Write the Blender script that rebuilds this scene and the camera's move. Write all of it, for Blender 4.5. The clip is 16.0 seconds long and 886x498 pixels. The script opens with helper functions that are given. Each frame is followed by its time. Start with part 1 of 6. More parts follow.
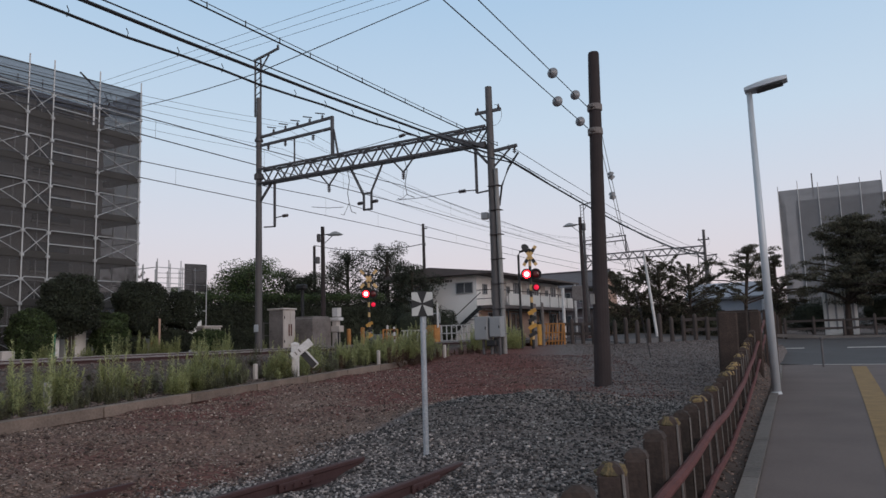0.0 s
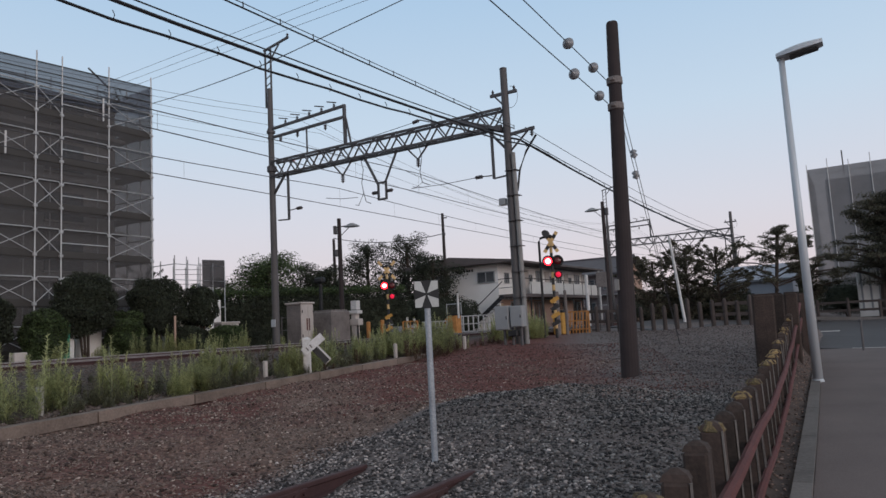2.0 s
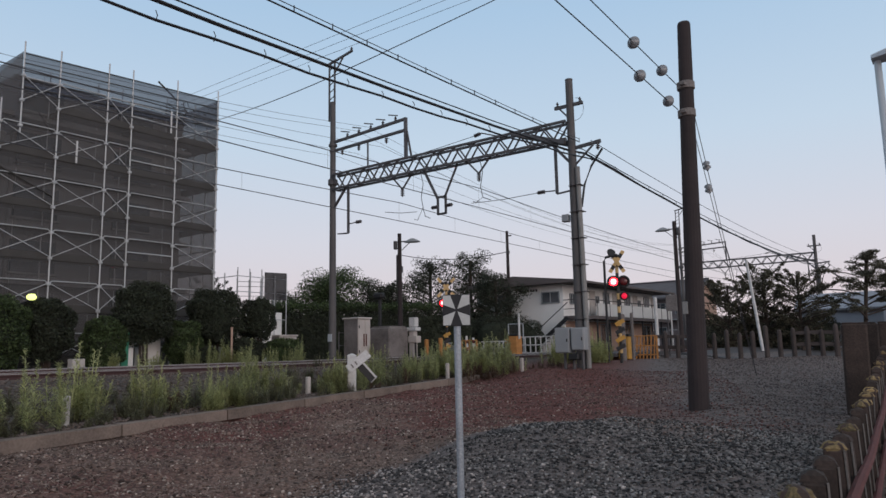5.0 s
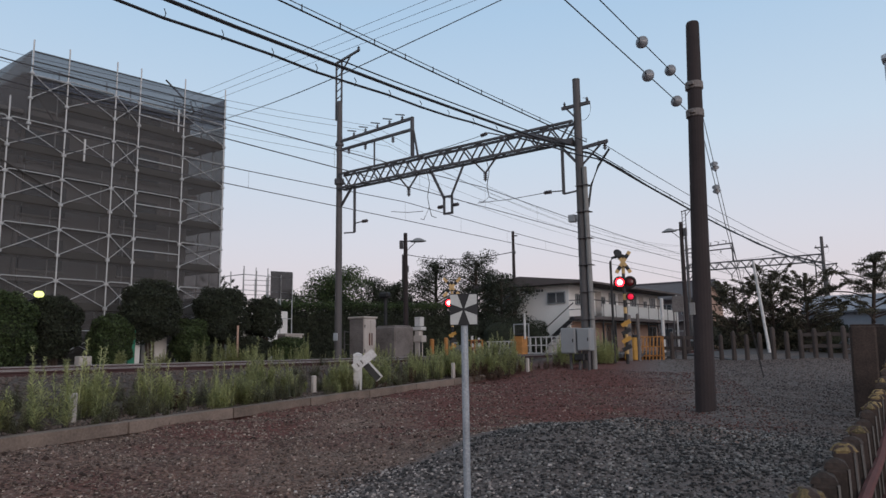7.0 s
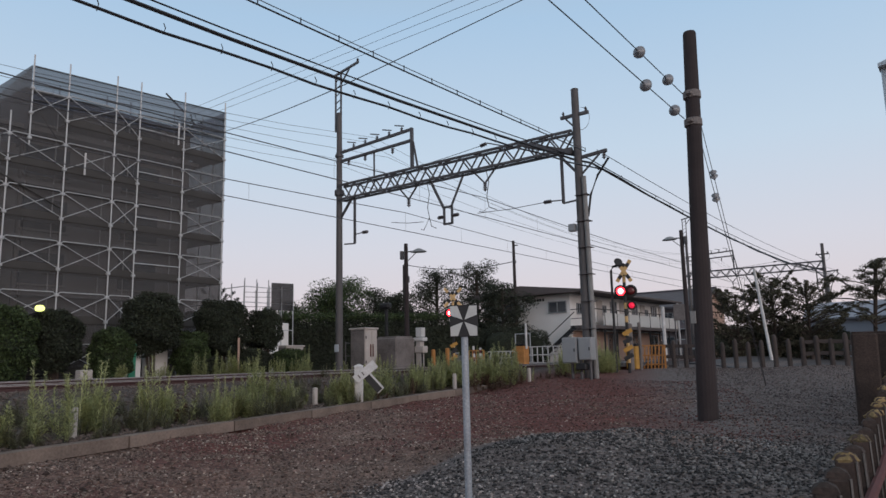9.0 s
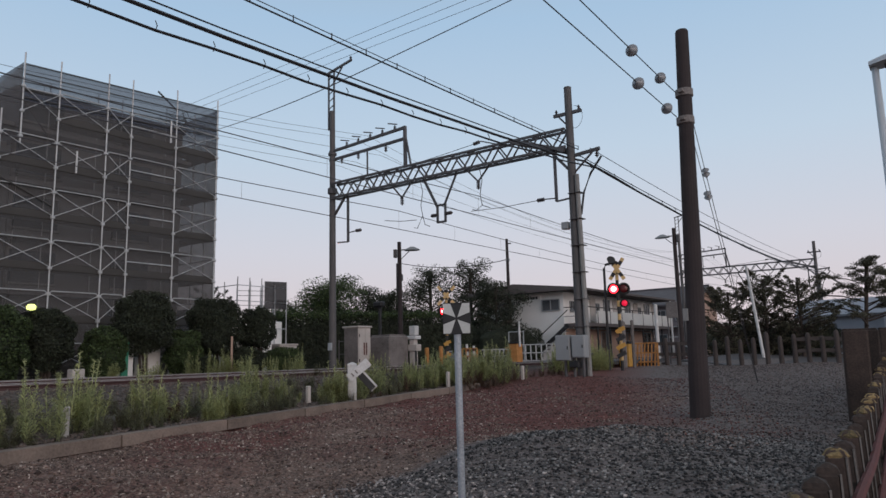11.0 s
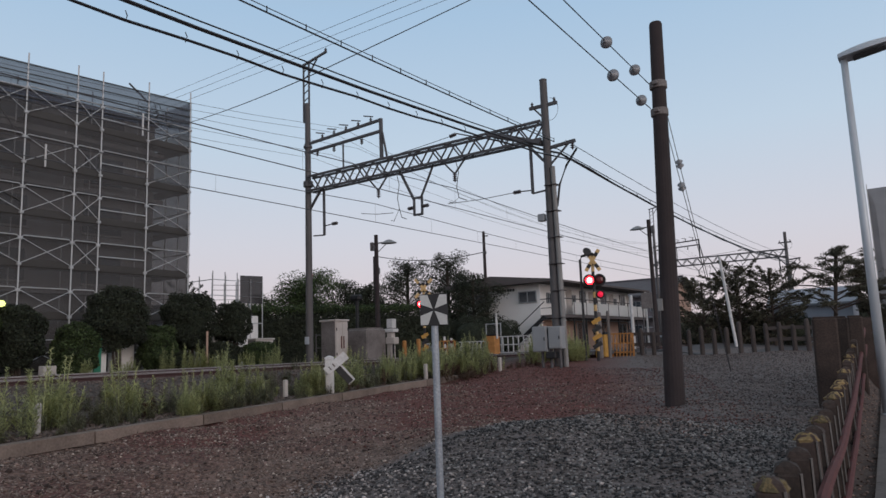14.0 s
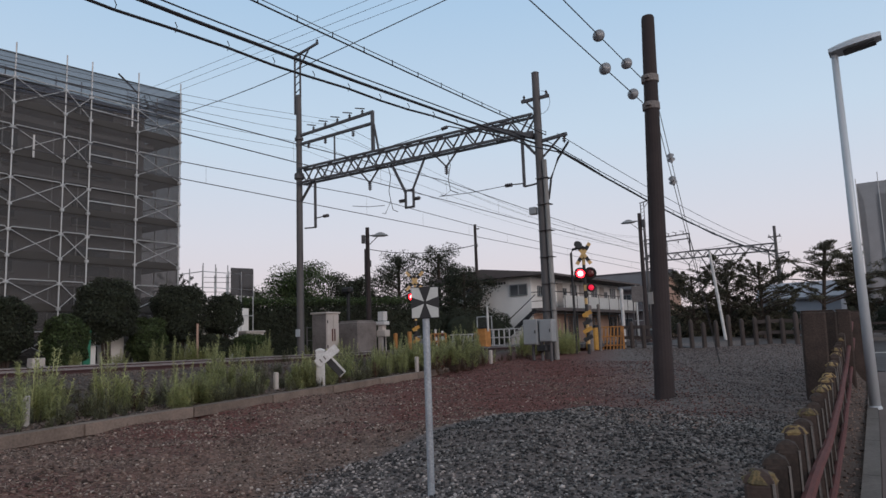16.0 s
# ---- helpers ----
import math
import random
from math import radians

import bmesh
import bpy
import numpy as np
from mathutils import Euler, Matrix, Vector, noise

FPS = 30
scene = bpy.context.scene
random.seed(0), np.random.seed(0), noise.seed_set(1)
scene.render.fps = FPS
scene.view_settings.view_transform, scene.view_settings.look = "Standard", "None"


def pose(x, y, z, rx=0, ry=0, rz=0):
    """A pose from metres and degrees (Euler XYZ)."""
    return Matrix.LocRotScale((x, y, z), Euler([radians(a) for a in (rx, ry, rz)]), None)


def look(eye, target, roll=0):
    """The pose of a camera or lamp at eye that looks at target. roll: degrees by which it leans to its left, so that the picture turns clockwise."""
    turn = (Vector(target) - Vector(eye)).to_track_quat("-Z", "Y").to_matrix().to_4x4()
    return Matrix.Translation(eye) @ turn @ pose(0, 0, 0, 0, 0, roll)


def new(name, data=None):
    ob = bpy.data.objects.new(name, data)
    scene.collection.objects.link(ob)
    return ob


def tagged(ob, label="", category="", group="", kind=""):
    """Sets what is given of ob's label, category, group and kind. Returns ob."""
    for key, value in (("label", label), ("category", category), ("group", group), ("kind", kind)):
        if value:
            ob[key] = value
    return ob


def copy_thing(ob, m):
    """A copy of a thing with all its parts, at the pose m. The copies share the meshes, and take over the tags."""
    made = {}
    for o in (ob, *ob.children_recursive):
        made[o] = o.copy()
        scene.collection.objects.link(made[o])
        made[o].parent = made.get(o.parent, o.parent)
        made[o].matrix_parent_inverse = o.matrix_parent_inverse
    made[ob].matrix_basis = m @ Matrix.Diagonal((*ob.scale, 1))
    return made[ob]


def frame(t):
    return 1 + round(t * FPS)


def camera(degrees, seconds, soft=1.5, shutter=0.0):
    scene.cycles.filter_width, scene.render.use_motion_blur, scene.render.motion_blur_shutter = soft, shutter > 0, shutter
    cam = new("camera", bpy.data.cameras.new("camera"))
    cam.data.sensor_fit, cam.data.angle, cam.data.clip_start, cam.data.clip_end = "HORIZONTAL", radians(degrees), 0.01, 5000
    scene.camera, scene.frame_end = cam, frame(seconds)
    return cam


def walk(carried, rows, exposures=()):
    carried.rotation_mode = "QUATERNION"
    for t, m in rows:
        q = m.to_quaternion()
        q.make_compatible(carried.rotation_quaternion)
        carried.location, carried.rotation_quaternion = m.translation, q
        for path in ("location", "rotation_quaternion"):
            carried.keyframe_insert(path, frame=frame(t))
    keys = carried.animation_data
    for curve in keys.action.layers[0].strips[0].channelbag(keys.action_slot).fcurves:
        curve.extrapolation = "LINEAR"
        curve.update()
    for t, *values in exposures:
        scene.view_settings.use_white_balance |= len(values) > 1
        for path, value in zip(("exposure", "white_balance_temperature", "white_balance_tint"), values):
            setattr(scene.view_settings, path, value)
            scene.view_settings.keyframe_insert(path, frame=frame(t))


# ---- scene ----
cam = camera(64.5, 16.0)

PATH = [
    (0, (2.406, -2.892, 1.321), (1.43, -1.164, 1.568), -1.8),
    (0.5, (2.401, -2.874, 1.319), (1.429, -1.143, 1.559), -2.1),
    (1, (2.36, -2.763, 1.324), (1.398, -1.024, 1.549), -2.2),
    (1.5, (2.287, -2.463, 1.349), (1.315, -0.728, 1.56), -2.5),
    (2, (2.175, -2.153, 1.342), (1.141, -0.455, 1.565), -3.1),
    (2.5, (2.123, -1.917, 1.349), (1.095, -0.218, 1.587), -3.8),
    (3, (2.122, -1.632, 1.37), (1.026, 0.022, 1.621), -3.4),
    (3.5, (2.041, -1.414, 1.363), (0.932, 0.226, 1.649), -2.2),
    (4, (2.018, -1.318, 1.355), (0.877, 0.298, 1.653), -1.6),
    (4.5, (2.003, -1.298, 1.35), (0.825, 0.292, 1.637), -1.4),
    (7, (1.966, -1.293, 1.342), (0.765, 0.282, 1.625), -0.8),
    (7.5, (1.968, -1.298, 1.347), (0.762, 0.271, 1.633), -0.6),
    (8, (1.972, -1.296, 1.349), (0.768, 0.274, 1.643), -0.9),
    (8.5, (1.976, -1.292, 1.352), (0.775, 0.278, 1.655), -1.4),
    (9, (1.981, -1.295, 1.354), (0.782, 0.275, 1.665), -1.3),
    (11.5, (1.989, -1.295, 1.342), (0.812, 0.293, 1.647), -1.6),
    (12, (1.99, -1.3, 1.335), (0.823, 0.295, 1.64), -1.8),
    (12.5, (1.992, -1.304, 1.336), (0.833, 0.297, 1.638), -2.0),
    (13, (1.982, -1.294, 1.335), (0.835, 0.317, 1.635), -1.8),
    (13.5, (1.98, -1.289, 1.336), (0.841, 0.329, 1.631), -1.9),
    (14, (1.985, -1.288, 1.335), (0.851, 0.334, 1.619), -2.1),
    (14.5, (1.988, -1.292, 1.334), (0.859, 0.335, 1.613), -2.2),
    (15, (1.988, -1.289, 1.338), (0.864, 0.343, 1.613), -2.2),
    (15.5, (1.988, -1.284, 1.338), (0.869, 0.352, 1.606), -1.9),
    (16, (1.981, -1.284, 1.336), (0.865, 0.354, 1.599), -2.0),
]
walk(cam, [(t, look(eye, target, roll)) for t, eye, target, roll in PATH],
     exposures=[(0, 0.0), (3, 0.0), (4, -0.04), (7.5, 0.0), (9, -0.03), (11.5, -0.10), (14, -0.10), (15, -0.05), (16, 0.0)])

# ---- sky and light: clear dusk, the sun just set behind the viewer ----
world = bpy.data.worlds.new("dusk_sky")
scene.world = world
world.use_nodes = True
wn, wl = world.node_tree.nodes, world.node_tree.links
wn.clear()
w_out = wn.new("ShaderNodeOutputWorld")
w_bg = wn.new("ShaderNodeBackground")
w_tc = wn.new("ShaderNodeTexCoord")
w_sep = wn.new("ShaderNodeSeparateXYZ")
w_ramp = wn.new("ShaderNodeValToRGB")
wl.new(w_tc.outputs["Generated"], w_sep.inputs[0])
wl.new(w_sep.outputs["Z"], w_ramp.inputs[0])
stops = [(0.0, (0.68, 0.59, 0.62)), (0.06, (0.70, 0.63, 0.68)), (0.15, (0.65, 0.66, 0.75)), (0.28, (0.54, 0.66, 0.80)),
         (0.45, (0.40, 0.57, 0.77)), (0.7, (0.34, 0.38, 0.42)), (1.0, (0.30, 0.30, 0.32))]
el = w_ramp.color_ramp.elements
el[0].position, el[0].color = stops[0][0], (*stops[0][1], 1)
el[1].position, el[1].color = stops[-1][0], (*stops[-1][1], 1)
for p, c in stops[1:-1]:
    e = el.new(p)
    e.color = (*c, 1)
w_sky = wn.new("ShaderNodeTexSky")
w_sky.sky_type, w_sky.sun_disc = "NISHITA", False
w_sky.sun_elevation, w_sky.sun_rotation = radians(1.0), radians(150)
w_add = wn.new("ShaderNodeMix")
w_add.data_type, w_add.blend_type = "RGBA", "ADD"
w_add.inputs["Factor"].default_value = 0.02
wl.new(w_ramp.outputs[0], w_add.inputs["A"])
wl.new(w_sky.outputs[0], w_add.inputs["B"])
wl.new(w_add.outputs["Result"], w_bg.inputs[0])
wl.new(w_bg.outputs[0], w_out.inputs[0])
w_bg.inputs["Strength"].default_value = 1.0
sun = new("afterglow_sun", bpy.data.lights.new("afterglow_sun", "SUN"))
sun.data.energy, sun.data.angle, sun.data.color = 1.15, radians(40), (1.0, 0.83, 0.74)
sun.matrix_world = look((37, -14, 9), (0, 0, 0))


# ---- materials ----
def material(name, col, rough=0.8, metal=0.0, var=0.25, scale=3.0, fine=40.0, bump=0.3, island=0.0, obj=0.0, tint=None, stain=0.0):
    """Two-scale procedural surface: broad stains and fine grain, with relief."""
    m = bpy.data.materials.new(name)
    m.use_nodes = True
    n, l = m.node_tree.nodes, m.node_tree.links
    bs = n["Principled BSDF"]
    bs.inputs["Roughness"].default_value, bs.inputs["Metallic"].default_value = rough, metal
    tc = n.new("ShaderNodeTexCoord")
    big, small = n.new("ShaderNodeTexNoise"), n.new("ShaderNodeTexNoise")
    big.inputs["Scale"].default_value, small.inputs["Scale"].default_value = scale, fine
    big.inputs["Detail"].default_value, small.inputs["Detail"].default_value = 5, 4
    for k in (big, small):
        l.new(tc.outputs["Object"], k.inputs["Vector"])
    add = n.new("ShaderNodeMath")
    add.operation = "ADD"
    l.new(big.outputs[0], add.inputs[0])
    l.new(small.outputs[0], add.inputs[1])
    src = add.outputs[0]
    if island:
        g = n.new("ShaderNodeNewGeometry")
        mul = n.new("ShaderNodeMath")
        mul.operation = "MULTIPLY_ADD"
        mul.inputs[1].default_value = island
        l.new(g.outputs["Random Per Island"], mul.inputs[0])
        l.new(src, mul.inputs[2])
        sub = n.new("ShaderNodeMath")
        sub.operation = "SUBTRACT"
        sub.inputs[1].default_value = island / 2
        l.new(mul.outputs[0], sub.inputs[0])
        src = sub.outputs[0]
    if obj:
        g = n.new("ShaderNodeObjectInfo")
        mul = n.new("ShaderNodeMath")
        mul.operation = "MULTIPLY_ADD"
        mul.inputs[1].default_value = obj
        l.new(g.outputs["Random"], mul.inputs[0])
        l.new(src, mul.inputs[2])
        sub = n.new("ShaderNodeMath")
        sub.operation = "SUBTRACT"
        sub.inputs[1].default_value = obj / 2
        l.new(mul.outputs[0], sub.inputs[0])
        src = sub.outputs[0]
    ramp = n.new("ShaderNodeValToRGB")
    half = n.new("ShaderNodeMath")
    half.operation = "MULTIPLY"
    half.inputs[1].default_value = 0.5
    l.new(src, half.inputs[0])
    l.new(half.outputs[0], ramp.inputs[0])
    e = ramp.color_ramp.elements
    e[0].position, e[1].position = 0.28, 0.72
    t2 = tint or col
    e[0].color = (*[max(0.004, c * (1 - var)) for c in t2], 1)
    e[1].color = (*[min(1, c * (1 + var)) for c in col], 1)
    l.new(ramp.outputs[0], bs.inputs["Base Color"])
    if bump:
        b = n.new("ShaderNodeBump")
        b.inputs["Strength"].default_value, b.inputs["Distance"].default_value = bump, 0.01
        l.new(small.outputs[0], b.inputs["Height"])
        l.new(b.outputs[0], bs.inputs["Normal"])
    return m


def glow(name, col, strength):
    m = bpy.data.materials.new(name)
    m.use_nodes = True
    bs = m.node_tree.nodes["Principled BSDF"]
    bs.inputs["Base Color"].default_value = (*col, 1)
    bs.inputs["Emission Color"].default_value = (*col, 1)
    bs.inputs["Emission Strength"].default_value = strength
    return m


def netting(name, col, opacity):
    """Fine woven mesh sheet: see-through by its weave."""
    m = material(name, col, 0.9, 0, 0.2, 0.8, 30, 0.1)
    n, l = m.node_tree.nodes, m.node_tree.links
    tr, mx = n.new("ShaderNodeBsdfTransparent"), n.new("ShaderNodeMixShader")
    mx.inputs[0].default_value = opacity
    l.new(tr.outputs[0], mx.inputs[1])
    l.new(n["Principled BSDF"].outputs[0], mx.inputs[2])
    l.new(mx.outputs[0], n["Material Output"].inputs[0])
    return m


def leafy(m, share):
    """Lets part of the light pass through thin leaves."""
    n, l = m.node_tree.nodes, m.node_tree.links
    tl, mx = n.new("ShaderNodeBsdfTranslucent"), n.new("ShaderNodeMixShader")
    mx.inputs[0].default_value = share
    l.new(n["Principled BSDF"].inputs["Base Color"].links[0].from_socket, tl.inputs["Color"])
    l.new(n["Principled BSDF"].outputs[0], mx.inputs[1])
    l.new(tl.outputs[0], mx.inputs[2])
    l.new(mx.outputs[0], n["Material Output"].inputs[0])
    return m


M_SOIL = material("brown_ballast_soil", (0.175, 0.12, 0.098), 0.95, 0, 0.45, 1.1, 30, 0.8, tint=(0.13, 0.085, 0.07))
def earth(m):
    """Adds rusty red patches and a grey dusty plain with pebble relief to the brown soil."""
    n, l = m.node_tree.nodes, m.node_tree.links
    bs = n["Principled BSDF"]
    tc = n.new("ShaderNodeTexCoord")
    first = bs.inputs["Base Color"].links[0].from_socket
    red = n.new("ShaderNodeTexNoise")
    red.inputs["Scale"].default_value, red.inputs["Detail"].default_value = 0.33, 6
    l.new(tc.outputs["Object"], red.inputs["Vector"])
    rr = n.new("ShaderNodeMapRange")
    rr.inputs["From Min"].default_value, rr.inputs["From Max"].default_value = 0.53, 0.68
    xyz = n.new("ShaderNodeSeparateXYZ")
    l.new(tc.outputs["Object"], xyz.inputs[0])
    more = n.new("ShaderNodeMath")
    more.operation, more.inputs[1].default_value = "MULTIPLY_ADD", 0.019
    l.new(xyz.outputs["Y"], more.inputs[0])
    l.new(red.outputs[0], more.inputs[2])
    l.new(more.outputs[0], rr.inputs["Value"])
    mix = n.new("ShaderNodeMix")
    mix.data_type = "RGBA"
    mix.inputs["B"].default_value = (0.120, 0.044, 0.037, 1)
    l.new(rr.outputs[0], mix.inputs["Factor"])
    l.new(first, mix.inputs["A"])
    # grey dust to the right of a slanting line
    a = n.new("ShaderNodeMath")
    a.operation, a.inputs[1].default_value = "MULTIPLY_ADD", 0.42
    l.new(xyz.outputs["Y"], a.inputs[0])
    l.new(xyz.outputs["X"], a.inputs[2])
    b = n.new("ShaderNodeMath")
    b.operation, b.inputs[1].default_value = "MULTIPLY_ADD", 3.0
    l.new(red.outputs[0], b.inputs[0])
    l.new(a.outputs[0], b.inputs[2])
    gr = n.new("ShaderNodeMapRange")
    gr.inputs["From Min"].default_value, gr.inputs["From Max"].default_value = 2.6, 4.2
    l.new(b.outputs[0], gr.inputs["Value"])
    mix2 = n.new("ShaderNodeMix")
    mix2.data_type = "RGBA"
    mix2.inputs["B"].default_value = (0.125, 0.108, 0.105, 1)
    # grey grit under the gravel of the siding
    east, near = n.new("ShaderNodeMapRange"), n.new("ShaderNodeMapRange")
    east.inputs["From Min"].default_value, east.inputs["From Max"].default_value = -3.1, -2.6
    near.inputs["From Min"].default_value, near.inputs["From Max"].default_value = 8.2, 6.2
    l.new(xyz.outputs["X"], east.inputs["Value"])
    l.new(xyz.outputs["Y"], near.inputs["Value"])
    both, most = n.new("ShaderNodeMath"), n.new("ShaderNodeMath")
    both.operation, most.operation = "MULTIPLY", "MAXIMUM"
    l.new(east.outputs[0], both.inputs[0])
    l.new(near.outputs[0], both.inputs[1])
    l.new(both.outputs[0], most.inputs[0])
    l.new(gr.outputs[0], most.inputs[1])
    l.new(most.outputs[0], mix2.inputs["Factor"])
    l.new(mix.outputs["Result"], mix2.inputs["A"])
    # dark ballast beyond the retaining beam
    k1 = n.new("ShaderNodeMath")
    k1.operation, k1.inputs[1].default_value = "MULTIPLY_ADD", 0.17
    l.new(xyz.outputs["Y"], k1.inputs[0])
    l.new(xyz.outputs["X"], k1.inputs[2])
    k2 = n.new("ShaderNodeMapRange")
    k2.inputs["From Min"].default_value, k2.inputs["From Max"].default_value = -6.4, -6.9
    l.new(k1.outputs[0], k2.inputs["Value"])
    mix3 = n.new("ShaderNodeMix")
    mix3.data_type = "RGBA"
    mix3.inputs["B"].default_value = (0.088, 0.075, 0.069, 1)
    l.new(k2.outputs[0], mix3.inputs["Factor"])
    l.new(mix2.outputs["Result"], mix3.inputs["A"])
    vor = n.new("ShaderNodeTexVoronoi")
    vor.inputs["Scale"].default_value = 26
    l.new(tc.outputs["Object"], vor.inputs["Vector"])
    val = n.new("ShaderNodeSeparateColor")
    l.new(vor.outputs["Color"], val.inputs[0])
    mr = n.new("ShaderNodeMapRange")
    mr.inputs["To Min"].default_value, mr.inputs["To Max"].default_value = 0.55, 1.6
    l.new(val.outputs[0], mr.inputs["Value"])
    sc = n.new("ShaderNodeVectorMath")
    sc.operation = "SCALE"
    l.new(mix3.outputs["Result"], sc.inputs[0])
    l.new(mr.outputs[0], sc.inputs["Scale"])
    l.new(sc.outputs[0], bs.inputs["Base Color"])
    bmp = n.new("ShaderNodeBump")
    bmp.inputs["Strength"].default_value, bmp.inputs["Distance"].default_value = 0.9, 0.02
    bmp.invert = True
    l.new(vor.outputs["Distance"], bmp.inputs["Height"])
    l.new(bmp.outputs[0], bs.inputs["Normal"])


earth(M_SOIL)
M_STONE = material("grey_gravel", (0.155, 0.144, 0.140), 0.85, 0, 0.6, 1.5, 25, 0.4, island=1.5, tint=(0.085, 0.078, 0.078))
for _m, _c in ((M_STONE, (0.62, 0.555, 0.53)),):
    _e = _m.node_tree.nodes["Color Ramp"].color_ramp.elements
    _e[0].position, _e[1].position = 0.43, 0.95
    _e[0].color, _e[1].color = (0.042, 0.039, 0.040, 1), (*_c, 1)
M_STONED = material("dark_grey_gravel", (0.105, 0.103, 0.105), 0.85, 0, 0.6, 1.5, 25, 0.4, island=1.6, tint=(0.05, 0.049, 0.05))
for _m, _c in ((M_STONED, (0.36, 0.345, 0.335)),):
    _e = _m.node_tree.nodes["Color Ramp"].color_ramp.elements
    _e[0].position, _e[1].position = 0.43, 1.0
    _e[0].color, _e[1].color = (0.024, 0.024, 0.026, 1), (*_c, 1)
M_STONEB = material("rusty_gravel", (0.185, 0.132, 0.112), 0.92, 0, 0.5, 0.5, 25, 0.4, island=1.2, tint=(0.085, 0.055, 0.047))
M_STRAW = material("dry_straw", (0.24, 0.192, 0.165), 0.9, 0, 0.4, 2, 25, 0, island=1.4, tint=(0.09, 0.062, 0.053))
M_VERGE = material("dark_verge_earth", (0.075, 0.055, 0.046), 0.95, 0, 0.45, 3, 40, 0.8, tint=(0.045, 0.032, 0.028))
M_STONER = material("red_rust_gravel", (0.112, 0.043, 0.036), 0.92, 0, 0.5, 0.5, 25, 0.4, island=1.2, tint=(0.050, 0.020, 0.018))
M_PEBBLE = material("pale_warm_pebble", (0.40, 0.335, 0.295), 0.85, 0, 0.4, 1.5, 30, 0.4, island=1.2, tint=(0.24, 0.18, 0.15))
M_STONEF = material("dusty_far_gravel", (0.128, 0.106, 0.102), 0.9, 0, 0.55, 0.5, 25, 0.4, island=1.4, tint=(0.09, 0.075, 0.073))
M_BALLAST = material("dark_ballast", (0.13, 0.105, 0.095), 0.95, 0, 0.4, 4, 25, 0.9)
M_ASPHALT = material("asphalt", (0.075, 0.073, 0.078), 0.85, 0, 0.2, 0.8, 90, 0.35)
M_PAVE = material("worn_pavement_asphalt", (0.138, 0.109, 0.102), 0.88, 0, 0.32, 0.7, 70, 0.4)
M_KERB = material("weathered_kerb_concrete", (0.165, 0.148, 0.138), 0.9, 0, 0.35, 2, 30, 0.5, obj=0.5)
M_TIMBER = material("old_brown_sleeper_timber", (0.20, 0.155, 0.13), 0.9, 0, 0.4, 3, 35, 0.6, obj=0.5)
M_CONC = material("grey_concrete", (0.24, 0.235, 0.23), 0.85, 0, 0.25, 2, 40, 0.4)
M_POST = material("dark_mossy_fence_concrete", (0.050, 0.034, 0.029), 0.92, 0, 0.45, 5, 40, 0.6, obj=0.6, tint=(0.04, 0.03, 0.025))
M_LICHEN = material("yellow_lichen_cap", (0.24, 0.17, 0.08), 0.95, 0, 0.5, 14, 60, 0.8, obj=0.8, tint=(0.16, 0.13, 0.07))
M_RUSTRAIL = material("red_rust_pipe", (0.115, 0.036, 0.033), 0.75, 0.2, 0.35, 5, 50, 0.4)
M_RAIL = material("rusted_rail_steel", (0.070, 0.034, 0.034), 0.7, 0.2, 0.3, 4, 60, 0.3)
M_SHINE = material("worn_rail_head", (0.5, 0.48, 0.47), 0.4, 0.8, 0.15, 3, 60, 0.1)
M_STEEL = material("grey_painted_steel", (0.10, 0.095, 0.10), 0.6, 0.3, 0.25, 2, 50, 0.2)
M_POLE = material("aged_catenary_mast", (0.100, 0.094, 0.096), 0.7, 0.1, 0.25, 1.5, 40, 0.25)
M_WOODPOLE = material("dark_creosote_pole", (0.034, 0.025, 0.026), 0.85, 0, 0.35, 3, 60, 0.5)
M_WIRE = material("black_cable", (0.02, 0.02, 0.024), 0.5, 0.1, 0.2, 3, 50, 0)
M_THIN = material("weathered_copper_wire", (0.09, 0.09, 0.10), 0.5, 0.4, 0.2, 3, 50, 0)
M_INSUL = material("glazed_insulator", (0.23, 0.24, 0.26), 0.35, 0, 0.2, 8, 50, 0)
M_INSULD = material("brown_insulator", (0.06, 0.05, 0.055), 0.35, 0, 0.2, 8, 50, 0)
M_GALV = material("galvanised_tube", (0.42, 0.44, 0.46), 0.5, 0.35, 0.15, 3, 50, 0.1)
M_SIGNPOST = material("dull_zinc_tube", (0.36, 0.39, 0.43), 0.55, 0.25, 0.3, 3, 60, 0.2, tint=(0.27, 0.29, 0.32))
M_LAMPPOLE = material("pale_grey_lamp_paint", (0.52, 0.56, 0.60), 0.4, 0.1, 0.1, 1.5, 60, 0.05)
M_DARKGREY = material("dark_lamp_underside", (0.06, 0.06, 0.065), 0.5, 0, 0.2, 4, 50, 0)
M_WHITE = material("dirty_white_paint", (0.62, 0.62, 0.63), 0.6, 0, 0.18, 4, 50, 0.15, tint=(0.5, 0.49, 0.48))
M_BLACK = material("matt_black_paint", (0.016, 0.016, 0.018), 0.6, 0, 0.3, 6, 50, 0.1)
M_YELLOW = material("faded_yellow_paint", (0.46, 0.25, 0.05), 0.65, 0, 0.3, 5, 50, 0.15)
M_ORANGE = material("orange_barrier_paint", (0.42, 0.19, 0.055), 0.7, 0, 0.45, 5, 50, 0.15)
M_CROSSYEL = material("crossbuck_yellow", (0.58, 0.39, 0.17), 0.6, 0, 0.3, 6, 50, 0.1)
M_ROADY = material("worn_yellow_road_line", (0.26, 0.165, 0.065), 0.85, 0, 0.35, 4, 60, 0.3)
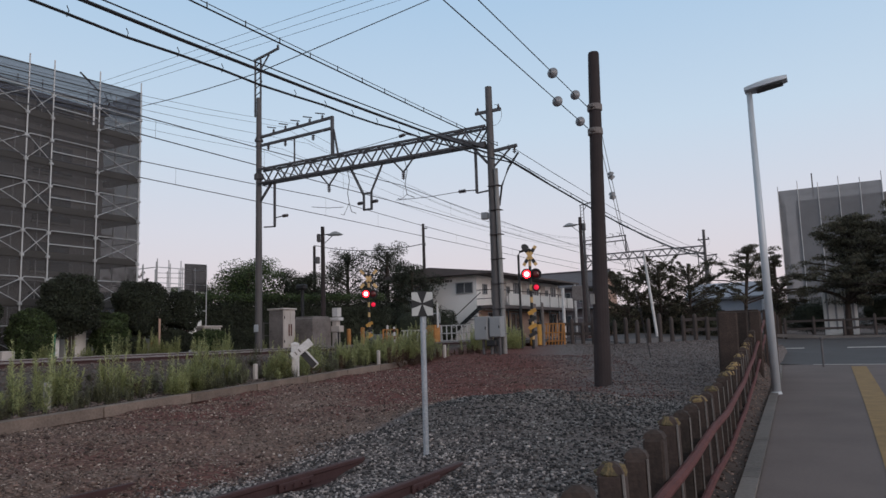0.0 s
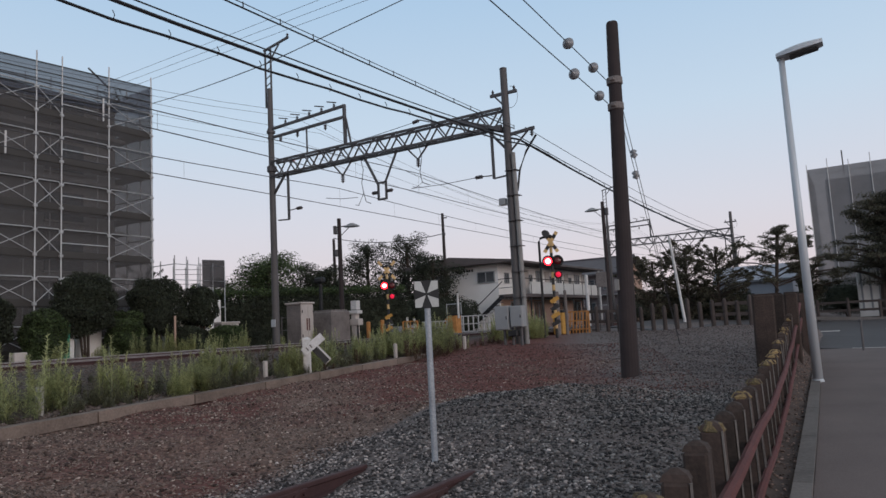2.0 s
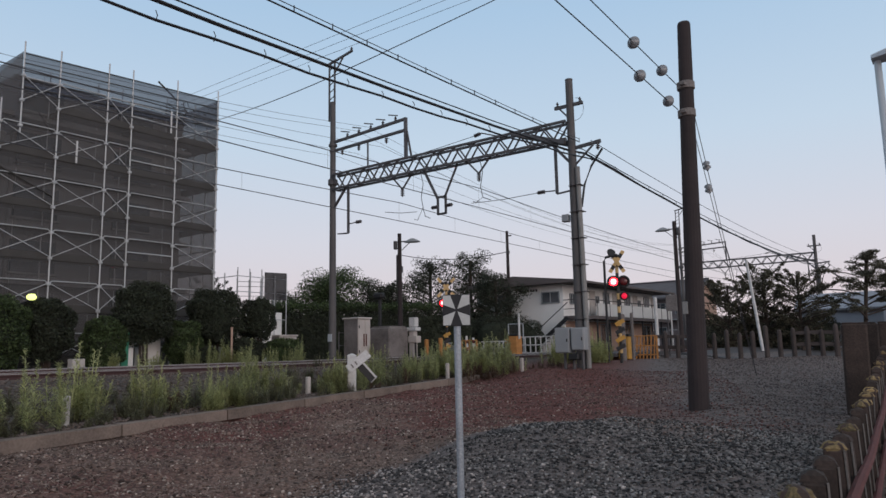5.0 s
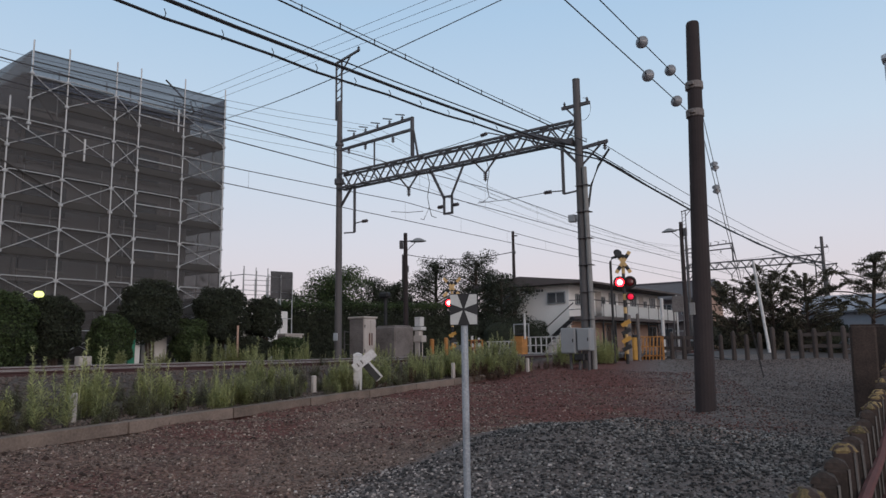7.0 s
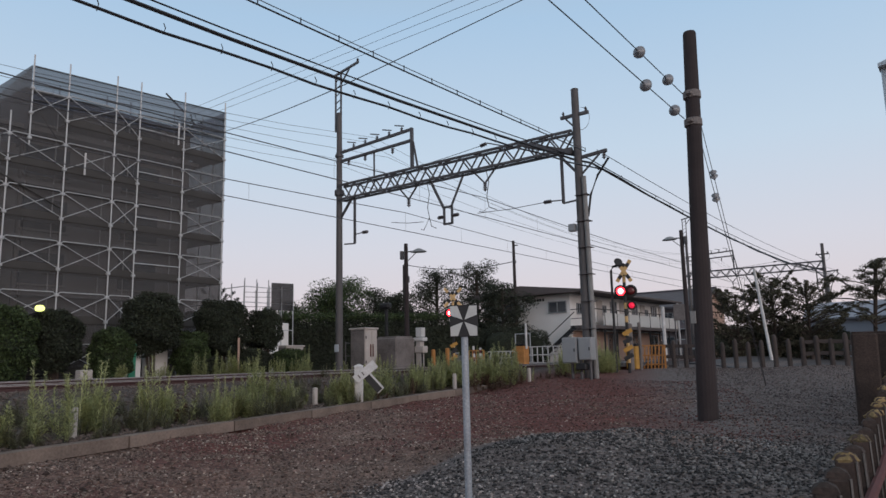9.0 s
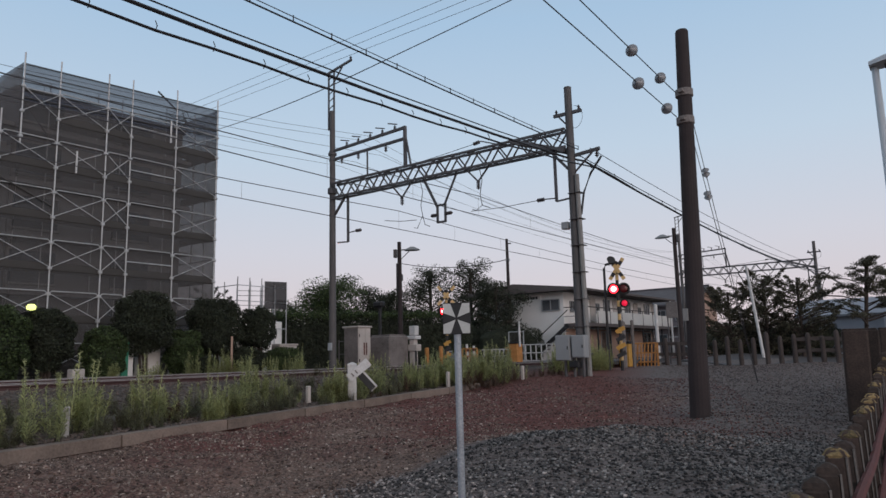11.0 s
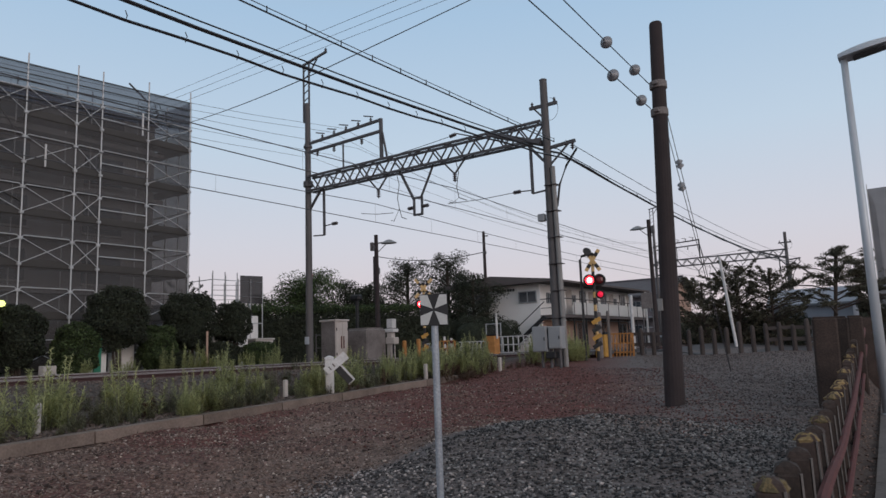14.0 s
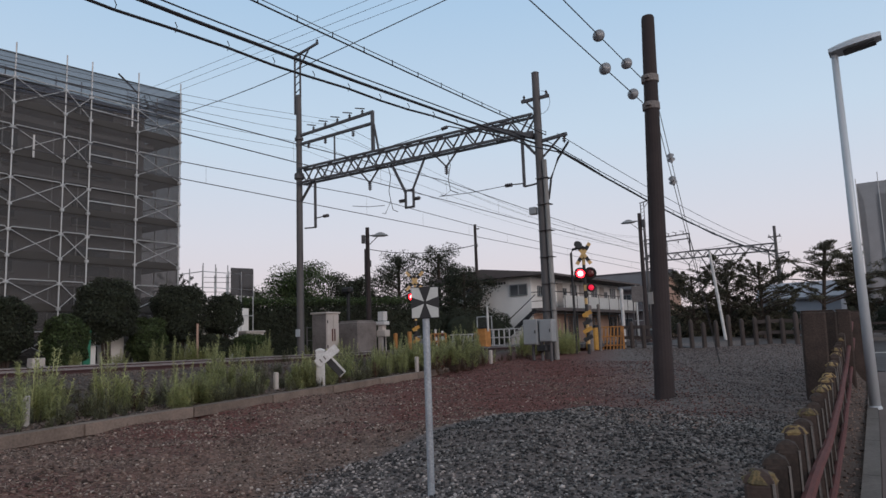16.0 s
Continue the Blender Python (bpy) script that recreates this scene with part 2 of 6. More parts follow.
M_ROADW = material("worn_white_road_line", (0.50, 0.49, 0.48), 0.85, 0, 0.3, 3, 60, 0.3)
M_CAB = material("beige_cabinet_paint", (0.50, 0.46, 0.44), 0.6, 0, 0.15, 2, 50, 0.1, tint=(0.42, 0.38, 0.35))
M_CABG = material("grey_cabinet_paint", (0.29, 0.305, 0.32), 0.55, 0.1, 0.12, 2, 50, 0.1)
M_TANK = material("stained_concrete_tank", (0.20, 0.18, 0.175), 0.9, 0, 0.4, 1.6, 30, 0.4, tint=(0.12, 0.105, 0.1))
M_SCAF = material("scaffold_tube", (0.48, 0.49, 0.50), 0.5, 0.25, 0.2, 2, 40, 0.1)
# M_DECK is darkened so decks and toe boards read as shade bands.
M_DECK = material("scaffold_deck", (0.062, 0.058, 0.055), 0.7, 0.2, 0.2, 2, 40, 0.2)
M_BLDG = material("building_render_grey", (0.225, 0.215, 0.215), 0.9, 0, 0.25, 0.35, 20, 0.3)
M_NET = netting("grey_scaffold_net", (0.115, 0.113, 0.116), 0.36)
M_NETEND = netting("dense_scaffold_net", (0.10, 0.10, 0.115), 0.60)
M_NETTOP = netting("thin_scaffold_net", (0.10, 0.115, 0.15), 0.52)
M_NETDARK = netting("black_scaffold_net", (0.05, 0.048, 0.05), 0.8)
M_NETPALE = netting("pale_scaffold_net", (0.24, 0.24, 0.25), 0.72)
M_HWALL = material("white_house_wall", (0.80, 0.79, 0.775), 0.8, 0, 0.14, 0.6, 30, 0.15)
M_HROOF = material("dark_brown_roof", (0.105, 0.088, 0.086), 0.8, 0, 0.25, 1.5, 30, 0.3)
M_HROOFG = material("grey_roof_tiles", (0.115, 0.108, 0.118), 0.75, 0, 0.25, 1.5, 14, 0.5)
M_HDARK = material("dusky_grey_wall", (0.17, 0.15, 0.16), 0.85, 0, 0.2, 1, 30, 0.2)
M_HPINK = material("pink_beige_wall", (0.42, 0.28, 0.22), 0.85, 0, 0.15, 0.8, 30, 0.2)
M_HBLUE = material("grey_blue_wall", (0.36, 0.385, 0.44), 0.8, 0, 0.15, 0.8, 30, 0.2)
M_GLASS = material("dim_window_glass", (0.05, 0.06, 0.07), 0.12, 0, 0.2, 1, 20, 0)
M_BALC = material("balcony_panel", (0.60, 0.59, 0.57), 0.7, 0, 0.12, 1.5, 30, 0.1)
M_BARK = material("dark_bark", (0.055, 0.042, 0.035), 0.95, 0, 0.4, 6, 40, 0.7)
# M_LEAFD also colours the dark cores that deepen shrubs and hedge.
M_LEAFD = material("dark_evergreen_leaf_and_core", (0.027, 0.035, 0.020), 0.8, 0, 0.5, 1.2, 10, 0, island=1.0, tint=(0.015, 0.020, 0.012))
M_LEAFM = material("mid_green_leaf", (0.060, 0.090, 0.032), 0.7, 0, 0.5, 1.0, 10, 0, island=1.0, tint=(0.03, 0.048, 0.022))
M_LEAFO = material("olive_pine_needles", (0.100, 0.094, 0.064), 0.75, 0, 0.5, 0.8, 10, 0, island=1.0, tint=(0.042, 0.045, 0.032))
M_WEED = material("pale_green_weed", (0.50, 0.51, 0.26), 0.75, 0, 0.35, 0.9, 10, 0, island=0.9, tint=(0.30, 0.325, 0.16))
M_WEEDLOW = material("dull_grey_green_undergrowth", (0.17, 0.17, 0.10), 0.8, 0, 0.45, 1.2, 10, 0, island=1.0, tint=(0.085, 0.085, 0.052))
for _m, _s in ((M_WEED, 0.45), (M_LEAFM, 0.25), (M_LEAFO, 0.3)):
    leafy(_m, _s)
M_WEEDR = material("dry_reddish_weed", (0.14, 0.085, 0.055), 0.8, 0, 0.45, 1.5, 10, 0, island=1.0)
M_FENCEB = material("brown_timber_fence", (0.060, 0.048, 0.045), 0.85, 0, 0.35, 3, 40, 0.4, obj=0.4)
M_SIGNW = material("retroreflective_grey_white", (0.50, 0.51, 0.50), 0.5, 0, 0.12, 5, 60, 0.05)
M_GREEN = material("green_sheet", (0.03, 0.22, 0.13), 0.6, 0, 0.2, 4, 40, 0.1)
M_TARPB = material("blue_tarpaulin", (0.05, 0.12, 0.24), 0.6, 0, 0.3, 3, 40, 0.2)
M_RED = glow("lit_red_lens", (1.0, 0.012, 0.02), 14.0)
M_REDDIM = glow("dim_red_lens", (0.75, 0.01, 0.05), 0.8)
M_REDOFF = material("unlit_red_lens", (0.10, 0.01, 0.012), 0.25, 0, 0.2, 8, 40, 0)
M_LAMPLIT = glow("lit_lamp_diffuser", (0.90, 1.0, 0.30), 1.5)
M_REDCORE = glow("lit_red_core", (1.0, 0.50, 0.40), 8.0)


# ---- geometry helpers ----
class Geo:
    """Collects vertices and faces of one mesh."""

    def __init__(self):
        self.v, self.f = [], []

    def add(self, vs, fs):
        k = len(self.v)
        self.v += [tuple(p) for p in vs]
        self.f += [tuple(i + k for i in q) for q in fs]
        return self

    def box(self, c, s, b=0.0, m=None):
        """Box of centre c, size s; b: chamfer of the edges; m: a turn about its centre."""
        hx, hy, hz = s[0] / 2, s[1] / 2, s[2] / 2
        b = min(b, hx * 0.9, hy * 0.9, hz * 0.9)
        vs, fs = [], []
        if b <= 0:
            vs = [(x, y, z) for x in (-hx, hx) for y in (-hy, hy) for z in (-hz, hz)]
            fs = [(0, 1, 3, 2), (4, 6, 7, 5), (0, 4, 5, 1), (2, 3, 7, 6), (0, 2, 6, 4), (1, 5, 7, 3)]
        else:
            idx = {}
            for sx in (-1, 1):
                for sy in (-1, 1):
                    for sz in (-1, 1):
                        for a in range(3):
                            p = [sx * (hx - b), sy * (hy - b), sz * (hz - b)]
                            p[a] = (sx * hx, sy * hy, sz * hz)[a]
                            idx[(sx, sy, sz, a)] = len(vs)
                            vs.append(tuple(p))
            for a in range(3):
                o = [i for i in range(3) if i != a]
                for sa in (-1, 1):
                    q = []
                    for u, w in ((-1, -1), (1, -1), (1, 1), (-1, 1)):
                        k = [0, 0, 0]
                        k[a], k[o[0]], k[o[1]] = sa, u, w
                        q.append(idx[(*k, a)])
                    fs.append(tuple(q))
                for u in (-1, 1):
                    for w in (-1, 1):
                        k0, k1 = [0, 0, 0], [0, 0, 0]
                        k0[o[0]] = k1[o[0]] = u
                        k0[o[1]] = k1[o[1]] = w
                        k0[a], k1[a] = -1, 1
                        fs.append((idx[(*k0, o[0])], idx[(*k1, o[0])], idx[(*k1, o[1])], idx[(*k0, o[1])]))
            for sx in (-1, 1):
                for sy in (-1, 1):
                    for sz in (-1, 1):
                        fs.append(tuple(idx[(sx, sy, sz, a)] for a in range(3)))
        c = Vector(c)
        if m is not None:
            vs = [m.to_3x3() @ Vector(p) for p in vs]
        return self.add([Vector(p) + c for p in vs], fs)

    def rod(self, p0, p1, r0, r1=None, n=8, cap=True):
        p0, p1 = Vector(p0), Vector(p1)
        r1 = r0 if r1 is None else r1
        d = (p1 - p0).normalized()
        a = d.orthogonal().normalized()
        b = d.cross(a)
        vs = []
        for p, r in ((p0, r0), (p1, r1)):
            vs += [p + (a * math.cos(2 * math.pi * i / n) + b * math.sin(2 * math.pi * i / n)) * r for i in range(n)]
        fs = [(i, (i + 1) % n, n + (i + 1) % n, n + i) for i in range(n)]
        if cap:
            fs += [tuple(range(n))[::-1], tuple(range(n, 2 * n))]
        return self.add(vs, fs)

    def bar(self, p0, p1, w, h, up=(0, 0, 1)):
        """Rectangular bar from p0 to p1, w wide and h high."""
        p0, p1 = Vector(p0), Vector(p1)
        d = (p1 - p0).normalized()
        s = d.cross(Vector(up))
        s = d.orthogonal() if s.length < 1e-4 else s
        s.normalize()
        u = s.cross(d)
        vs = [p + s * (i * w / 2) + u * (j * h / 2) for p in (p0, p1) for i, j in ((-1, -1), (1, -1), (1, 1), (-1, 1))]
        return self.add(vs, [(0, 1, 5, 4), (1, 2, 6, 5), (2, 3, 7, 6), (3, 0, 4, 7), (3, 2, 1, 0), (4, 5, 6, 7)])

    def tube(self, pts, r, n=6):
        pts = [Vector(p) for p in pts]
        vs, fs = [], []
        for i, p in enumerate(pts):
            d = (pts[min(i + 1, len(pts) - 1)] - pts[max(i - 1, 0)]).normalized()
            ref = Vector((0, 0, 1)) if abs(d.z) < 0.9 else Vector((1, 0, 0))
            a = d.cross(ref).normalized()
            b = a.cross(d)
            vs += [p + (a * math.cos(2 * math.pi * k / n) + b * math.sin(2 * math.pi * k / n)) * r for k in range(n)]
        for i in range(len(pts) - 1):
            fs += [(i * n + k, i * n + (k + 1) % n, (i + 1) * n + (k + 1) % n, (i + 1) * n + k) for k in range(n)]
        fs += [tuple(range(n))[::-1], tuple(range((len(pts) - 1) * n, len(pts) * n))]
        return self.add(vs, fs)

    def lathe(self, profile, n=14, c=(0, 0, 0), m=None):
        """Turned body: profile of (radius, height) about the z axis."""
        vs, fs = [], []
        for r, z in profile:
            vs += [Vector((r * math.cos(2 * math.pi * k / n), r * math.sin(2 * math.pi * k / n), z)) for k in range(n)]
        for i in range(len(profile) - 1):
            fs += [(i * n + k, i * n + (k + 1) % n, (i + 1) * n + (k + 1) % n, (i + 1) * n + k) for k in range(n)]
        fs += [tuple(range(n))[::-1], tuple(range((len(profile) - 1) * n, len(profile) * n))]
        if m is not None:
            vs = [m @ p for p in vs]
        return self.add([p + Vector(c) for p in vs], fs)

    def prism(self, outline, z0, z1):
        """Upright prism over a flat outline of (x, y)."""
        n = len(outline)
        vs = [(x, y, z0) for x, y in outline] + [(x, y, z1) for x, y in outline]
        return self.add(vs, [tuple(range(n))[::-1], tuple(range(n, 2 * n))] + [(i, (i + 1) % n, n + (i + 1) % n, n + i) for i in range(n)])

    def slab(self, quad, thick):
        """A plate: four corners (anticlockwise from outside) and a thickness behind them."""
        q = [Vector(p) for p in quad]
        nrm = (q[1] - q[0]).cross(q[3] - q[0]).normalized()
        vs = q + [p - nrm * thick for p in q]
        return self.add(vs, [(0, 1, 2, 3), (7, 6, 5, 4), (0, 4, 5, 1), (1, 5, 6, 2), (2, 6, 7, 3), (3, 7, 4, 0)])

    def mesh(self, name, mat, smooth=False):
        me = bpy.data.meshes.new(name)
        me.from_pydata(self.v, [], self.f)
        me.materials.append(mat)
        if smooth:
            me.polygons.foreach_set("use_smooth", [True] * len(me.polygons))
        me.update()
        return me


def part(name, g, mat, parent=None, label="", smooth=False):
    ob = new(name, g.mesh(name, mat, smooth))
    ob.parent = parent
    return tagged(ob, label)


def thing(name, at, label, category, group="", rz=0.0):
    ob = new(name)
    ob.empty_display_size = 0.2
    ob.matrix_basis = pose(*at, 0, 0, rz)
    return tagged(ob, label, category, group)


def solo(name, g, mat, label, category, group="", kind="", smooth=False):
    return tagged(part(name, g, mat, None, "", smooth), label, category, group, kind)


def step(a, b, x):
    t = np.clip((x - a) / (b - a), 0, 1)
    return t * t * (3 - 2 * t)


def array_mesh(name, v, f, mat):
    me = bpy.data.meshes.new(name)
    me.vertices.add(len(v))
    me.vertices.foreach_set("co", np.asarray(v, dtype=np.float32).ravel())
    f = np.asarray(f, dtype=np.int32)
    k = f.shape[1]
    me.loops.add(f.size)
    me.loops.foreach_set("vertex_index", f.ravel())
    me.polygons.add(len(f))
    me.polygons.foreach_set("loop_start", np.arange(len(f), dtype=np.int32) * k)
    me.materials.append(mat)
    me.update(calc_edges=True)
    me.validate()
    return me


# ---- ground ----
RAIL_Z = 1.08
TRACK_X = (-11.55, -15.25)
GAUGE = 1.067


def kerb_x(y):
    return -6.47 - 0.170 * y


def kerb_z(y):
    return 0.35 + 0.016 * np.clip(y, -20, 20)


def pave_x(y):
    return 1.62 - 0.042 * np.clip(y, -30, 60) - 0.0006 * np.clip(y, 0, 30) ** 2


def fence_x(y):
    y = np.clip(y, -8, 20)
    return 1.43 - 0.062 * y + 0.0002 * y * y


def pave_z(y):
    return -0.22 + 0.22 * step(-2, 12, y) + 0.021 * np.clip(y - 24, 0, 60)


def road_z(x, y):
    return 0.0 + 0.021 * np.clip(y - 24, 0, 60) + 0.80 * step(-0.5, -9.5, x) * (1 - step(40, 70, y)) 


def bank_z(x, y):
    """The gravelled strip between the sunken siding and the pavement fence."""
    z = -0.02 + 0.12 * step(2.6, 5.5, y) + 0.72 * step(4, 27, y) - 0.30 * step(-3.0, 0.6, x) * step(9, 20, y)
    z = z + 0.40 * np.exp(-((x + 1.45) / 1.45) ** 2 / 2 - ((y - 6.0) / 1.45) ** 2 / 2)
    return z


def ground_z(x, y):
    kx, kz = kerb_x(y), kerb_z(y)
    z = bank_z(x, y)
    up = np.clip((-3.15 - x) / np.maximum(-3.15 - kx, 0.3), 0, 1)
    rough = 0.035 * np.sin(1.7 * x + 0.9 * y) * np.sin(2.3 * y - x) + 0.02 * np.sin(3.7 * x - 2.9 * y) * np.sin(3.1 * y + 1.3 * x + 2) + 0.015 * np.sin(5.1 * x + 1) * np.sin(4.3 * y)
    z = z + (kz - 0.085 - z) * up ** 0.85 + rough * (1 - step(14, 20, y))
    left = step(0.0, 0.3, kx - x)
    z = z * (1 - left) + left * (kz + 0.02 + 0.34 * step(1.2, 3.2, kx - x))
    level = step(14, 22, y) * step(-5, -9, x)
    z = z * (1 - level) + level * 0.80
    bed = step(-9.6, -10.5, x) * (1 - step(-16.4, -17.2, x))
    z = z * (1 - bed) + bed * (RAIL_Z - 0.11)
    z = np.where(x < -16.8, 0.93, z)
    far = step(29.5, 30.5, y + 0.5 * np.clip(x, 0, 4))
    z = z * (1 - far) + far * (np.minimum(road_z(x, y), 0.93) - 0.06)
    right = step(-0.14, -0.02, x - fence_x(y))
    z = z * (1 - right) + right * (np.minimum(pave_z(y), road_z(x, y) + 5 * (y < 22)) - 0.06)
    return z


def build_ground():
    def axis(near0, near1, stepn, out):
        a = list(np.arange(near0, near1, stepn))
        lo, hi, d = near0, near1, stepn
        while hi < out:
            d *= 1.25
            hi += d
            a.append(hi)
        d = stepn
        while lo > -out:
            d *= 1.25
            lo -= d
            a.insert(0, lo)
        return np.array(a)
    xs, ys = axis(-20, 4, 0.14, 1500), axis(-6, 32, 0.16, 1500)
    gx, gy = np.meshgrid(xs, ys)
    v = np.stack([gx, gy, ground_z(gx, gy)], -1).reshape(-1, 3)
    nx, ny = len(xs), len(ys)
    i = (np.arange(ny - 1)[:, None] * nx + np.arange(nx - 1)[None]).ravel()
    ob = new("ground", array_mesh("ground", v, np.stack([i, i + 1, i + nx + 1, i + nx], -1), M_SOIL))
    ob.data.polygons.foreach_set("use_smooth", [True] * len(ob.data.polygons))
    tagged(ob, "brown stony railway ground with rusty red soil", "ground", kind="structure")


build_ground()


def sheet(name, x0, x1, y0, y1, zf, mat, label, cat, lift=0.0, step_m=0.5, thick=0.12):
    """A slab laid along x0(y)..x1(y) with its own thickness."""
    n = max(2, int((y1 - y0) / step_m))
    k = 8
    g = Geo()
    top = []
    for j in range(n + 1):
        y = y0 + (y1 - y0) * j / n
        a, b = x0(y), x1(y)
        top.append([(a + (b - a) * i / k, y) for i in range(k + 1)])
    for dz in (lift, lift - thick):
        for row in top:
            for x, y in row:
                g.v.append((x, y, float(zf(x, y)) + dz))
    w, o = k + 1, (n + 1) * (k + 1)
    for j in range(n):
        for i in range(k):
            q = (j * w + i, j * w + i + 1, (j + 1) * w + i + 1, (j + 1) * w + i)
            g.f.append(q)
            g.f.append(tuple(a + o for a in q[::-1]))
    edge = [(0, i) for i in range(w)] + [(j, k) for j in range(1, n + 1)] + [(n, i) for i in range(k - 1, -1, -1)] + [(j, 0) for j in range(n - 1, 0, -1)]
    ids = [j * w + i for j, i in edge]
    for a, b in zip(ids, ids[1:] + ids[:1]):
        g.f.append((b, a, a + o, b + o))
    return solo(name, g, mat, label, cat, kind="structure")


sheet("pavement", lambda y: float(pave_x(y)) + 0.16, lambda y: 9.0, -14, 23.8, lambda x, y: pave_z(y), M_PAVE, "worn grey asphalt pavement beside the railway fence", "pavement")
sheet("road", lambda y: -9.4 + max(0.0, (32.5 - y)) * 1.25, lambda y: 60.0, 24.0, 47, road_z, M_ASPHALT, "dark asphalt road rising to the level crossing", "road", lift=-0.02)
sheet("road_line_white", lambda y: 1.35, lambda y: 4.6, 23.86, 24.0, lambda x, y: road_z(x, 24.0), M_ROADW, "worn white painted line across the road edge", "road marking", lift=0.004, thick=0.02)
sheet("road_line_yellow", lambda y: 2.62 - 0.010 * (y - 6), lambda y: 2.96 - 0.006 * (y - 6), -4, 22.6, lambda x, y: pave_z(y), M_ROADY, "worn yellow painted strip on the pavement", "road marking", lift=0.006, thick=0.02)
for a, b in ((-3.5, 0.6), (2.4, 6.5), (8.5, 12.5)):
    sheet("road_line_dash", lambda y: a, lambda y: b, 35.0, 35.35, road_z, M_ROADW, "white painted dash along the middle of the road", "road marking", lift=0.004, thick=0.02)
sheet("far_kerb", lambda y: -6.0, lambda y: 60.0, 47.0, 47.3, lambda x, y: road_z(x, 47.0), M_KERB, "pale concrete kerb along the far road edge", "kerb", lift=0.12, thick=0.2)
sheet("crossing_deck", lambda y: -17.2, lambda y: -9.2, 24.6, 31.5, lambda x, y: RAIL_Z - 0.012, M_ASPHALT, "dark level crossing deck between the rails", "road", lift=0.0, thick=0.14)

def verge_z(x, y):
    """Earth strip that slopes from the fence foot down to the kerb."""
    t = np.clip((x - fence_x(y) + 0.05) / np.maximum(pave_x(y) + 0.06 - fence_x(y), 0.1), 0, 1)
    return pave_z(y) - 0.01 + (1 - t) ** 1.5 * (0.10 + 0.45 * step(6, 16, y)) + 0.012 * np.sin(9 * y + 5 * x)


sheet("verge", lambda y: float(fence_x(y)) - 0.05, lambda y: float(pave_x(y)) + 0.02, -4, 18.8, verge_z, M_VERGE, "strip of dark earth between fence and kerb", "verge", step_m=0.2)

# kerb stones along the pavement
for j in range(14):
    y0 = -6.0 + j * 2.1
    g = Geo()
    xa, xb = float(pave_x(y0 + 0.01)), float(pave_x(y0 + 2.09))
    za, zb = float(pave_z(y0)), float(pave_z(y0 + 2.1))
    g.bar((xa + 0.08, y0 + 0.006, za - 0.02), (xb + 0.08, y0 + 2.094, zb - 0.02), 0.15, 0.10)
    solo("kerb_stone", g, M_KERB, "weathered pale concrete kerb stone beside the pavement", "kerb", "pavement kerb", kind="structure")

# retaining beams of the sunken siding
for j in range(9):
    y0 = -1.9 + j * 1.85
    y1 = y0 + 1.82
    g = Geo()
    g.bar((kerb_x(y0), y0, kerb_z(y0) - 0.02), (kerb_x(y1), y1, kerb_z(y1) - 0.02), 0.20, 0.15)
    solo("retaining_beam", g, M_TIMBER, "weathered brown retaining beam edging the stony slope", "kerb", "siding edge", kind="structure")


# ---- tracks ----
def rail_geo(x, y0, y1, ztop):
    prof = [(-0.065, 0), (0.065, 0), (0.06, 0.012), (0.012, 0.03), (0.012, 0.105), (0.033, 0.118), (0.033, 0.145), (0.026, 0.153),
            (-0.026, 0.153), (-0.033, 0.145), (-0.033, 0.118), (-0.012, 0.105), (-0.012, 0.03), (-0.06, 0.012)]
    g = Geo()
    m = len(prof)
    vs = [(x + px, y, ztop - 0.153 + pz) for y in (y0, y1) for px, pz in prof]
    g.add(vs, [(i, (i + 1) % m, m + (i + 1) % m, m + i) for i in range(m)] + [tuple(range(m))[::-1], tuple(range(m, 2 * m))])
    return g


for tx in TRACK_X:
    tr = thing("railway_track", (tx, 0, RAIL_Z), "steel railway track on dark ballast with timber sleepers", "track", "main tracks")
    for s in (-1, 1):
        r = part("rail", rail_geo(s * (GAUGE + 0.065) / 2, -60, 130, 0.0), M_RAIL, tr)
        part("rail_head", Geo().box((s * (GAUGE + 0.065) / 2, 35, -0.003), (0.069, 190, 0.010)), M_SHINE, r, "polished rail head")
    sl = Geo().box((0, 0, 0), (2.1, 0.22, 0.14), 0.015).mesh("sleeper", M_TIMBER)
    for k in range(60):
        o = new("sleeper", sl)
        o.parent, o.location = tr, (0, -8 + k * 0.62, -0.21)

sid = thing("siding_track", (-1.51, 0, 0.11), "rusty disused siding rails half buried in gravel", "track")
for s, ye in ((-1, 3.2), (1, 3.25)):
    r = part("rail", rail_geo(s * (GAUGE + 0.065) / 2, -6, ye, 0.0), M_RAIL, sid)
    part("fishplate", Geo().box((s * (GAUGE + 0.065) / 2 + 0.03, 2.35 + 0.2 * s, -0.075), (0.03, 0.46, 0.08), 0.008), M_RAIL, r)
    for k in range(4):
        part("bolt", Geo().rod((s * (GAUGE + 0.065) / 2 + 0.04, 2.18 + 0.2 * s + 0.115 * k, -0.075), (s * (GAUGE + 0.065) / 2 + 0.068, 2.18 + 0.2 * s + 0.115 * k, -0.075), 0.016, n=6), M_RAIL, r)
for k in range(9):
    part("sleeper", Geo().box((0, -3.2 + k * 0.66, -0.20), (1.9, 0.2, 0.12), 0.02), M_TIMBER, sid)
g = Geo()
for k in range(3):
    g.bar((-3.45, -3 + k * 1.5, 0.03), (-3.42, -1.52 + k * 1.5, 0.035), 0.06, 0.08)
solo("buried_check_rail", g, M_RAIL, "rusty half-buried steel strip at the slope's foot", "rail", kind="structure")


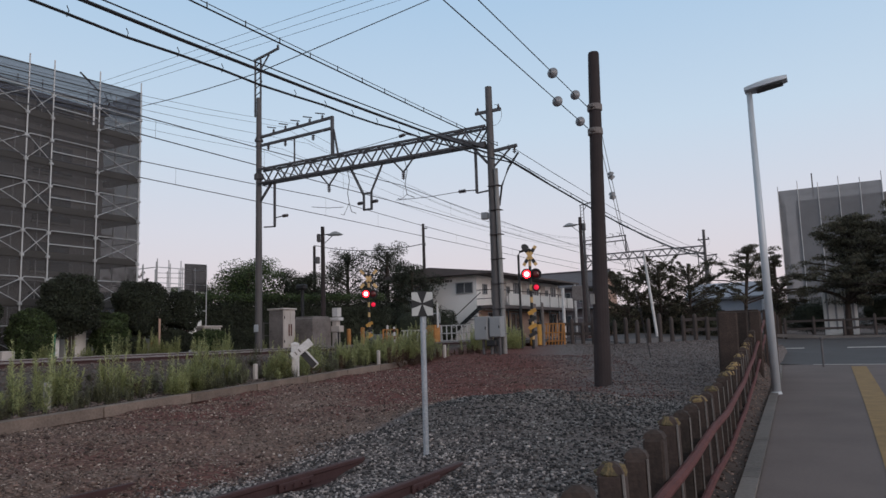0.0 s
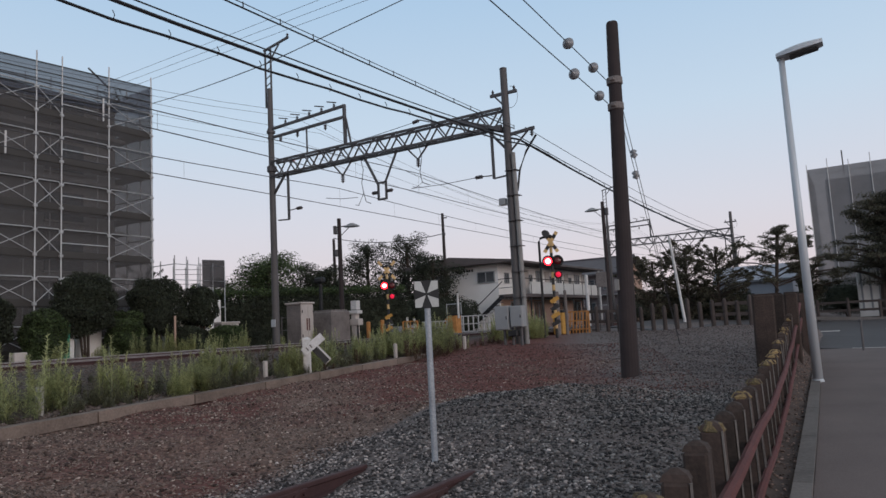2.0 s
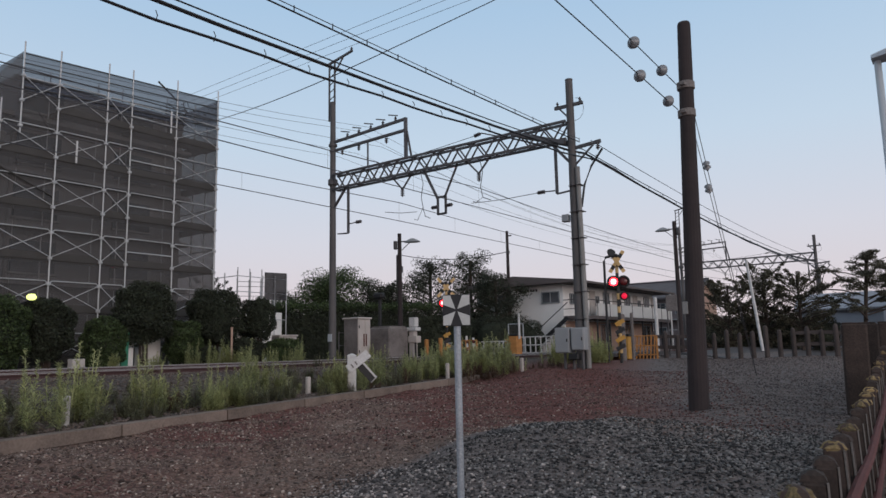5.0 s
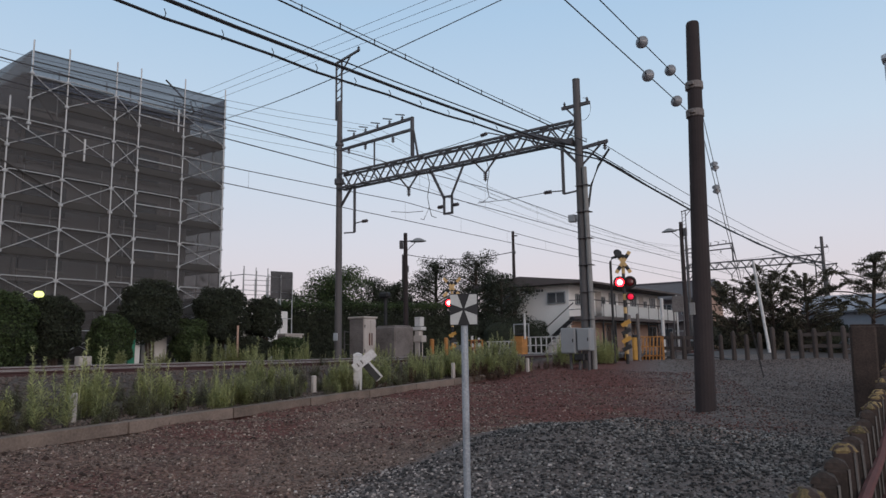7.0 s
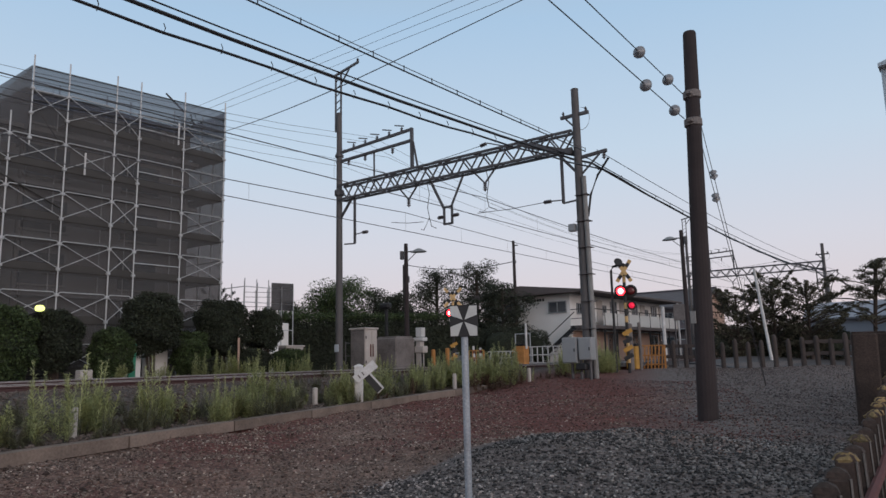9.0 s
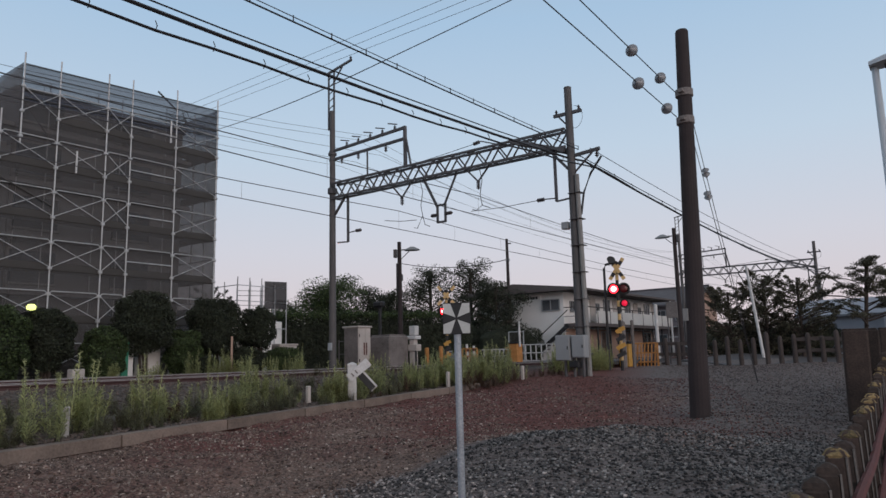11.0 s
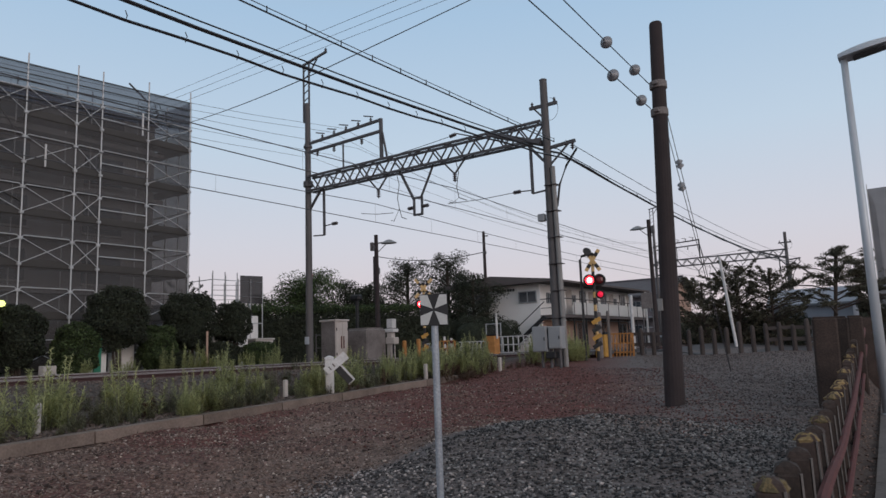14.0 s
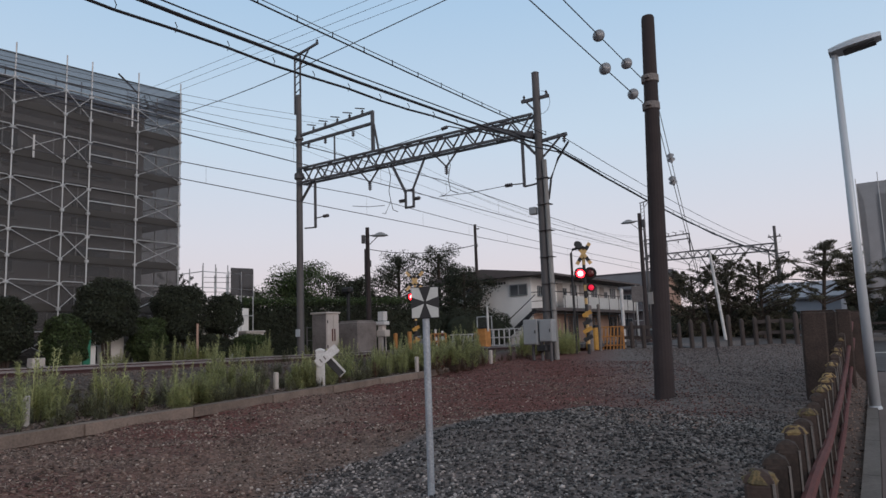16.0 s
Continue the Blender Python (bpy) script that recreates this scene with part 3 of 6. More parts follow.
# ---- gravel ----
def stones(name, n, inside, size, mat, label, seed, box, level=None):
    rng = np.random.default_rng(seed)
    px = rng.uniform(box[0], box[1], n)
    # denser towards the near end
    py = box[2] + (box[3] - box[2]) * rng.uniform(0, 1, n) ** 1.35
    keep = inside(px, py, rng)
    px, py = px[keep], py[keep]
    n = len(px)
    r = size[0] + (size[1] - size[0]) * rng.uniform(0, 1, n) ** 2.2
    base = np.array([(1, 0, 0), (-0.5, 0.87, 0), (-0.5, -0.87, 0), (0.45, 0.5, 0.8), (-0.7, 0.1, 0.75), (0.3, -0.6, 0.85), (0, 0, -0.6)])
    tri = np.array([(0, 1, 3), (1, 4, 3), (1, 2, 4), (2, 5, 4), (2, 0, 5), (0, 3, 5), (3, 4, 5), (0, 6, 1), (1, 6, 2), (2, 6, 0)])
    a = rng.uniform(0, 2 * np.pi, n)
    ca, sa = np.cos(a), np.sin(a)
    vv = base[None] * (1 + rng.uniform(-0.35, 0.35, (n, 7, 3)))
    vv = vv * np.stack([rng.uniform(0.7, 1.3, n), rng.uniform(0.6, 1.0, n), rng.uniform(0.45, 0.9, n)], -1)[:, None]
    x = vv[..., 0] * ca[:, None] - vv[..., 1] * sa[:, None]
    y = vv[..., 0] * sa[:, None] + vv[..., 1] * ca[:, None]
    v = np.stack([x, y, vv[..., 2]], -1) * r[:, None, None] + np.stack([px, py, (level or ground_z)(px, py) + r * 0.12], -1)[:, None]
    f = (tri[None] + 7 * np.arange(n)[:, None, None]).reshape(-1, 3)
    tagged(new(name, array_mesh(name, v.reshape(-1, 3), f, mat)), label, "gravel", kind="stuff")


def grey_zone(x, y, rng):
    edge = -3.0 + 0.12 * np.sin(3 * y) + rng.normal(0, 0.12, len(x)) + 0.7 * step(3.5, 6.0, y) + 2.2 * step(6.3, 8.6, y)
    clear = (np.abs(x + 1.51 - 0.566) > 0.06) & (np.abs(x + 1.51 + 0.566) > 0.06) | (y > 3.3)
    return (x > edge) & (x < fence_x(y) - 0.04) & clear & (rng.uniform(0, 1, len(x)) > step(7.5, 9.5, y))


def brown_zone(x, y, rng):
    return (x < 0.2) & (x > kerb_x(y) + 0.12) & ((x < -2.8) | (y > 6)) & (x < 4.0 - 0.42 * y)


def on_mound(x, y, rng):
    """Noisy border between the paler gravel round the rails and the dark heap."""
    return y + 0.35 * np.sin(2.3 * x) + rng.normal(0, 0.35, len(x)) + 0.55 * (x + 1.5) > 4.0


stones("grey_gravel", 90000, lambda x, y, r: grey_zone(x, y, r) & ~on_mound(x, y, r), (0.008, 0.027), M_STONE, "loose grey crushed gravel over the siding", 3, (-4.0, 1.6, 0.2, 13.0))
stones("dark_gravel", 95000, lambda x, y, r: grey_zone(x, y, r) & on_mound(x, y, r), (0.008, 0.026), M_STONED, "heap of dark grey crushed gravel behind the sign", 13, (-4.0, 1.6, 0.2, 13.0))
stones("far_gravel", 62000, lambda x, y, r: (x < fence_x(y) - 0.05) & (x > 3.4 - 0.42 * y + r.normal(0, 0.6, len(x))), (0.009, 0.026), M_STONEF, "loose dusty gravel spread towards the crossing", 4, (-8.5, 1.2, 8.5, 29.0))


def redness(x, y):
    """Where the rusty red soil prevails along the upper slope."""
    return step(5.0, 9.5, y + 0.8 * np.sin(1.1 * x)) * (0.75 + 0.25 * np.sin(2.1 * x + 1.7 * y))


stones("brown_gravel", 60000, lambda x, y, r: brown_zone(x, y, r) & (r.uniform(0, 1, len(x)) > redness(x, y)), (0.005, 0.022), M_STONEB, "small rusty brown stones on the slope", 5, (-9.0, 0.0, 0.6, 19.0))
stones("earth_clods", 5000, lambda x, y, r: brown_zone(x, y, r) & (r.uniform(0, 1, len(x)) > redness(x, y)), (0.012, 0.040), M_STONEB, "crumbling brown clods of earth on the slope", 15, (-9.0, -2.8, 0.6, 16.0))
stones("red_gravel", 42000, lambda x, y, r: brown_zone(x, y, r) & (r.uniform(0, 1, len(x)) < redness(x, y)), (0.006, 0.026), M_STONER, "small dark red rusty stones on the slope", 14, (-9.0, 0.0, 0.6, 19.0))
stones("pale_pebbles", 8000, lambda x, y, r: brown_zone(x, y, r) & (r.uniform(0, 1, len(x)) > 0.6 * redness(x, y)), (0.005, 0.024), M_PEBBLE, "scattered pale pebbles on the brown slope", 6, (-8.5, -2.8, 0.8, 14.0))
def straws(name, n, inside, mat, label, seed, box):
    """Short thin stalks lying loose on the ground."""
    rng = np.random.default_rng(seed)
    px, py = rng.uniform(box[0], box[1], n), box[2] + (box[3] - box[2]) * rng.uniform(0, 1, n) ** 1.3
    keep = inside(px, py, rng)
    px, py = px[keep], py[keep]
    n = len(px)
    a, ln = rng.uniform(0, 2 * np.pi, n), rng.uniform(0.015, 0.06, n)
    d = np.stack([np.cos(a), np.sin(a), rng.uniform(-0.1, 0.7, n)], -1) * ln[:, None]
    w = np.stack([-np.sin(a), np.cos(a), np.zeros(n)], -1) * rng.uniform(0.002, 0.006, n)[:, None]
    u = np.array([0, 0, 0.004])
    p = np.stack([px, py, ground_z(px, py) + 0.012], -1)
    v = np.stack([p - w, p + w, p + u, p + d - w * 0.5, p + d + w * 0.5, p + d + u], 1).reshape(-1, 3)
    tri = np.array([(0, 1, 4), (0, 4, 3), (1, 2, 5), (1, 5, 4), (2, 0, 3), (2, 3, 5)])
    f = (tri[None] + 6 * np.arange(n)[:, None, None]).reshape(-1, 3)
    tagged(new(name, array_mesh(name, v, f, mat)), label, "litter", kind="stuff")


straws("dry_litter", 15000, lambda x, y, r: brown_zone(x, y, r) & (r.uniform(0, 1, len(x)) > 0.75 * redness(x, y)), M_STRAW, "dry stalks and twigs lying on the brown slope", 21, (-8.5, -2.8, 0.6, 13.0))
stones("verge_litter", 9000, lambda x, y, r: (x > fence_x(y) + 0.03) & (x < pave_x(y) + 0.01 + 0.05 * r.uniform(-1, 1, len(x))), (0.008, 0.026), M_STONEB, "dark brown earth and litter along the fence foot", 16, (0.3, 1.8, -2.0, 18.0), verge_z)
stones("track_ballast", 24000, lambda x, y, r: (x < kerb_x(y) - 0.4) & (x > -12.6), (0.02, 0.05), M_BALLAST, "dark angular ballast beside the rails", 7, (-12.6, -6.8, 0.5, 24.0))


# ---- overhead line gantries ----
def insulator(p, axis=(0, 0, 1), n=3, r=0.07, pitch=0.07):
    g = Geo()
    prof = [(0.02, 0)]
    for k in range(n):
        z = k * pitch
        prof += [(0.025, z + 0.005), (r, z + 0.015), (r, z + 0.03), (0.03, z + 0.05)]
    prof += [(0.02, n * pitch + 0.02)]
    m = Vector(axis).to_track_quat("Z", "Y").to_matrix().to_4x4()
    return g.lathe(prof, 10, p, m)


def gantry(y):
    """Two masts 11 m apart, a lattice beam, hangers and a feeder bracket. Origin at the left mast's foot."""
    th = thing("catenary_gantry", (-18.87, y, 0.75), "grey steel overhead line gantry with a lattice beam between two masts", "gantry", "overhead line gantries")
    W, TOP, BOT = 11.0, 7.87, 7.27
    post = part("mast", Geo().rod((0, 0, -0.4), (0, 0, 11.1), 0.155, 0.11, 16), M_POLE, th, smooth=False)
    part("mast_band", Geo().lathe([(0.19, -0.12), (0.2, -0.1), (0.2, 0.1), (0.19, 0.12)], 16, (0, 0, 7.6)), M_STEEL, post)
    part("mast_band", Geo().lathe([(0.18, -0.05), (0.18, 0.05)], 16, (0, 0, 9.2)), M_STEEL, post)
    ext = Geo()
    for dx in (-0.22, 0.1):
        ext.bar((dx, 0, 10.3 if dx < 0 else 11.0), (dx, 0, 12.85), 0.06, 0.06, (0, 1, 0))
    for k in range(6):
        ext.bar((-0.22, 0, 10.9 + k * 0.33), (0.1, 0, 11.05 + k * 0.33), 0.03, 0.03, (0, 1, 0))
    ext.bar((-0.22, 0, 10.35), (0.0, 0, 10.35), 0.05, 0.05)
    ext.bar((-0.3, 0, 12.85), (1.15, 0, 13.1), 0.07, 0.09)
    ext.bar((0.12, 0, 12.4), (0.6, 0, 12.95), 0.05, 0.05)
    part("mast_extension", ext, M_STEEL, th)
    part("insulator", insulator((1.1, 0, 13.12), n=2, r=0.06), M_INSULD, th)
    post2 = part("mast", Geo().rod((W, 0, -0.5), (W, 0, 9.28), 0.165, 0.12, 16), M_POLE, th)
    part("mast_cap", Geo().lathe([(0.125, 0), (0.128, 0.03), (0.09, 0.05)], 16, (W, 0, 9.27)), M_STEEL, post2)
    part("cable_duct", Geo().rod((W + 0.27, -0.08, -0.4), (W + 0.2, -0.08, 6.3), 0.085, 0.075, 10), M_CONC, post2)
    for k in range(7):
        part("duct_strap", Geo().box((W + 0.12, -0.04, 0.6 + k * 0.85), (0.44, 0.33, 0.022), 0.008), M_STEEL, post2)
    arm = Geo().bar((W - 0.55, 0, 8.42), (W + 0.45, 0, 8.42), 0.09, 0.1)
    arm.bar((W - 0.4, 0, 8.4), (W - 0.1, 0, 8.05), 0.05, 0.05)
    part("cross_arm", arm, M_STEEL, th)
    part("insulator", insulator((W - 0.45, 0, 8.46), n=2, r=0.05), M_INSULD, th)
    part("insulator", insulator((W + 0.36, 0, 8.46), n=2, r=0.05), M_INSULD, th)
    # lattice beam
    for dy in (-0.17, 0.17):
        part("beam_chord", Geo().bar((0.1, dy, TOP), (W - 0.1, dy, TOP), 0.08, 0.08), M_STEEL, th)
        part("beam_chord", Geo().bar((0.1, dy, BOT), (W - 0.1, dy, BOT), 0.08, 0.08), M_STEEL, th)
        n = 12
        for k in range(n):
            x0, x1, xm = 0.15 + k * (W - 0.3) / n, 0.15 + (k + 1) * (W - 0.3) / n, 0.15 + (k + 0.5) * (W - 0.3) / n
            part("beam_lacing", Geo().bar((x0, dy, TOP), (xm, dy, BOT), 0.045, 0.045).bar((xm, dy, BOT), (x1, dy, TOP), 0.045, 0.045), M_STEEL, th)
    for k in range(9):
        x0 = 0.15 + k * 1.33
        part("beam_cross_bar", Geo().bar((x0, -0.17, TOP), (min(x0 + 0.5, W), 0.17, TOP), 0.035, 0.035), M_STEEL, th)
        part("beam_cross_bar", Geo().bar((x0, -0.17, BOT), (x0, 0.17, BOT), 0.035, 0.035), M_STEEL, th)
    for s, xe in ((1, 0), (-1, W)):
        part("knee_brace", Geo().bar((xe + s * 0.12, 0, 6.55), (xe + s * 0.75, 0, BOT), 0.08, 0.08), M_STEEL, th)
    for dy in (-0.17, 0.17):
        part("end_brace", Geo().bar((W - 2.1, dy, TOP - 0.02), (W - 0.15, dy, BOT - 0.12), 0.13, 0.13), M_STEEL, th)
    # feeder bracket on the left mast
    g = Geo()
    g.bar((-0.15, 0, 8.95), (4.03, 0, 9.05), 0.10, 0.10).bar((-0.15, 0, 9.32), (4.03, 0, 9.50), 0.10, 0.10)
    g.bar((4.0, 0, 9.55), (4.0, 0, 7.9), 0.12, 0.1, (1, 0, 0)).bar((4.06, 0, 9.0), (4.28, 0, 7.9), 0.06, 0.06)
    g.bar((2.0, 0, 9.0), (2.0, 0, 7.9), 0.05, 0.05, (1, 0, 0))
    part("feeder_bracket", g, M_STEEL, th)
    for k in range(5):
        x = 0.85 + k * 0.66
        part("insulator", insulator((x, 0, 9.42 + 0.03 * k), n=2, r=0.06), M_INSULD, th)
        part("insulator_arm", Geo().bar((x - 0.32, -0.05, 9.70 + 0.03 * k), (x + 0.1, 0.02, 9.60 + 0.03 * k), 0.04, 0.04), M_STEEL, th)
    for x in (0.55, 1.5, 3.0):
        part("insulator", insulator((x, 0, 8.93), (0, 0, -1), n=3, r=0.07), M_INSULD, th)
    # hangers for the contact lines
    for x, low in ((3.8, 6.72), (7.35, 6.75)):
        g = Geo().bar((x - 0.5, 0, BOT), (x, 0, low), 0.05, 0.05).bar((x + 0.5, 0, BOT), (x, 0, low), 0.05, 0.05)
        part("hanger", g, M_STEEL, th)
        part("insulator", insulator((x, 0, low), (0, 0, -1), n=4, r=0.08), M_INSULD, th)
    x = 5.68
    g = Geo().bar((x - 0.8, 0, BOT), (x - 0.18, 0, 6.1), 0.08, 0.08).bar((x + 0.75, 0, BOT), (x + 0.18, 0, 6.2), 0.06, 0.06)
    for a, b in (((-0.18, 6.2), (-0.18, 5.5)), ((0.18, 6.2), (0.18, 5.5)), ((-0.2, 5.52), (0.2, 5.52)), ((-0.2, 6.15), (0.2, 6.15))):
        g.bar((x + a[0], 0, a[1]), (x + b[0], 0, b[1]), 0.07, 0.07, (0, 1, 0))
    part("centre_hanger", g, M_STEEL, th)
    for s in (-1, 1):
        part("insulator", insulator((x + s * 0.2, 0, 5.8), (s, 0, 0), n=4, r=0.07), M_INSULD, th)
    # drop arms beside the masts
    for xe, s, zb, zi in ((0.9, -1, 5.35, 0.40), (W - 0.6, 1, 5.55, 0.14)):
        g = Geo().bar((xe, 0, BOT), (xe, 0, zb), 0.08, 0.08, (0, 1, 0)).bar((xe, 0, zb), (xe + s * 0.6, 0, zb - 0.02 + 0.06), 0.05, 0.05)
        g.bar((xe, 0, zb + zi - 0.03), (xe - s * 0.45, 0, zb + zi), 0.035, 0.035)
        part("drop_arm", g, M_STEEL, th)
        part("insulator", insulator((xe - s * 0.45, 0, zb + zi), (-s, 0, 0), n=4, r=0.07), M_INSULD, th)
    # pull-off wires held by strain insulators
    for a, b in (((W - 1.3, 5.69), (7.0, 5.72)), ((2.9, 5.95), (4.5, 5.75))):
        part("pull_off_wire", Geo().tube([(a[0], 0, a[1]), ((a[0] + b[0]) / 2, 0, (a[1] + b[1]) / 2 - 0.04), (b[0], 0, b[1])], 0.012, 5), M_WIRE, th)
    part("strain_insulator", insulator((7.2, 0.0, TOP + 0.28), (1, 0, 0.15), n=4, r=0.07), M_INSULD, th)
    part("pull_off_wire", Geo().tube([(3.9, 0, TOP + 0.05), (5.6, 0, TOP + 0.15), (7.2, 0, TOP + 0.28)], 0.012, 5), M_WIRE, th)
    part("stay_bracket", Geo().bar((7.5, 0, TOP + 0.33), (8.3, 0, TOP + 0.04), 0.04, 0.04), M_STEEL, th)
    # jumper leads, a small box and a loose loop
    for x, b in ((4.7, 5.45), (7.4, 5.75)):
        part("jumper_lead", Geo().tube([(x, 0, BOT), (x + 0.08, 0.05, 6.8), (x - 0.06, 0.1, 6.3), (x + 0.02, 0.1, 5.9), (x - 0.25, 0.1, b), (x - 0.4, 0.1, b + 0.05)], 0.014, 5), M_WIRE, th)
        part("jumper_lead", Geo().tube([(x + 0.02, 0.1, 5.9), (x + 0.12, 0.1, b + 0.1), (x + 0.35, 0.1, b)], 0.014, 5), M_WIRE, th)
    part("small_box", Geo().box((W - 0.32, 0, 4.7), (0.24, 0.2, 0.24), 0.02), M_CABG, post2)
    part("wire_loop", Geo().tube([(W + 0.2 + 0.28 * math.sin(a), 0, 8.25 + 0.38 * math.cos(a)) for a in np.linspace(0, math.pi * 1.1, 9)], 0.008, 4), M_THIN, th)
    part("number_plate", Geo().box((0.02, -0.17, 1.15), (0.24, 0.02, 0.30), 0.004), M_LAMPPOLE, post, "small pale plate")
    # right cantilever for the heavy cables
    g = Geo().bar((W, 0, 6.95), (W + 1.0, 0, 7.03), 0.09, 0.1).bar((W + 0.1, 0, 6.4), (W + 0.75, 0, 6.96), 0.05, 0.05)
    part("cable_arm", g, M_STEEL, th)
    part("insulator", insulator((W + 0.9, 0, 6.98), (0, 0, -1), n=3, r=0.07), M_INSULD, th)
    pts = [(W + 1.0, 0.1, 6.8), (W + 0.6, 0.1, 6.3), (W + 0.35, 0.05, 5.7), (W + 0.25, 0, 5.0)]
    part("cable_tail", Geo().tube(pts, 0.035), M_WIRE, th)
    return th


g1 = gantry(18.93)
copy_thing(g1, pose(-18.87, 62.7, 0.75))


# ---- wires ----
def wire(pts, r, mat, label, n=5):
    return solo("overhead_wire", Geo().tube(pts, r, n), mat, label, "wire", "overhead wires")


SPAN, Y1 = 43.77, 18.93


def sagged(x, z, sag, y0, y1, xo=None, n=10):
    """Points of a wire along the line that hangs between the gantries."""
    pts = []
    y0, y1 = y0 - 1e-6, y1 + 1e-6
    k0 = int(math.floor((y0 - Y1) / SPAN))
    for k in range(k0, int(math.ceil((y1 - Y1) / SPAN))):
        for i in range(n):
            t = i / n
            y = Y1 + (k + t) * SPAN
            if y0 <= y <= y1:
                pts.append((x, y, z - sag * 4 * t * (1 - t)))
    pts.append((x, y1, z))
    return pts


YA, YB = Y1 - SPAN, Y1 + 2 * SPAN
for tx in TRACK_X:
    wire([(tx - 0.15, YA, 6.22), (tx + 0.15, Y1, 6.22), (tx - 0.15, Y1 + SPAN, 6.22), (tx + 0.15, YB, 6.22)], 0.014, M_THIN, "thin grey contact wire above the track")
    mess = sagged(tx, 6.98, 0.38, YA, YB, n=12)
    wire(mess, 0.014, M_THIN, "thin grey messenger wire above the contact wire")
    for x, y, z in mess[1:-1]:
        solo("wire_dropper", Geo().rod((x, y, 6.23), (x, y, z), 0.0035, n=4), M_THIN, "thin dropper between messenger and contact wire", "wire", "wire droppers")
for k in (1, 2):
    wire(sagged(-18.12 + 0.62 * k, 10.28 + 0.03 * k, 1.55 + 0.05 * k, YA, YB), 0.007, M_THIN, "thin feeder wire on the mast bracket")
for x, sag in ((-18.42, 0.95), (-17.52, 0.92), (-16.12, 1.18)):
    wire(sagged(x, 9.36, sag, YA, YB), 0.007, M_THIN, "thin feeder wire under the mast bracket")
wire(sagged(-8.0, 7.68, 0.78, YA, Y1) + sagged(-7.4, 7.45, 0.6, Y1, YB), 0.037, M_WIRE, "thick black power cable along the line")
wire(sagged(-8.12, 7.86, 0.74, YA, Y1) + sagged(-7.5, 7.62, 0.5, Y1, YB), 0.016, M_WIRE, "black carrier wire over the thick cable")
low = sagged(-7.2, 7.22, 1.07, YA, Y1, n=44) + sagged(-7.05, 7.22, 0.62, Y1, YB, n=30)
wire([(x, y, z + 0.02 * math.sin(i * 1.9)) for i, (x, y, z) in enumerate(low)], 0.025, M_WIRE, "black lashed cable along the line")
up1 = sagged(-7.6, 7.98, 0.28, YA, Y1, n=44)
wire(up1, 0.010, M_THIN, "thin upper carrier wire along the line")
wire([(x, y, z - 0.10) for x, y, z in up1], 0.018, M_WIRE, "thin black cable tied below its carrier wire")
wire(sagged(-7.2, 7.85, 0.5, Y1, YB), 0.012, M_THIN, "thin wire from the mast's cross arm")
for x, y, z in up1[1:-1]:
    if y > -6:
        solo("cable_clip", Geo().rod((x, y, z - 0.11), (x, y, z + 0.03), 0.012, n=4), M_WIRE, "small black clip tying a cable to its carrier wire", "cable clip", "cable clips")
for x, y, z in low[1:-1]:
    if -6 < y < 40:
        solo("cable_clip", Geo().tube([(x, y, z - 0.04), (x + 0.05, y, z + 0.04), (x, y, z + 0.13)], 0.010, 4), M_WIRE, "small black clip tying a cable to its carrier wire", "cable clip", "cable clips")


def swag(a, b, sag, n=16):
    a, b = Vector(a), Vector(b)
    return [a.lerp(b, i / n) - Vector((0, 0, sag * 4 * (i / n) * (1 - i / n))) for i in range(n + 1)]


# line crossing over the tracks from the left mast
wire(swag((-18.9, 18.9, 13.0), (9.0, 38.6, 29.3), 0.2), 0.022, M_WIRE, "black branch cable crossing above the tracks")
wire(swag((-18.9, 18.9, 13.0), (-46.0, 28.6, 18.7), 0.3), 0.022, M_WIRE, "black branch cable running behind the scaffolded building")
for k in range(3):
    wire(swag((-90.0, 25.2 - k * 0.55, 18.0), (40.0, 24.2 - k * 0.75, 18.0 + 0.1 * k), 0.3), 0.011, M_THIN, "thin high wire crossing far above the tracks")
wire(swag((-24.2, 41.4, 8.2), (-36.0, 43.0, 9.3), 0.5), 0.03, M_WIRE, "sagging black service wire by the trees")


# ---- dark timber pole with its wires ----
bp = thing("utility_pole", (-1.89, 11.0, 0.25), "dark brown timber utility pole standing in the gravel", "utility pole")
part("pole_shaft", Geo().rod((0, 0, -0.3), (0.213, 0, 6.83), 0.175, 0.115, 18).lathe([(0.115, 0), (0.10, 0.04), (0.05, 0.06)], 18, (0.213, 0, 6.83)), M_WOODPOLE, bp)
for z in (5.68, 5.17):
    part("pole_band", Geo().lathe([(0.14, -0.07), (0.155, -0.06), (0.155, 0.06), (0.14, 0.07)], 16, (0.03 * z, 0, z)).box((0.03 * z, -0.17, z), (0.1, 0.08, 0.06), 0.01), M_TANK, bp, "galvanised pole band")
part("tag_plate", Geo().box((-0.06, -0.155, 1.72), (0.09, 0.03, 0.21), 0.005), M_CONC, bp, "small grey tag plate")
for z, ys in ((5.95, (8.68, 10.05)), (5.48, (8.88, 10.3))):
    wire([(-1.84, 10.85, z), (-1.59, 4, z + 0.02), (-0.93, -14, z + 0.1)], 0.009, M_WIRE, "thin black wire from the timber pole")
    for y in ys:
        m = pose(0, 0, 0, 90, 0, 0)
        g = Geo().lathe([(0.015, -0.09), (0.03, -0.06), (0.085, -0.04), (0.10, 0.0), (0.085, 0.03), (0.03, 0.06), (0.015, 0.09)], 16, (-1.84 + 0.037 * (10.85 - y), y, z), m)
        solo("wire_insulator", g, M_INSUL, "round grey glazed insulator threaded on the wire", "insulator", "wire insulators", smooth=True)
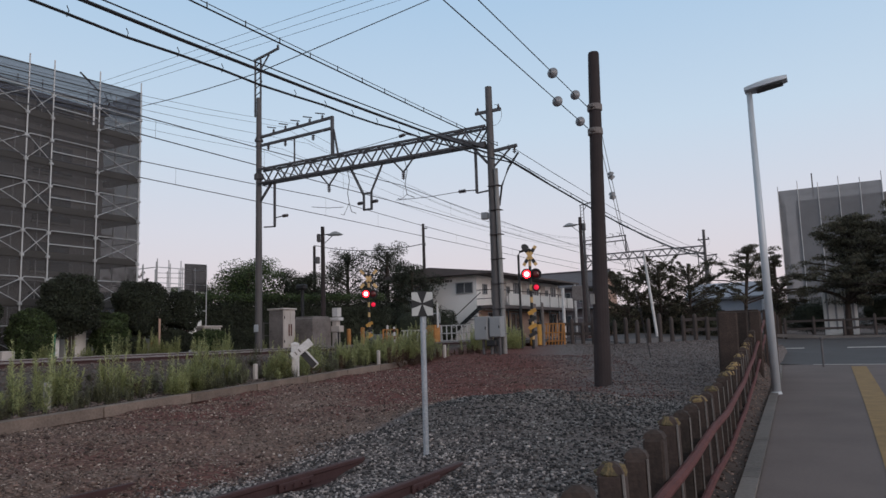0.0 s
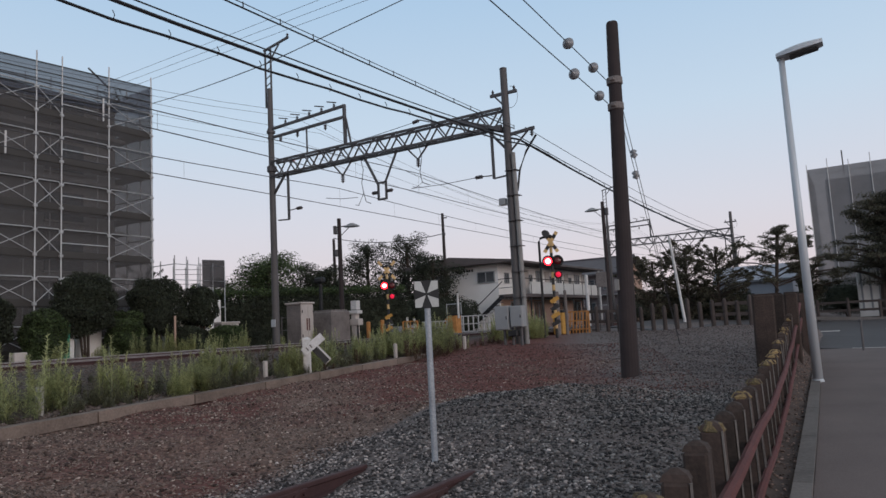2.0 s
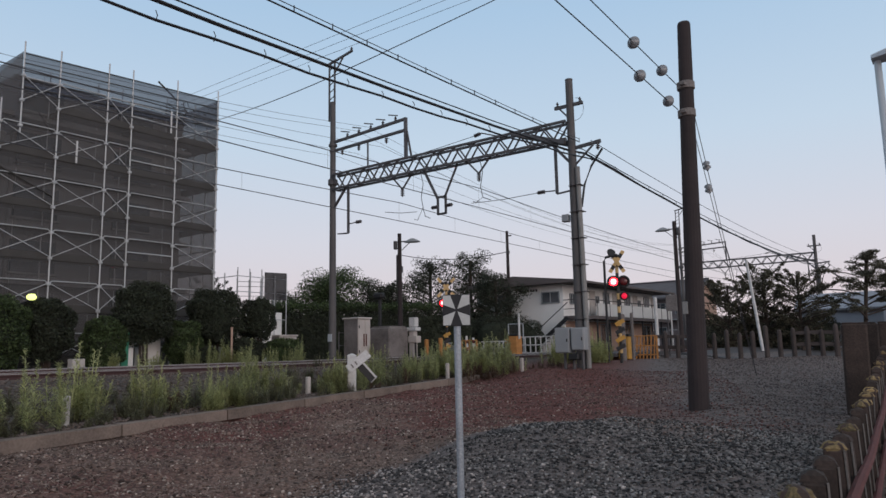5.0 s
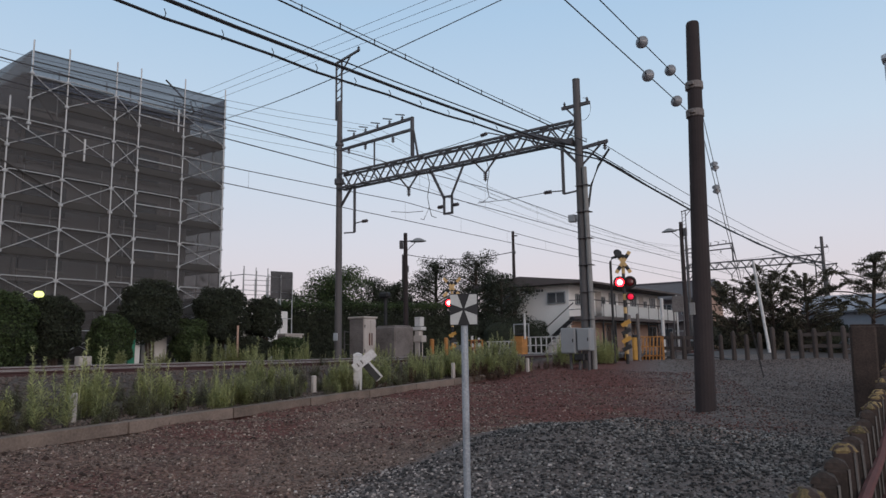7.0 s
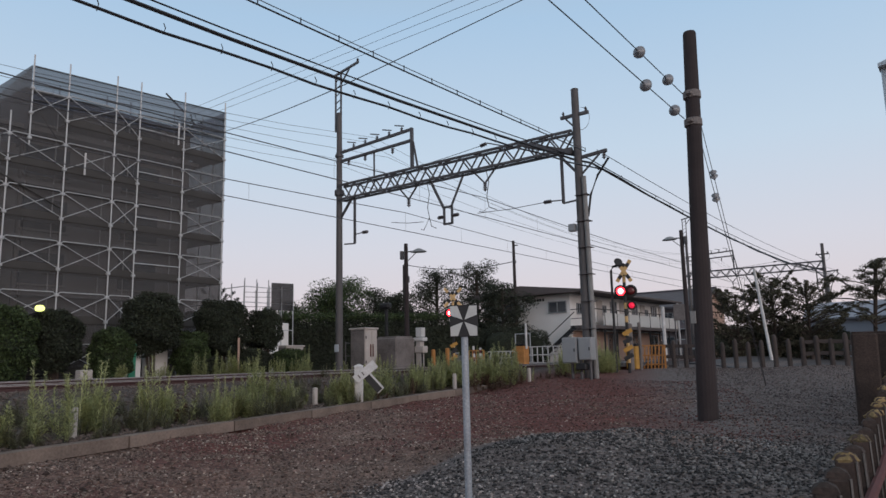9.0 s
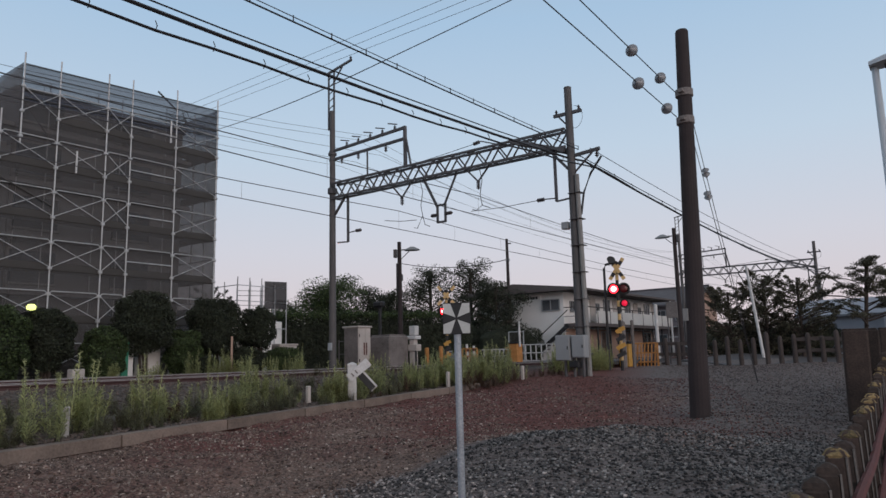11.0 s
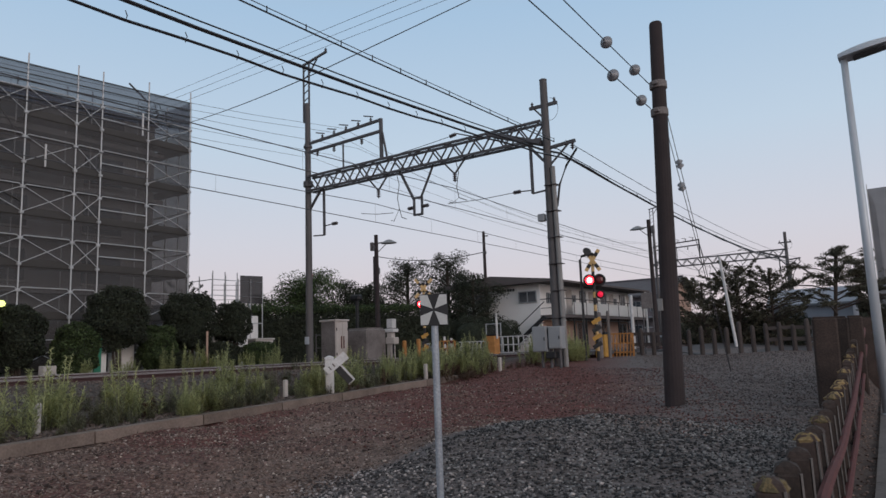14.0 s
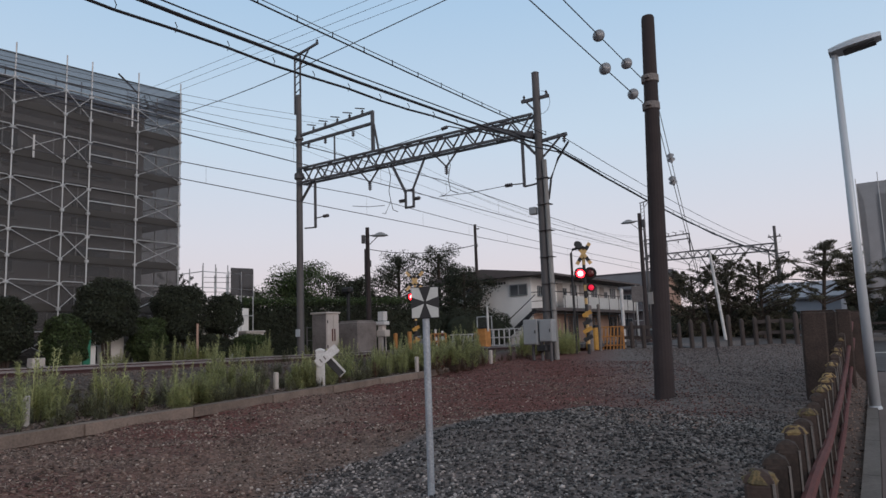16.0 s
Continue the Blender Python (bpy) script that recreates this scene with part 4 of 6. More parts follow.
for z, t in ((5.93, 0.255), (5.42, 0.265)):
    a, b = Vector((-1.72, 11.12, z)), Vector((-2.42 - (z - 5) * 0.1, 17.4 + (z - 5) * 0.5, 0.35))
    wire([a, b], 0.007, M_THIN, "thin guy wire from the timber pole")
    p = a.lerp(b, t - 0.05)
    solo("wire_insulator", Geo().lathe([(0.015, -0.12), (0.075, -0.07), (0.03, -0.02), (0.08, 0.03), (0.03, 0.08), (0.012, 0.12)], 12, p, (b - a).to_track_quat("Z", "Y").to_matrix().to_4x4()), M_INSUL, "small grey insulator threaded on the guy wire", "insulator", "wire insulators")
gp = thing("guy_guard", (-7.33, 40.0, 0.7), "white leaning guy wire guard pole by the fence", "guard pole")
part("guard_tube", Geo().rod((0, 0, -0.1), (-0.52, 0, 5.27), 0.085, 0.072, 10), M_WHITE, gp)

# ---- marker sign with the four white blades ----
sg = thing("marker_sign", (-1.49, 3.52, 0.18), "square black and white four-blade railway sign on a grey post", "sign")
part("sign_post", Geo().rod((0, 0, -0.2), (0.0, 0, 1.60), 0.030, 0.030, 14), M_SIGNPOST, sg, "dull galvanised tube post")
plate = part("sign_plate", Geo().box((0, -0.035, 1.49), (0.235, 0.012, 0.265), 0.004, pose(0, 0, 0, 0, 0, 0)), M_BLACK, sg, "black square plate")
for s in (-1, 1):
    for u in (-1, 1):
        o = [(0.008, 0.010), (0.112, 0.048), (0.112, 0.125), (0.050, 0.125)]
        v = [(s * a, -0.043, 1.49 + u * b) for a, b in o] + [(s * a, -0.0405, 1.49 + u * b) for a, b in o]
        part("blade", Geo().add(v, [(0, 1, 2, 3), (7, 6, 5, 4), (0, 4, 5, 1), (1, 5, 6, 2), (2, 6, 7, 3), (3, 7, 4, 0)]), M_SIGNW, plate, "grey white reflective blade")
part("sign_bracket", Geo().box((0, -0.02, 1.49), (0.09, 0.03, 0.16), 0.004), M_GALV, sg)
sg.rotation_euler[2] = radians(30)

# ---- white marker post with arms by the slope ----
wp = thing("marker_post", (-8.42, 9.35, 0.455), "white painted square marker post with two slanted arms", "marker post")
part("post", Geo().box((0, 0, 0.30), (0.17, 0.17, 0.86), 0.012).lathe([(0.13, 0.0), (0.12, 0.03), (0.03, 0.06)], 4, (0, 0, 0.73), pose(0, 0, 0, 0, 0, 45)), M_WHITE, wp)
part("arm", Geo().box((0.13, -0.11, 0.64), (0.50, 0.04, 0.17), 0.006, pose(0, 0, 0, 0, -38, 0)), M_WHITE, wp, "short white upper arm")
for k in (-1, 1):
    part("figure_bar", Geo().box((0.05 + 0.035 * k, -0.133, 0.58 + 0.028 * k), (0.025, 0.006, 0.08), 0.0, pose(0, 0, 0, 0, -38, 0)), M_TANK, wp, "small dark bar")
arm = part("arm", Geo().box((0.29, -0.02, 0.43), (0.42, 0.05, 0.16), 0.006, pose(0, 0, 0, 0, 48, 0)), M_WHITE, wp, "slanted lower arm with black face")
part("arm_face", Geo().box((0.275, -0.05, 0.42), (0.39, 0.03, 0.125), 0.004, pose(0, 0, 0, 0, 48, 0)), M_BLACK, arm, "black face")
wp.rotation_euler[2] = radians(42)
wp.scale = (1.07, 1.07, 1.07)

# ---- short stakes by the siding edge ----
STAKES = ((-7.85, 3.33, 0.83), (-8.75, 8.45, 0.86), (-9.0, 13.45, 0.99), (-9.0, 17.2, 1.05))
for x, y, top in STAKES:
    g = Geo().box((x, y, top - 0.4), (0.085, 0.085, 0.8), 0.015)
    solo("boundary_stake", g, M_CAB, "short pale concrete boundary stake among the weeds", "stake", "boundary stakes")


# ---- level crossing signals ----
def crossing_signal(at, rz, lit, buck=(57, 0.88)):
    th = thing("crossing_signal", at, "yellow and black striped level crossing signal with red lights and crossbuck", "crossing signal", "crossing signals", rz)
    part("post", Geo().rod((0, 0, -0.1), (0, 0, 3.55), 0.055, n=12), M_BLACK, th)
    for k in range(7):
        part("stripe", Geo().rod((0, 0, 0.25 + k * 0.46), (0, 0, 0.46 + k * 0.46), 0.058, n=12), M_CROSSYEL, th, "yellow stripe")
    for s in (-1, 1):
        b = part("crossbuck_arm", Geo().box((0, -0.07 - 0.02 * (s > 0), 3.40), (buck[1], 0.02, 0.125), 0.004, pose(0, 0, 0, 0, s * buck[0], 0)), M_CROSSYEL, th, "yellow crossbuck arm")
        for k in (-1, 1):
            part("band", Geo().box((0.24 * k * math.cos(radians(buck[0])), -0.083 - 0.02 * (s > 0), 3.40 - s * 0.24 * k * math.sin(radians(buck[0]))), (0.15, 0.006, 0.127), 0.0, pose(0, 0, 0, 0, s * buck[0], 0)), M_BLACK, b, "black band")
    part("bell", Geo().lathe([(0.04, 0), (0.08, 0.04), (0.08, 0.10), (0.03, 0.14)], 12, (0, 0.05, 3.55)), M_BLACK, th)
    part("light_arm", Geo().bar((-0.26, 0, 2.72), (0.34, 0, 2.72), 0.05, 0.05).bar((0, 0, 2.2), (0.3, 0, 2.25), 0.05, 0.05), M_BLACK, th)
    for x, z, on in ((-0.14, 2.70, lit == 0), (0.20, 2.70, False), (0.20, 2.20, None)):
        r = 0.17 if on is not None else 0.12
        h = part("light_head", Geo().lathe([(r * 1.25, 0), (r * 1.3, 0.02), (r, 0.03), (r * 0.9, 0.14), (r * 0.4, 0.18)], 16, (x, -0.06, z), pose(0, 0, 0, -90, 0, 0)), M_BLACK, th, "black light head")
        lens = M_RED if on else (M_REDDIM if on is None else M_REDOFF)
        part("lens", Geo().lathe([(r * 0.86, 0), (r * 0.7, 0.04), (r * 0.3, 0.06)], 16, (x, -0.065, z), pose(0, 0, 0, 90, 0, 0)), lens, h, "lit red lens" if on else ("dim red lens" if on is None else "unlit red lens"))
        if on:
            part("lens_core", Geo().lathe([(r * 0.5, 0), (r * 0.3, 0.015)], 14, (x, -0.128, z), pose(0, 0, 0, 90, 0, 0)), M_REDCORE, h, "bright lens core")
        part("hood", Geo().lathe([(r * 1.0, 0), (r * 1.02, 0.2), (r * 0.96, 0.2), (r * 0.94, 0)], 16, (x, -0.07, z + 0.0), pose(0, 0, 0, 90, 0, 0) @ Matrix.Diagonal((1, 1, 0.25, 1))), M_BLACK, h)
    for k in range(4):
        part("base_guard", Geo().box((0, -0.08, 0.45 + k * 0.28), (0.34, 0.03, 0.14), 0.005, pose(0, 0, 0, 0, -28, 0)), M_YELLOW if k % 2 else M_BLACK, th)
    return th


cs = crossing_signal((-7.78, 21.8, 0.85), 25, 0)
part("lamp_pole", Geo().tube([(-0.42, 0.1, -0.1), (-0.42, 0.1, 3.45), (-0.36, 0.1, 3.58), (-0.2, 0.08, 3.62), (-0.02, 0.05, 3.6)], 0.045, 10), M_BLACK, cs)
part("horn", Geo().lathe([(0.05, 0), (0.08, 0.1), (0.15, 0.22)], 14, (-0.22, 0.0, 3.62), pose(0, 0, 0, 60, 30, 0)), M_BLACK, cs)
crossing_signal((-16.85, 24.0, 0.70), 38, 0, (47, 1.12))


# ---- barriers and rails at the crossing ----
def slat_fence(at, w, h, n, mat, rz, label, cat, group, slats=True, rail=0.05, slant=0.0):
    th = thing("crossing_fence", at, label, cat, group, rz)
    for z in (h, h * 0.55, 0.12):
        part("rail", Geo().bar((0, 0, z), (w, 0, z), rail, rail), mat, th)
    for k in range(n + 1):
        x = w * k / n
        part("post" if k in (0, n) else "slat", Geo().bar((x, 0, -0.05), (min(w, x + slant), 0, h), 0.07 if k in (0, n) else 0.045, 0.05, (0, 1, 0)), mat, th)
    return th


slat_fence((-9.55, 26.8, 0.85), 1.15, 0.88, 8, M_ORANGE, 6, "orange painted steel crossing fence panel", "fence", "orange crossing fences", slant=0.08)
slat_fence((-16.9, 25.2, 0.98), 0.7, 0.75, 4, M_ORANGE, 20, "orange painted steel crossing fence panel", "fence", "orange crossing fences")
slat_fence((-16.5, 26.2, 1.0), 1.35, 0.66, 7, M_WHITE, 10, "white slatted crossing barrier panel with slanted bars", "fence", "white railings", slant=0.15)
slat_fence((-18.05, 32.3, 0.95), 2.6, 0.98, 8, M_WHITE, 0, "white painted steel railing beside the crossing", "fence", "white railings")
mg = thing("mesh_gate", (-18.95, 32.6, 0.95), "grey steel framed mesh gate beside the crossing", "gate")
gf = Geo()
for x in (0.0, 0.95):
    gf.rod((x, 0, -0.05), (x, 0, 1.75), 0.03, n=8)
for z in (0.15, 1.72):
    gf.rod((0, 0, z), (0.95, 0, z), 0.025, n=8)
part("gate_frame", gf, M_GALV, mg)
for k in range(9):
    part("bar", Geo().rod((0.095 * (k + 1), 0, 0.15), (0.095 * (k + 1), 0, 1.72), 0.008, n=5), M_STEEL, mg)
for x, y, h in ((-18.5, 24.6, 0.85), (-17.9, 24.9, 0.9), (-15.7, 27.2, 0.8),):
    solo("bollard", Geo().lathe([(0.10, 0), (0.10, h), (0.08, h + 0.04), (0.03, h + 0.05)], 12, (x, y, 0.93)), M_ORANGE, "orange steel bollard beside the crossing", "bollard", "orange bollards")
for x, y, h, m in ((-17.6, 25.6, 0.55, M_CABG), (-18.9, 26.6, 0.7, M_STEEL), (-17.9, 27.4, 0.6, M_CAB)):
    jb = thing("junction_box", (x, y, 0.93), "small grey junction box beside the crossing", "box", "junction boxes")
    part("body", Geo().box((0, 0, h / 2), (0.5, 0.4, h), 0.03), m, jb)
    part("lid", Geo().box((0, 0, h + 0.02), (0.54, 0.44, 0.05), 0.01), M_CABG, jb)
for x, y, h in ((-17.2, 26.0, 1.0), (-16.4, 25.4, 0.9)):
    wb = thing("warning_post", (x, y, 0.95), "short white and red banded post beside the crossing", "post", "banded posts")
    part("tube", Geo().rod((0, 0, 0), (0, 0, h), 0.055, n=10), M_WHITE, wb)
    for k in range(2):
        part("band", Geo().rod((0, 0, 0.3 + 0.35 * k), (0, 0, 0.45 + 0.35 * k), 0.058, n=10), M_RUSTRAIL, wb, "dull red band")
gm = thing("gate_machine", (-14.85, 26.5, 1.0), "orange crossing gate machine with a black and yellow arm base", "gate machine")
part("body", Geo().box((0, 0, 0.45), (0.5, 0.45, 0.9), 0.04), M_ORANGE, gm)
part("lid", Geo().box((0, 0, 0.93), (0.56, 0.5, 0.08), 0.02), M_BLACK, gm)
part("arm_stub", Geo().rod((0.3, -0.1, 0.75), (0.3, -0.1, 1.9), 0.05, n=10), M_WHITE, gm)
gm2 = thing("gate_machine", (-8.95, 25.0, 0.82), "black and yellow crossing gate machine among weeds", "gate machine")
part("body", Geo().box((0, 0, 0.45), (0.45, 0.4, 0.9), 0.04), M_YELLOW, gm2)
part("lid", Geo().box((0, 0, 0.93), (0.5, 0.45, 0.1), 0.02), M_BLACK, gm2)
for x, y, z, h, r in ((-9.42, 29.8, 0.8, 2.65, 0.075), (-8.40, 24.4, 0.8, 1.75, 0.06), (-8.6, 24.0, 0.8, 1.7, 0.09)):
    solo("white_post" if h != 1.7 else "short_post", Geo().lathe([(r, 0), (r, h), (r * 0.7, h + 0.03), (0.01, h + 0.04)], 12, (x, y, z)), M_WHITE if h > 2 else M_TANK, "slim pale post beside the crossing", "post", "crossing posts")

ps = thing("panel_sign", (-8.75, 30.0, 0.8), "grey sign panel on two posts behind the crossing fence", "sign")
for x in (-0.22, 0.22):
    part("post", Geo().rod((x, 0, -0.1), (x, 0, 2.75), 0.03, n=8), M_STEEL, ps)
part("panel", Geo().box((0, -0.04, 2.40), (0.50, 0.03, 0.72), 0.006), M_TANK, ps, "plain grey back of a sign panel")
part("stay", Geo().bar((-0.22, 0, 1.2), (0.22, 0, 1.2), 0.03, 0.03), M_GALV, ps)

# ---- trackside cabinets ----
def cabinet(at, s, rz, mat, label, cap=0.05, doors=2):
    th = thing("relay_cabinet", at, label, "cabinet", "trackside cabinets", rz)
    body = part("body", Geo().box((0, 0, s[2] / 2), s, 0.02), mat, th)
    part("roof", Geo().box((0, 0, s[2] + 0.03), (s[0] + cap, s[1] + cap, 0.08), 0.02), mat, th)
    # brightness contrast of sides against front is put into darker side panels
    for k in (-1, 1):
        part("side_panel", Geo().box((k * (s[0] / 2 + 0.006), 0, s[2] * 0.5), (0.02, s[1] - 0.06, s[2] - 0.06), 0.006), M_TANK, th, "darker grey brown side panel")
    part("plinth", Geo().box((0, 0, -0.06), (s[0] + 0.06, s[1] + 0.06, 0.16), 0.01), M_CONC, th)
    for k in range(doors):
        w = s[0] / doors
        d = part("door", Geo().box((-s[0] / 2 + w * (k + 0.5), -s[1] / 2 - 0.012, s[2] * 0.5), (w - 0.05, 0.024, s[2] - 0.14), 0.008), mat, th)
        part("handle", Geo().box((-s[0] / 2 + w * (k + 0.5) + (0.3 if k == 0 else -0.3) * w, -s[1] / 2 - 0.045, s[2] * 0.48), (0.035, 0.05, 0.30 * s[2]), 0.01), M_RUSTRAIL, d, "dark red bar handle")
        for z in (0.2, 0.8):
            part("hinge", Geo().box((-s[0] / 2 + w * (k + 0.5) - (0.42 if k == 0 else -0.42) * w, -s[1] / 2 - 0.03, s[2] * z), (0.04, 0.03, 0.12), 0.005), M_BLACK, d)
    return th


cabinet((-19.2, 20.7, 0.98), (0.74, 0.86, 1.72), 90, M_CAB, "tall beige steel relay cabinet beside the track", 0.12)
cabinet((-22.53, 19.36, 0.93), (0.97, 0.95, 1.12), 90, M_CAB, "low beige steel relay cabinet beside the track", 0.1)
tk = thing("concrete_tank", (-19.3, 22.85, 0.95), "stained grey concrete box beside the track", "box")
part("body", Geo().box((0, 0, 0.7), (1.25, 1.3, 1.45), 0.06), M_TANK, tk)
part("rim", Geo().box((0, 0, 1.45), (1.1, 1.1, 0.06), 0.02), M_TANK, tk)
ph = thing("trackside_phone_post", (-18.58, 23.73, 0.93), "pale trackside equipment post with stacked boxes", "equipment post")
part("post", Geo().box((0, 0, 0.7), (0.28, 0.28, 1.5), 0.02), M_CAB, ph)
part("box", Geo().box((0, -0.02, 1.36), (0.62, 0.4, 0.16), 0.02), M_WHITE, ph)
part("box", Geo().box((0.1, -0.04, 0.9), (0.5, 0.36, 0.3), 0.02), M_CAB, ph)
part("top_box", Geo().box((0.04, 0, 1.68), (0.34, 0.3, 0.42), 0.02), M_WHITE, ph)
part("pipe", Geo().rod((0.22, -0.1, 0.0), (0.22, -0.1, 0.9), 0.04, n=8), M_BLACK, ph)
sbx = thing("switch_boxes", (-7.95, 18.45, 0.72), "two grey metal switch boxes on a stand beside the mast", "switch box")
for x, z, w, h in ((-0.2, 0.83, 0.50, 0.78), (0.32, 0.86, 0.44, 0.68)):
    b = part("box", Geo().box((x, -0.1, z), (w, 0.3, h), 0.02), M_CABG, sbx)
    part("door", Geo().box((x, -0.262, z), (w - 0.06, 0.02, h - 0.06), 0.006), M_CABG, b)
    part("lock", Geo().box((x + w * 0.35, -0.28, z), (0.03, 0.03, 0.1), 0.005), M_BLACK, b)
for x in (-0.2, 0.1, 0.4):
    part("leg", Geo().rod((x, -0.08, -0.1), (x, -0.08, 0.6), 0.05, n=10), M_STEEL, sbx)
part("motor_box", Geo().box((0.15, -0.1, 0.33), (0.34, 0.3, 0.2), 0.03), M_BLACK, sbx)

# ---- lamp posts and poles beyond the tracks ----
def pole_lamp(at, h, rz, label):
    th = thing("pole_lamp", at, label, "lamp post", "pole lamps", rz)
    part("pole", Geo().rod((0, 0, -0.2), (0, 0, h), 0.13, 0.09, 12), M_WOODPOLE, th)
    part("arm", Geo().bar((-0.25, 0, h - 0.42), (0.75, 0, h - 0.35), 0.05, 0.05), M_STEEL, th)
    part("lamp_head", Geo().lathe([(0.05, 0.16), (0.12, 0.12), (0.27, 0.0), (0.24, -0.03), (0.05, -0.05)], 16, (0.62, 0, h - 0.42), Matrix.Diagonal((1.5, 0.8, 1, 1))), M_CABG, th, "grey lamp hood")
    part("ballast_box", Geo().box((-0.2, 0, h - 0.55), (0.16, 0.18, 0.4), 0.02), M_STEEL, th)
    part("bracket", Geo().bar((0, 0, h - 0.9), (0.5, 0, h - 0.45), 0.03, 0.03), M_STEEL, th)
    return th


pole_lamp((-19.4, 23.8, 0.93), 5.9, 25, "slim dark pole with a hooded lamp on its arm")
pole_lamp((-9.87, 34.4, 0.8), 6.85, 180, "slim dark pole with a hooded lamp on its arm")
up = thing("utility_pole", (-24.25, 41.4, 0.93), "tall slim dark utility pole by the trees", "utility pole")
part("pole_shaft", Geo().rod((0, 0, -0.2), (0, 0, 8.75), 0.15, 0.10, 12), M_WOODPOLE, up)
part("cross_arm", Geo().bar((-0.1, 0, 8.4), (0.35, 0, 8.4), 0.08, 0.08), M_STEEL, up)
part("clamp", Geo().box((0.1, -0.08, 7.2), (0.2, 0.15, 0.2), 0.02), M_STEEL, up)
up2 = thing("utility_pole", (-36.0, 43.0, 0.93), "dark utility pole half hidden in the trees", "utility pole")
part("pole_shaft", Geo().rod((0, 0, -0.2), (0, 0, 8.3), 0.16, 0.11, 12), M_WOODPOLE, up2)
part("transformer", Geo().lathe([(0.2, 0), (0.22, 0.05), (0.22, 0.5), (0.15, 0.56)], 12, (0.32, 0, 6.8)), M_STEEL, up2)
sp = thing("speaker_post", (-21.4, 24.6, 0.93), "dark post with a small signal head behind the cabinets", "post")
part("post", Geo().rod((0, 0, -0.1), (0, 0, 3.0), 0.09, 0.08, 12), M_BLACK, sp)
part("head", Geo().box((0, -0.05, 3.1), (0.6, 0.35, 0.3), 0.08), M_BLACK, sp)

# ---- pale street lamp beside the pavement ----
lp = thing("street_lamp", (1.125, 12.46, 0.0), "pale grey street lamp with a flat lamp head beside the pavement", "street lamp")
part("pole", Geo().rod((0, 0, -0.1), (-0.02, 0, 6.11), 0.085, 0.055, 18), M_LAMPPOLE, lp, smooth=True)
part("base_sleeve", Geo().lathe([(0.10, 0), (0.10, 0.03), (0.088, 0.05)], 16), M_LAMPPOLE, lp)
hd = Geo()
for k in range(9):
    t = k / 8
    w, h = 0.10 + 0.13 * math.sin(math.pi * min(1, 0.15 + t * 0.75)), 0.055 + 0.025 * math.sin(math.pi * t)
    cx, cz = -0.10 + 0.80 * t, 6.16 + 0.11 * t
    hd.v += [(cx, a * w, cz + b * h) for a, b in ((-1, -0.7), (1, -0.7), (1.0, 0.3), (0.6, 0.95), (-0.6, 0.95), (-1.0, 0.3))]
for k in range(8):
    hd.f += [(k * 6 + i, k * 6 + (i + 1) % 6, k * 6 + 6 + (i + 1) % 6, k * 6 + 6 + i) for i in range(6)]
hd.f += [(5, 4, 3, 2, 1, 0), tuple(range(48, 54))]
head = part("lamp_head", hd, M_LAMPPOLE, lp, "pale flat lamp head")
part("lamp_glass", Geo().box((0.37, 0, 6.135), (0.50, 0.24, 0.015), 0.005, pose(0, 0, 0, 0, -8, 0)), M_DARKGREY, head, "dark unlit lamp glass")

# ---- concrete post fence beside the pavement ----
def fence_top(y):
    return 0.70 + 0.0173 * max(0, y - 5.5) ** 1.6


pf = thing("post_fence", (0, 0, 0), "old dark concrete post fence with lichen caps and red pipe rails", "fence")
H_POST = 1.05
body = Geo().box((0, 0, -H_POST / 2 - 0.03), (0.12, 0.15, H_POST), 0.014).lathe([(0.09, 0), (0.07, 0.03), (0.02, 0.05)], 4, (0, 0, -0.03), pose(0, 0, 0, 0, 0, 45)).mesh("fence_post", M_POST)
tall = Geo().box((0, 0, -0.98), (0.12, 0.15, 1.9), 0.014).lathe([(0.09, 0), (0.07, 0.03), (0.02, 0.05)], 4, (0, 0, -0.03), pose(0, 0, 0, 0, 0, 45)).mesh("fence_post", M_POST)
rngf = random.Random(11)
lic = Geo()
rl = random.Random(5)
cap_prof = [(0.074, -0.030), (0.080, -0.016), (0.060, 0.012), (0.035, 0.022), (0.008, 0.026)]
lic.lathe(cap_prof, 8, (0, 0, -0.01), pose(0, 0, 0, 0, 0, 22.5))
lic.v = [(x * (1 + rl.uniform(-0.12, 0.12)), y * (1 + rl.uniform(-0.12, 0.12)), z + rl.uniform(-0.008, 0.008)) for x, y, z in lic.v]
lic = lic.mesh("lichen_cap", M_LICHEN)
y = -1.34
edge = Geo().box((0.062, 0, -0.5), (0.010, 0.018, 0.94), 0.0).mesh("post_edge", M_KERB)
while y < 18.6:
    o = new("fence_post", body if y < 8 else tall)
    o.parent = pf
    o.matrix_basis = pose(float(fence_x(y)), y, fence_top(y) + rngf.uniform(-0.025, 0.02), rngf.uniform(-2, 2), rngf.uniform(-2.5, 2.5), 6 + rngf.uniform(-6, 6))
    for me, nm, pr in ((lic, "lichen_cap", 0.38), (edge, "post_edge", 0.85)):
        if rngf.random() < pr:
            c = new(nm, me)
            c.parent = o
            c.matrix_basis = pose(0, 0 if nm == "lichen_cap" else -0.066, 0, 0, 0, rngf.uniform(0, 90) if nm == "lichen_cap" else 0)
    y += 0.58 if y < 9 else 0.5
for dz, r in ((-0.30, 0.036), (-0.70, 0.032)):
    part("pipe_rail", Geo().tube([(float(fence_x(a)) + 0.095, a, fence_top(a) + dz + 0.012 * math.sin(a * 2)) for a in np.arange(-1.3, 18.8, 0.5)], r, 8), M_RUSTRAIL, pf, "rusty red pipe rail")

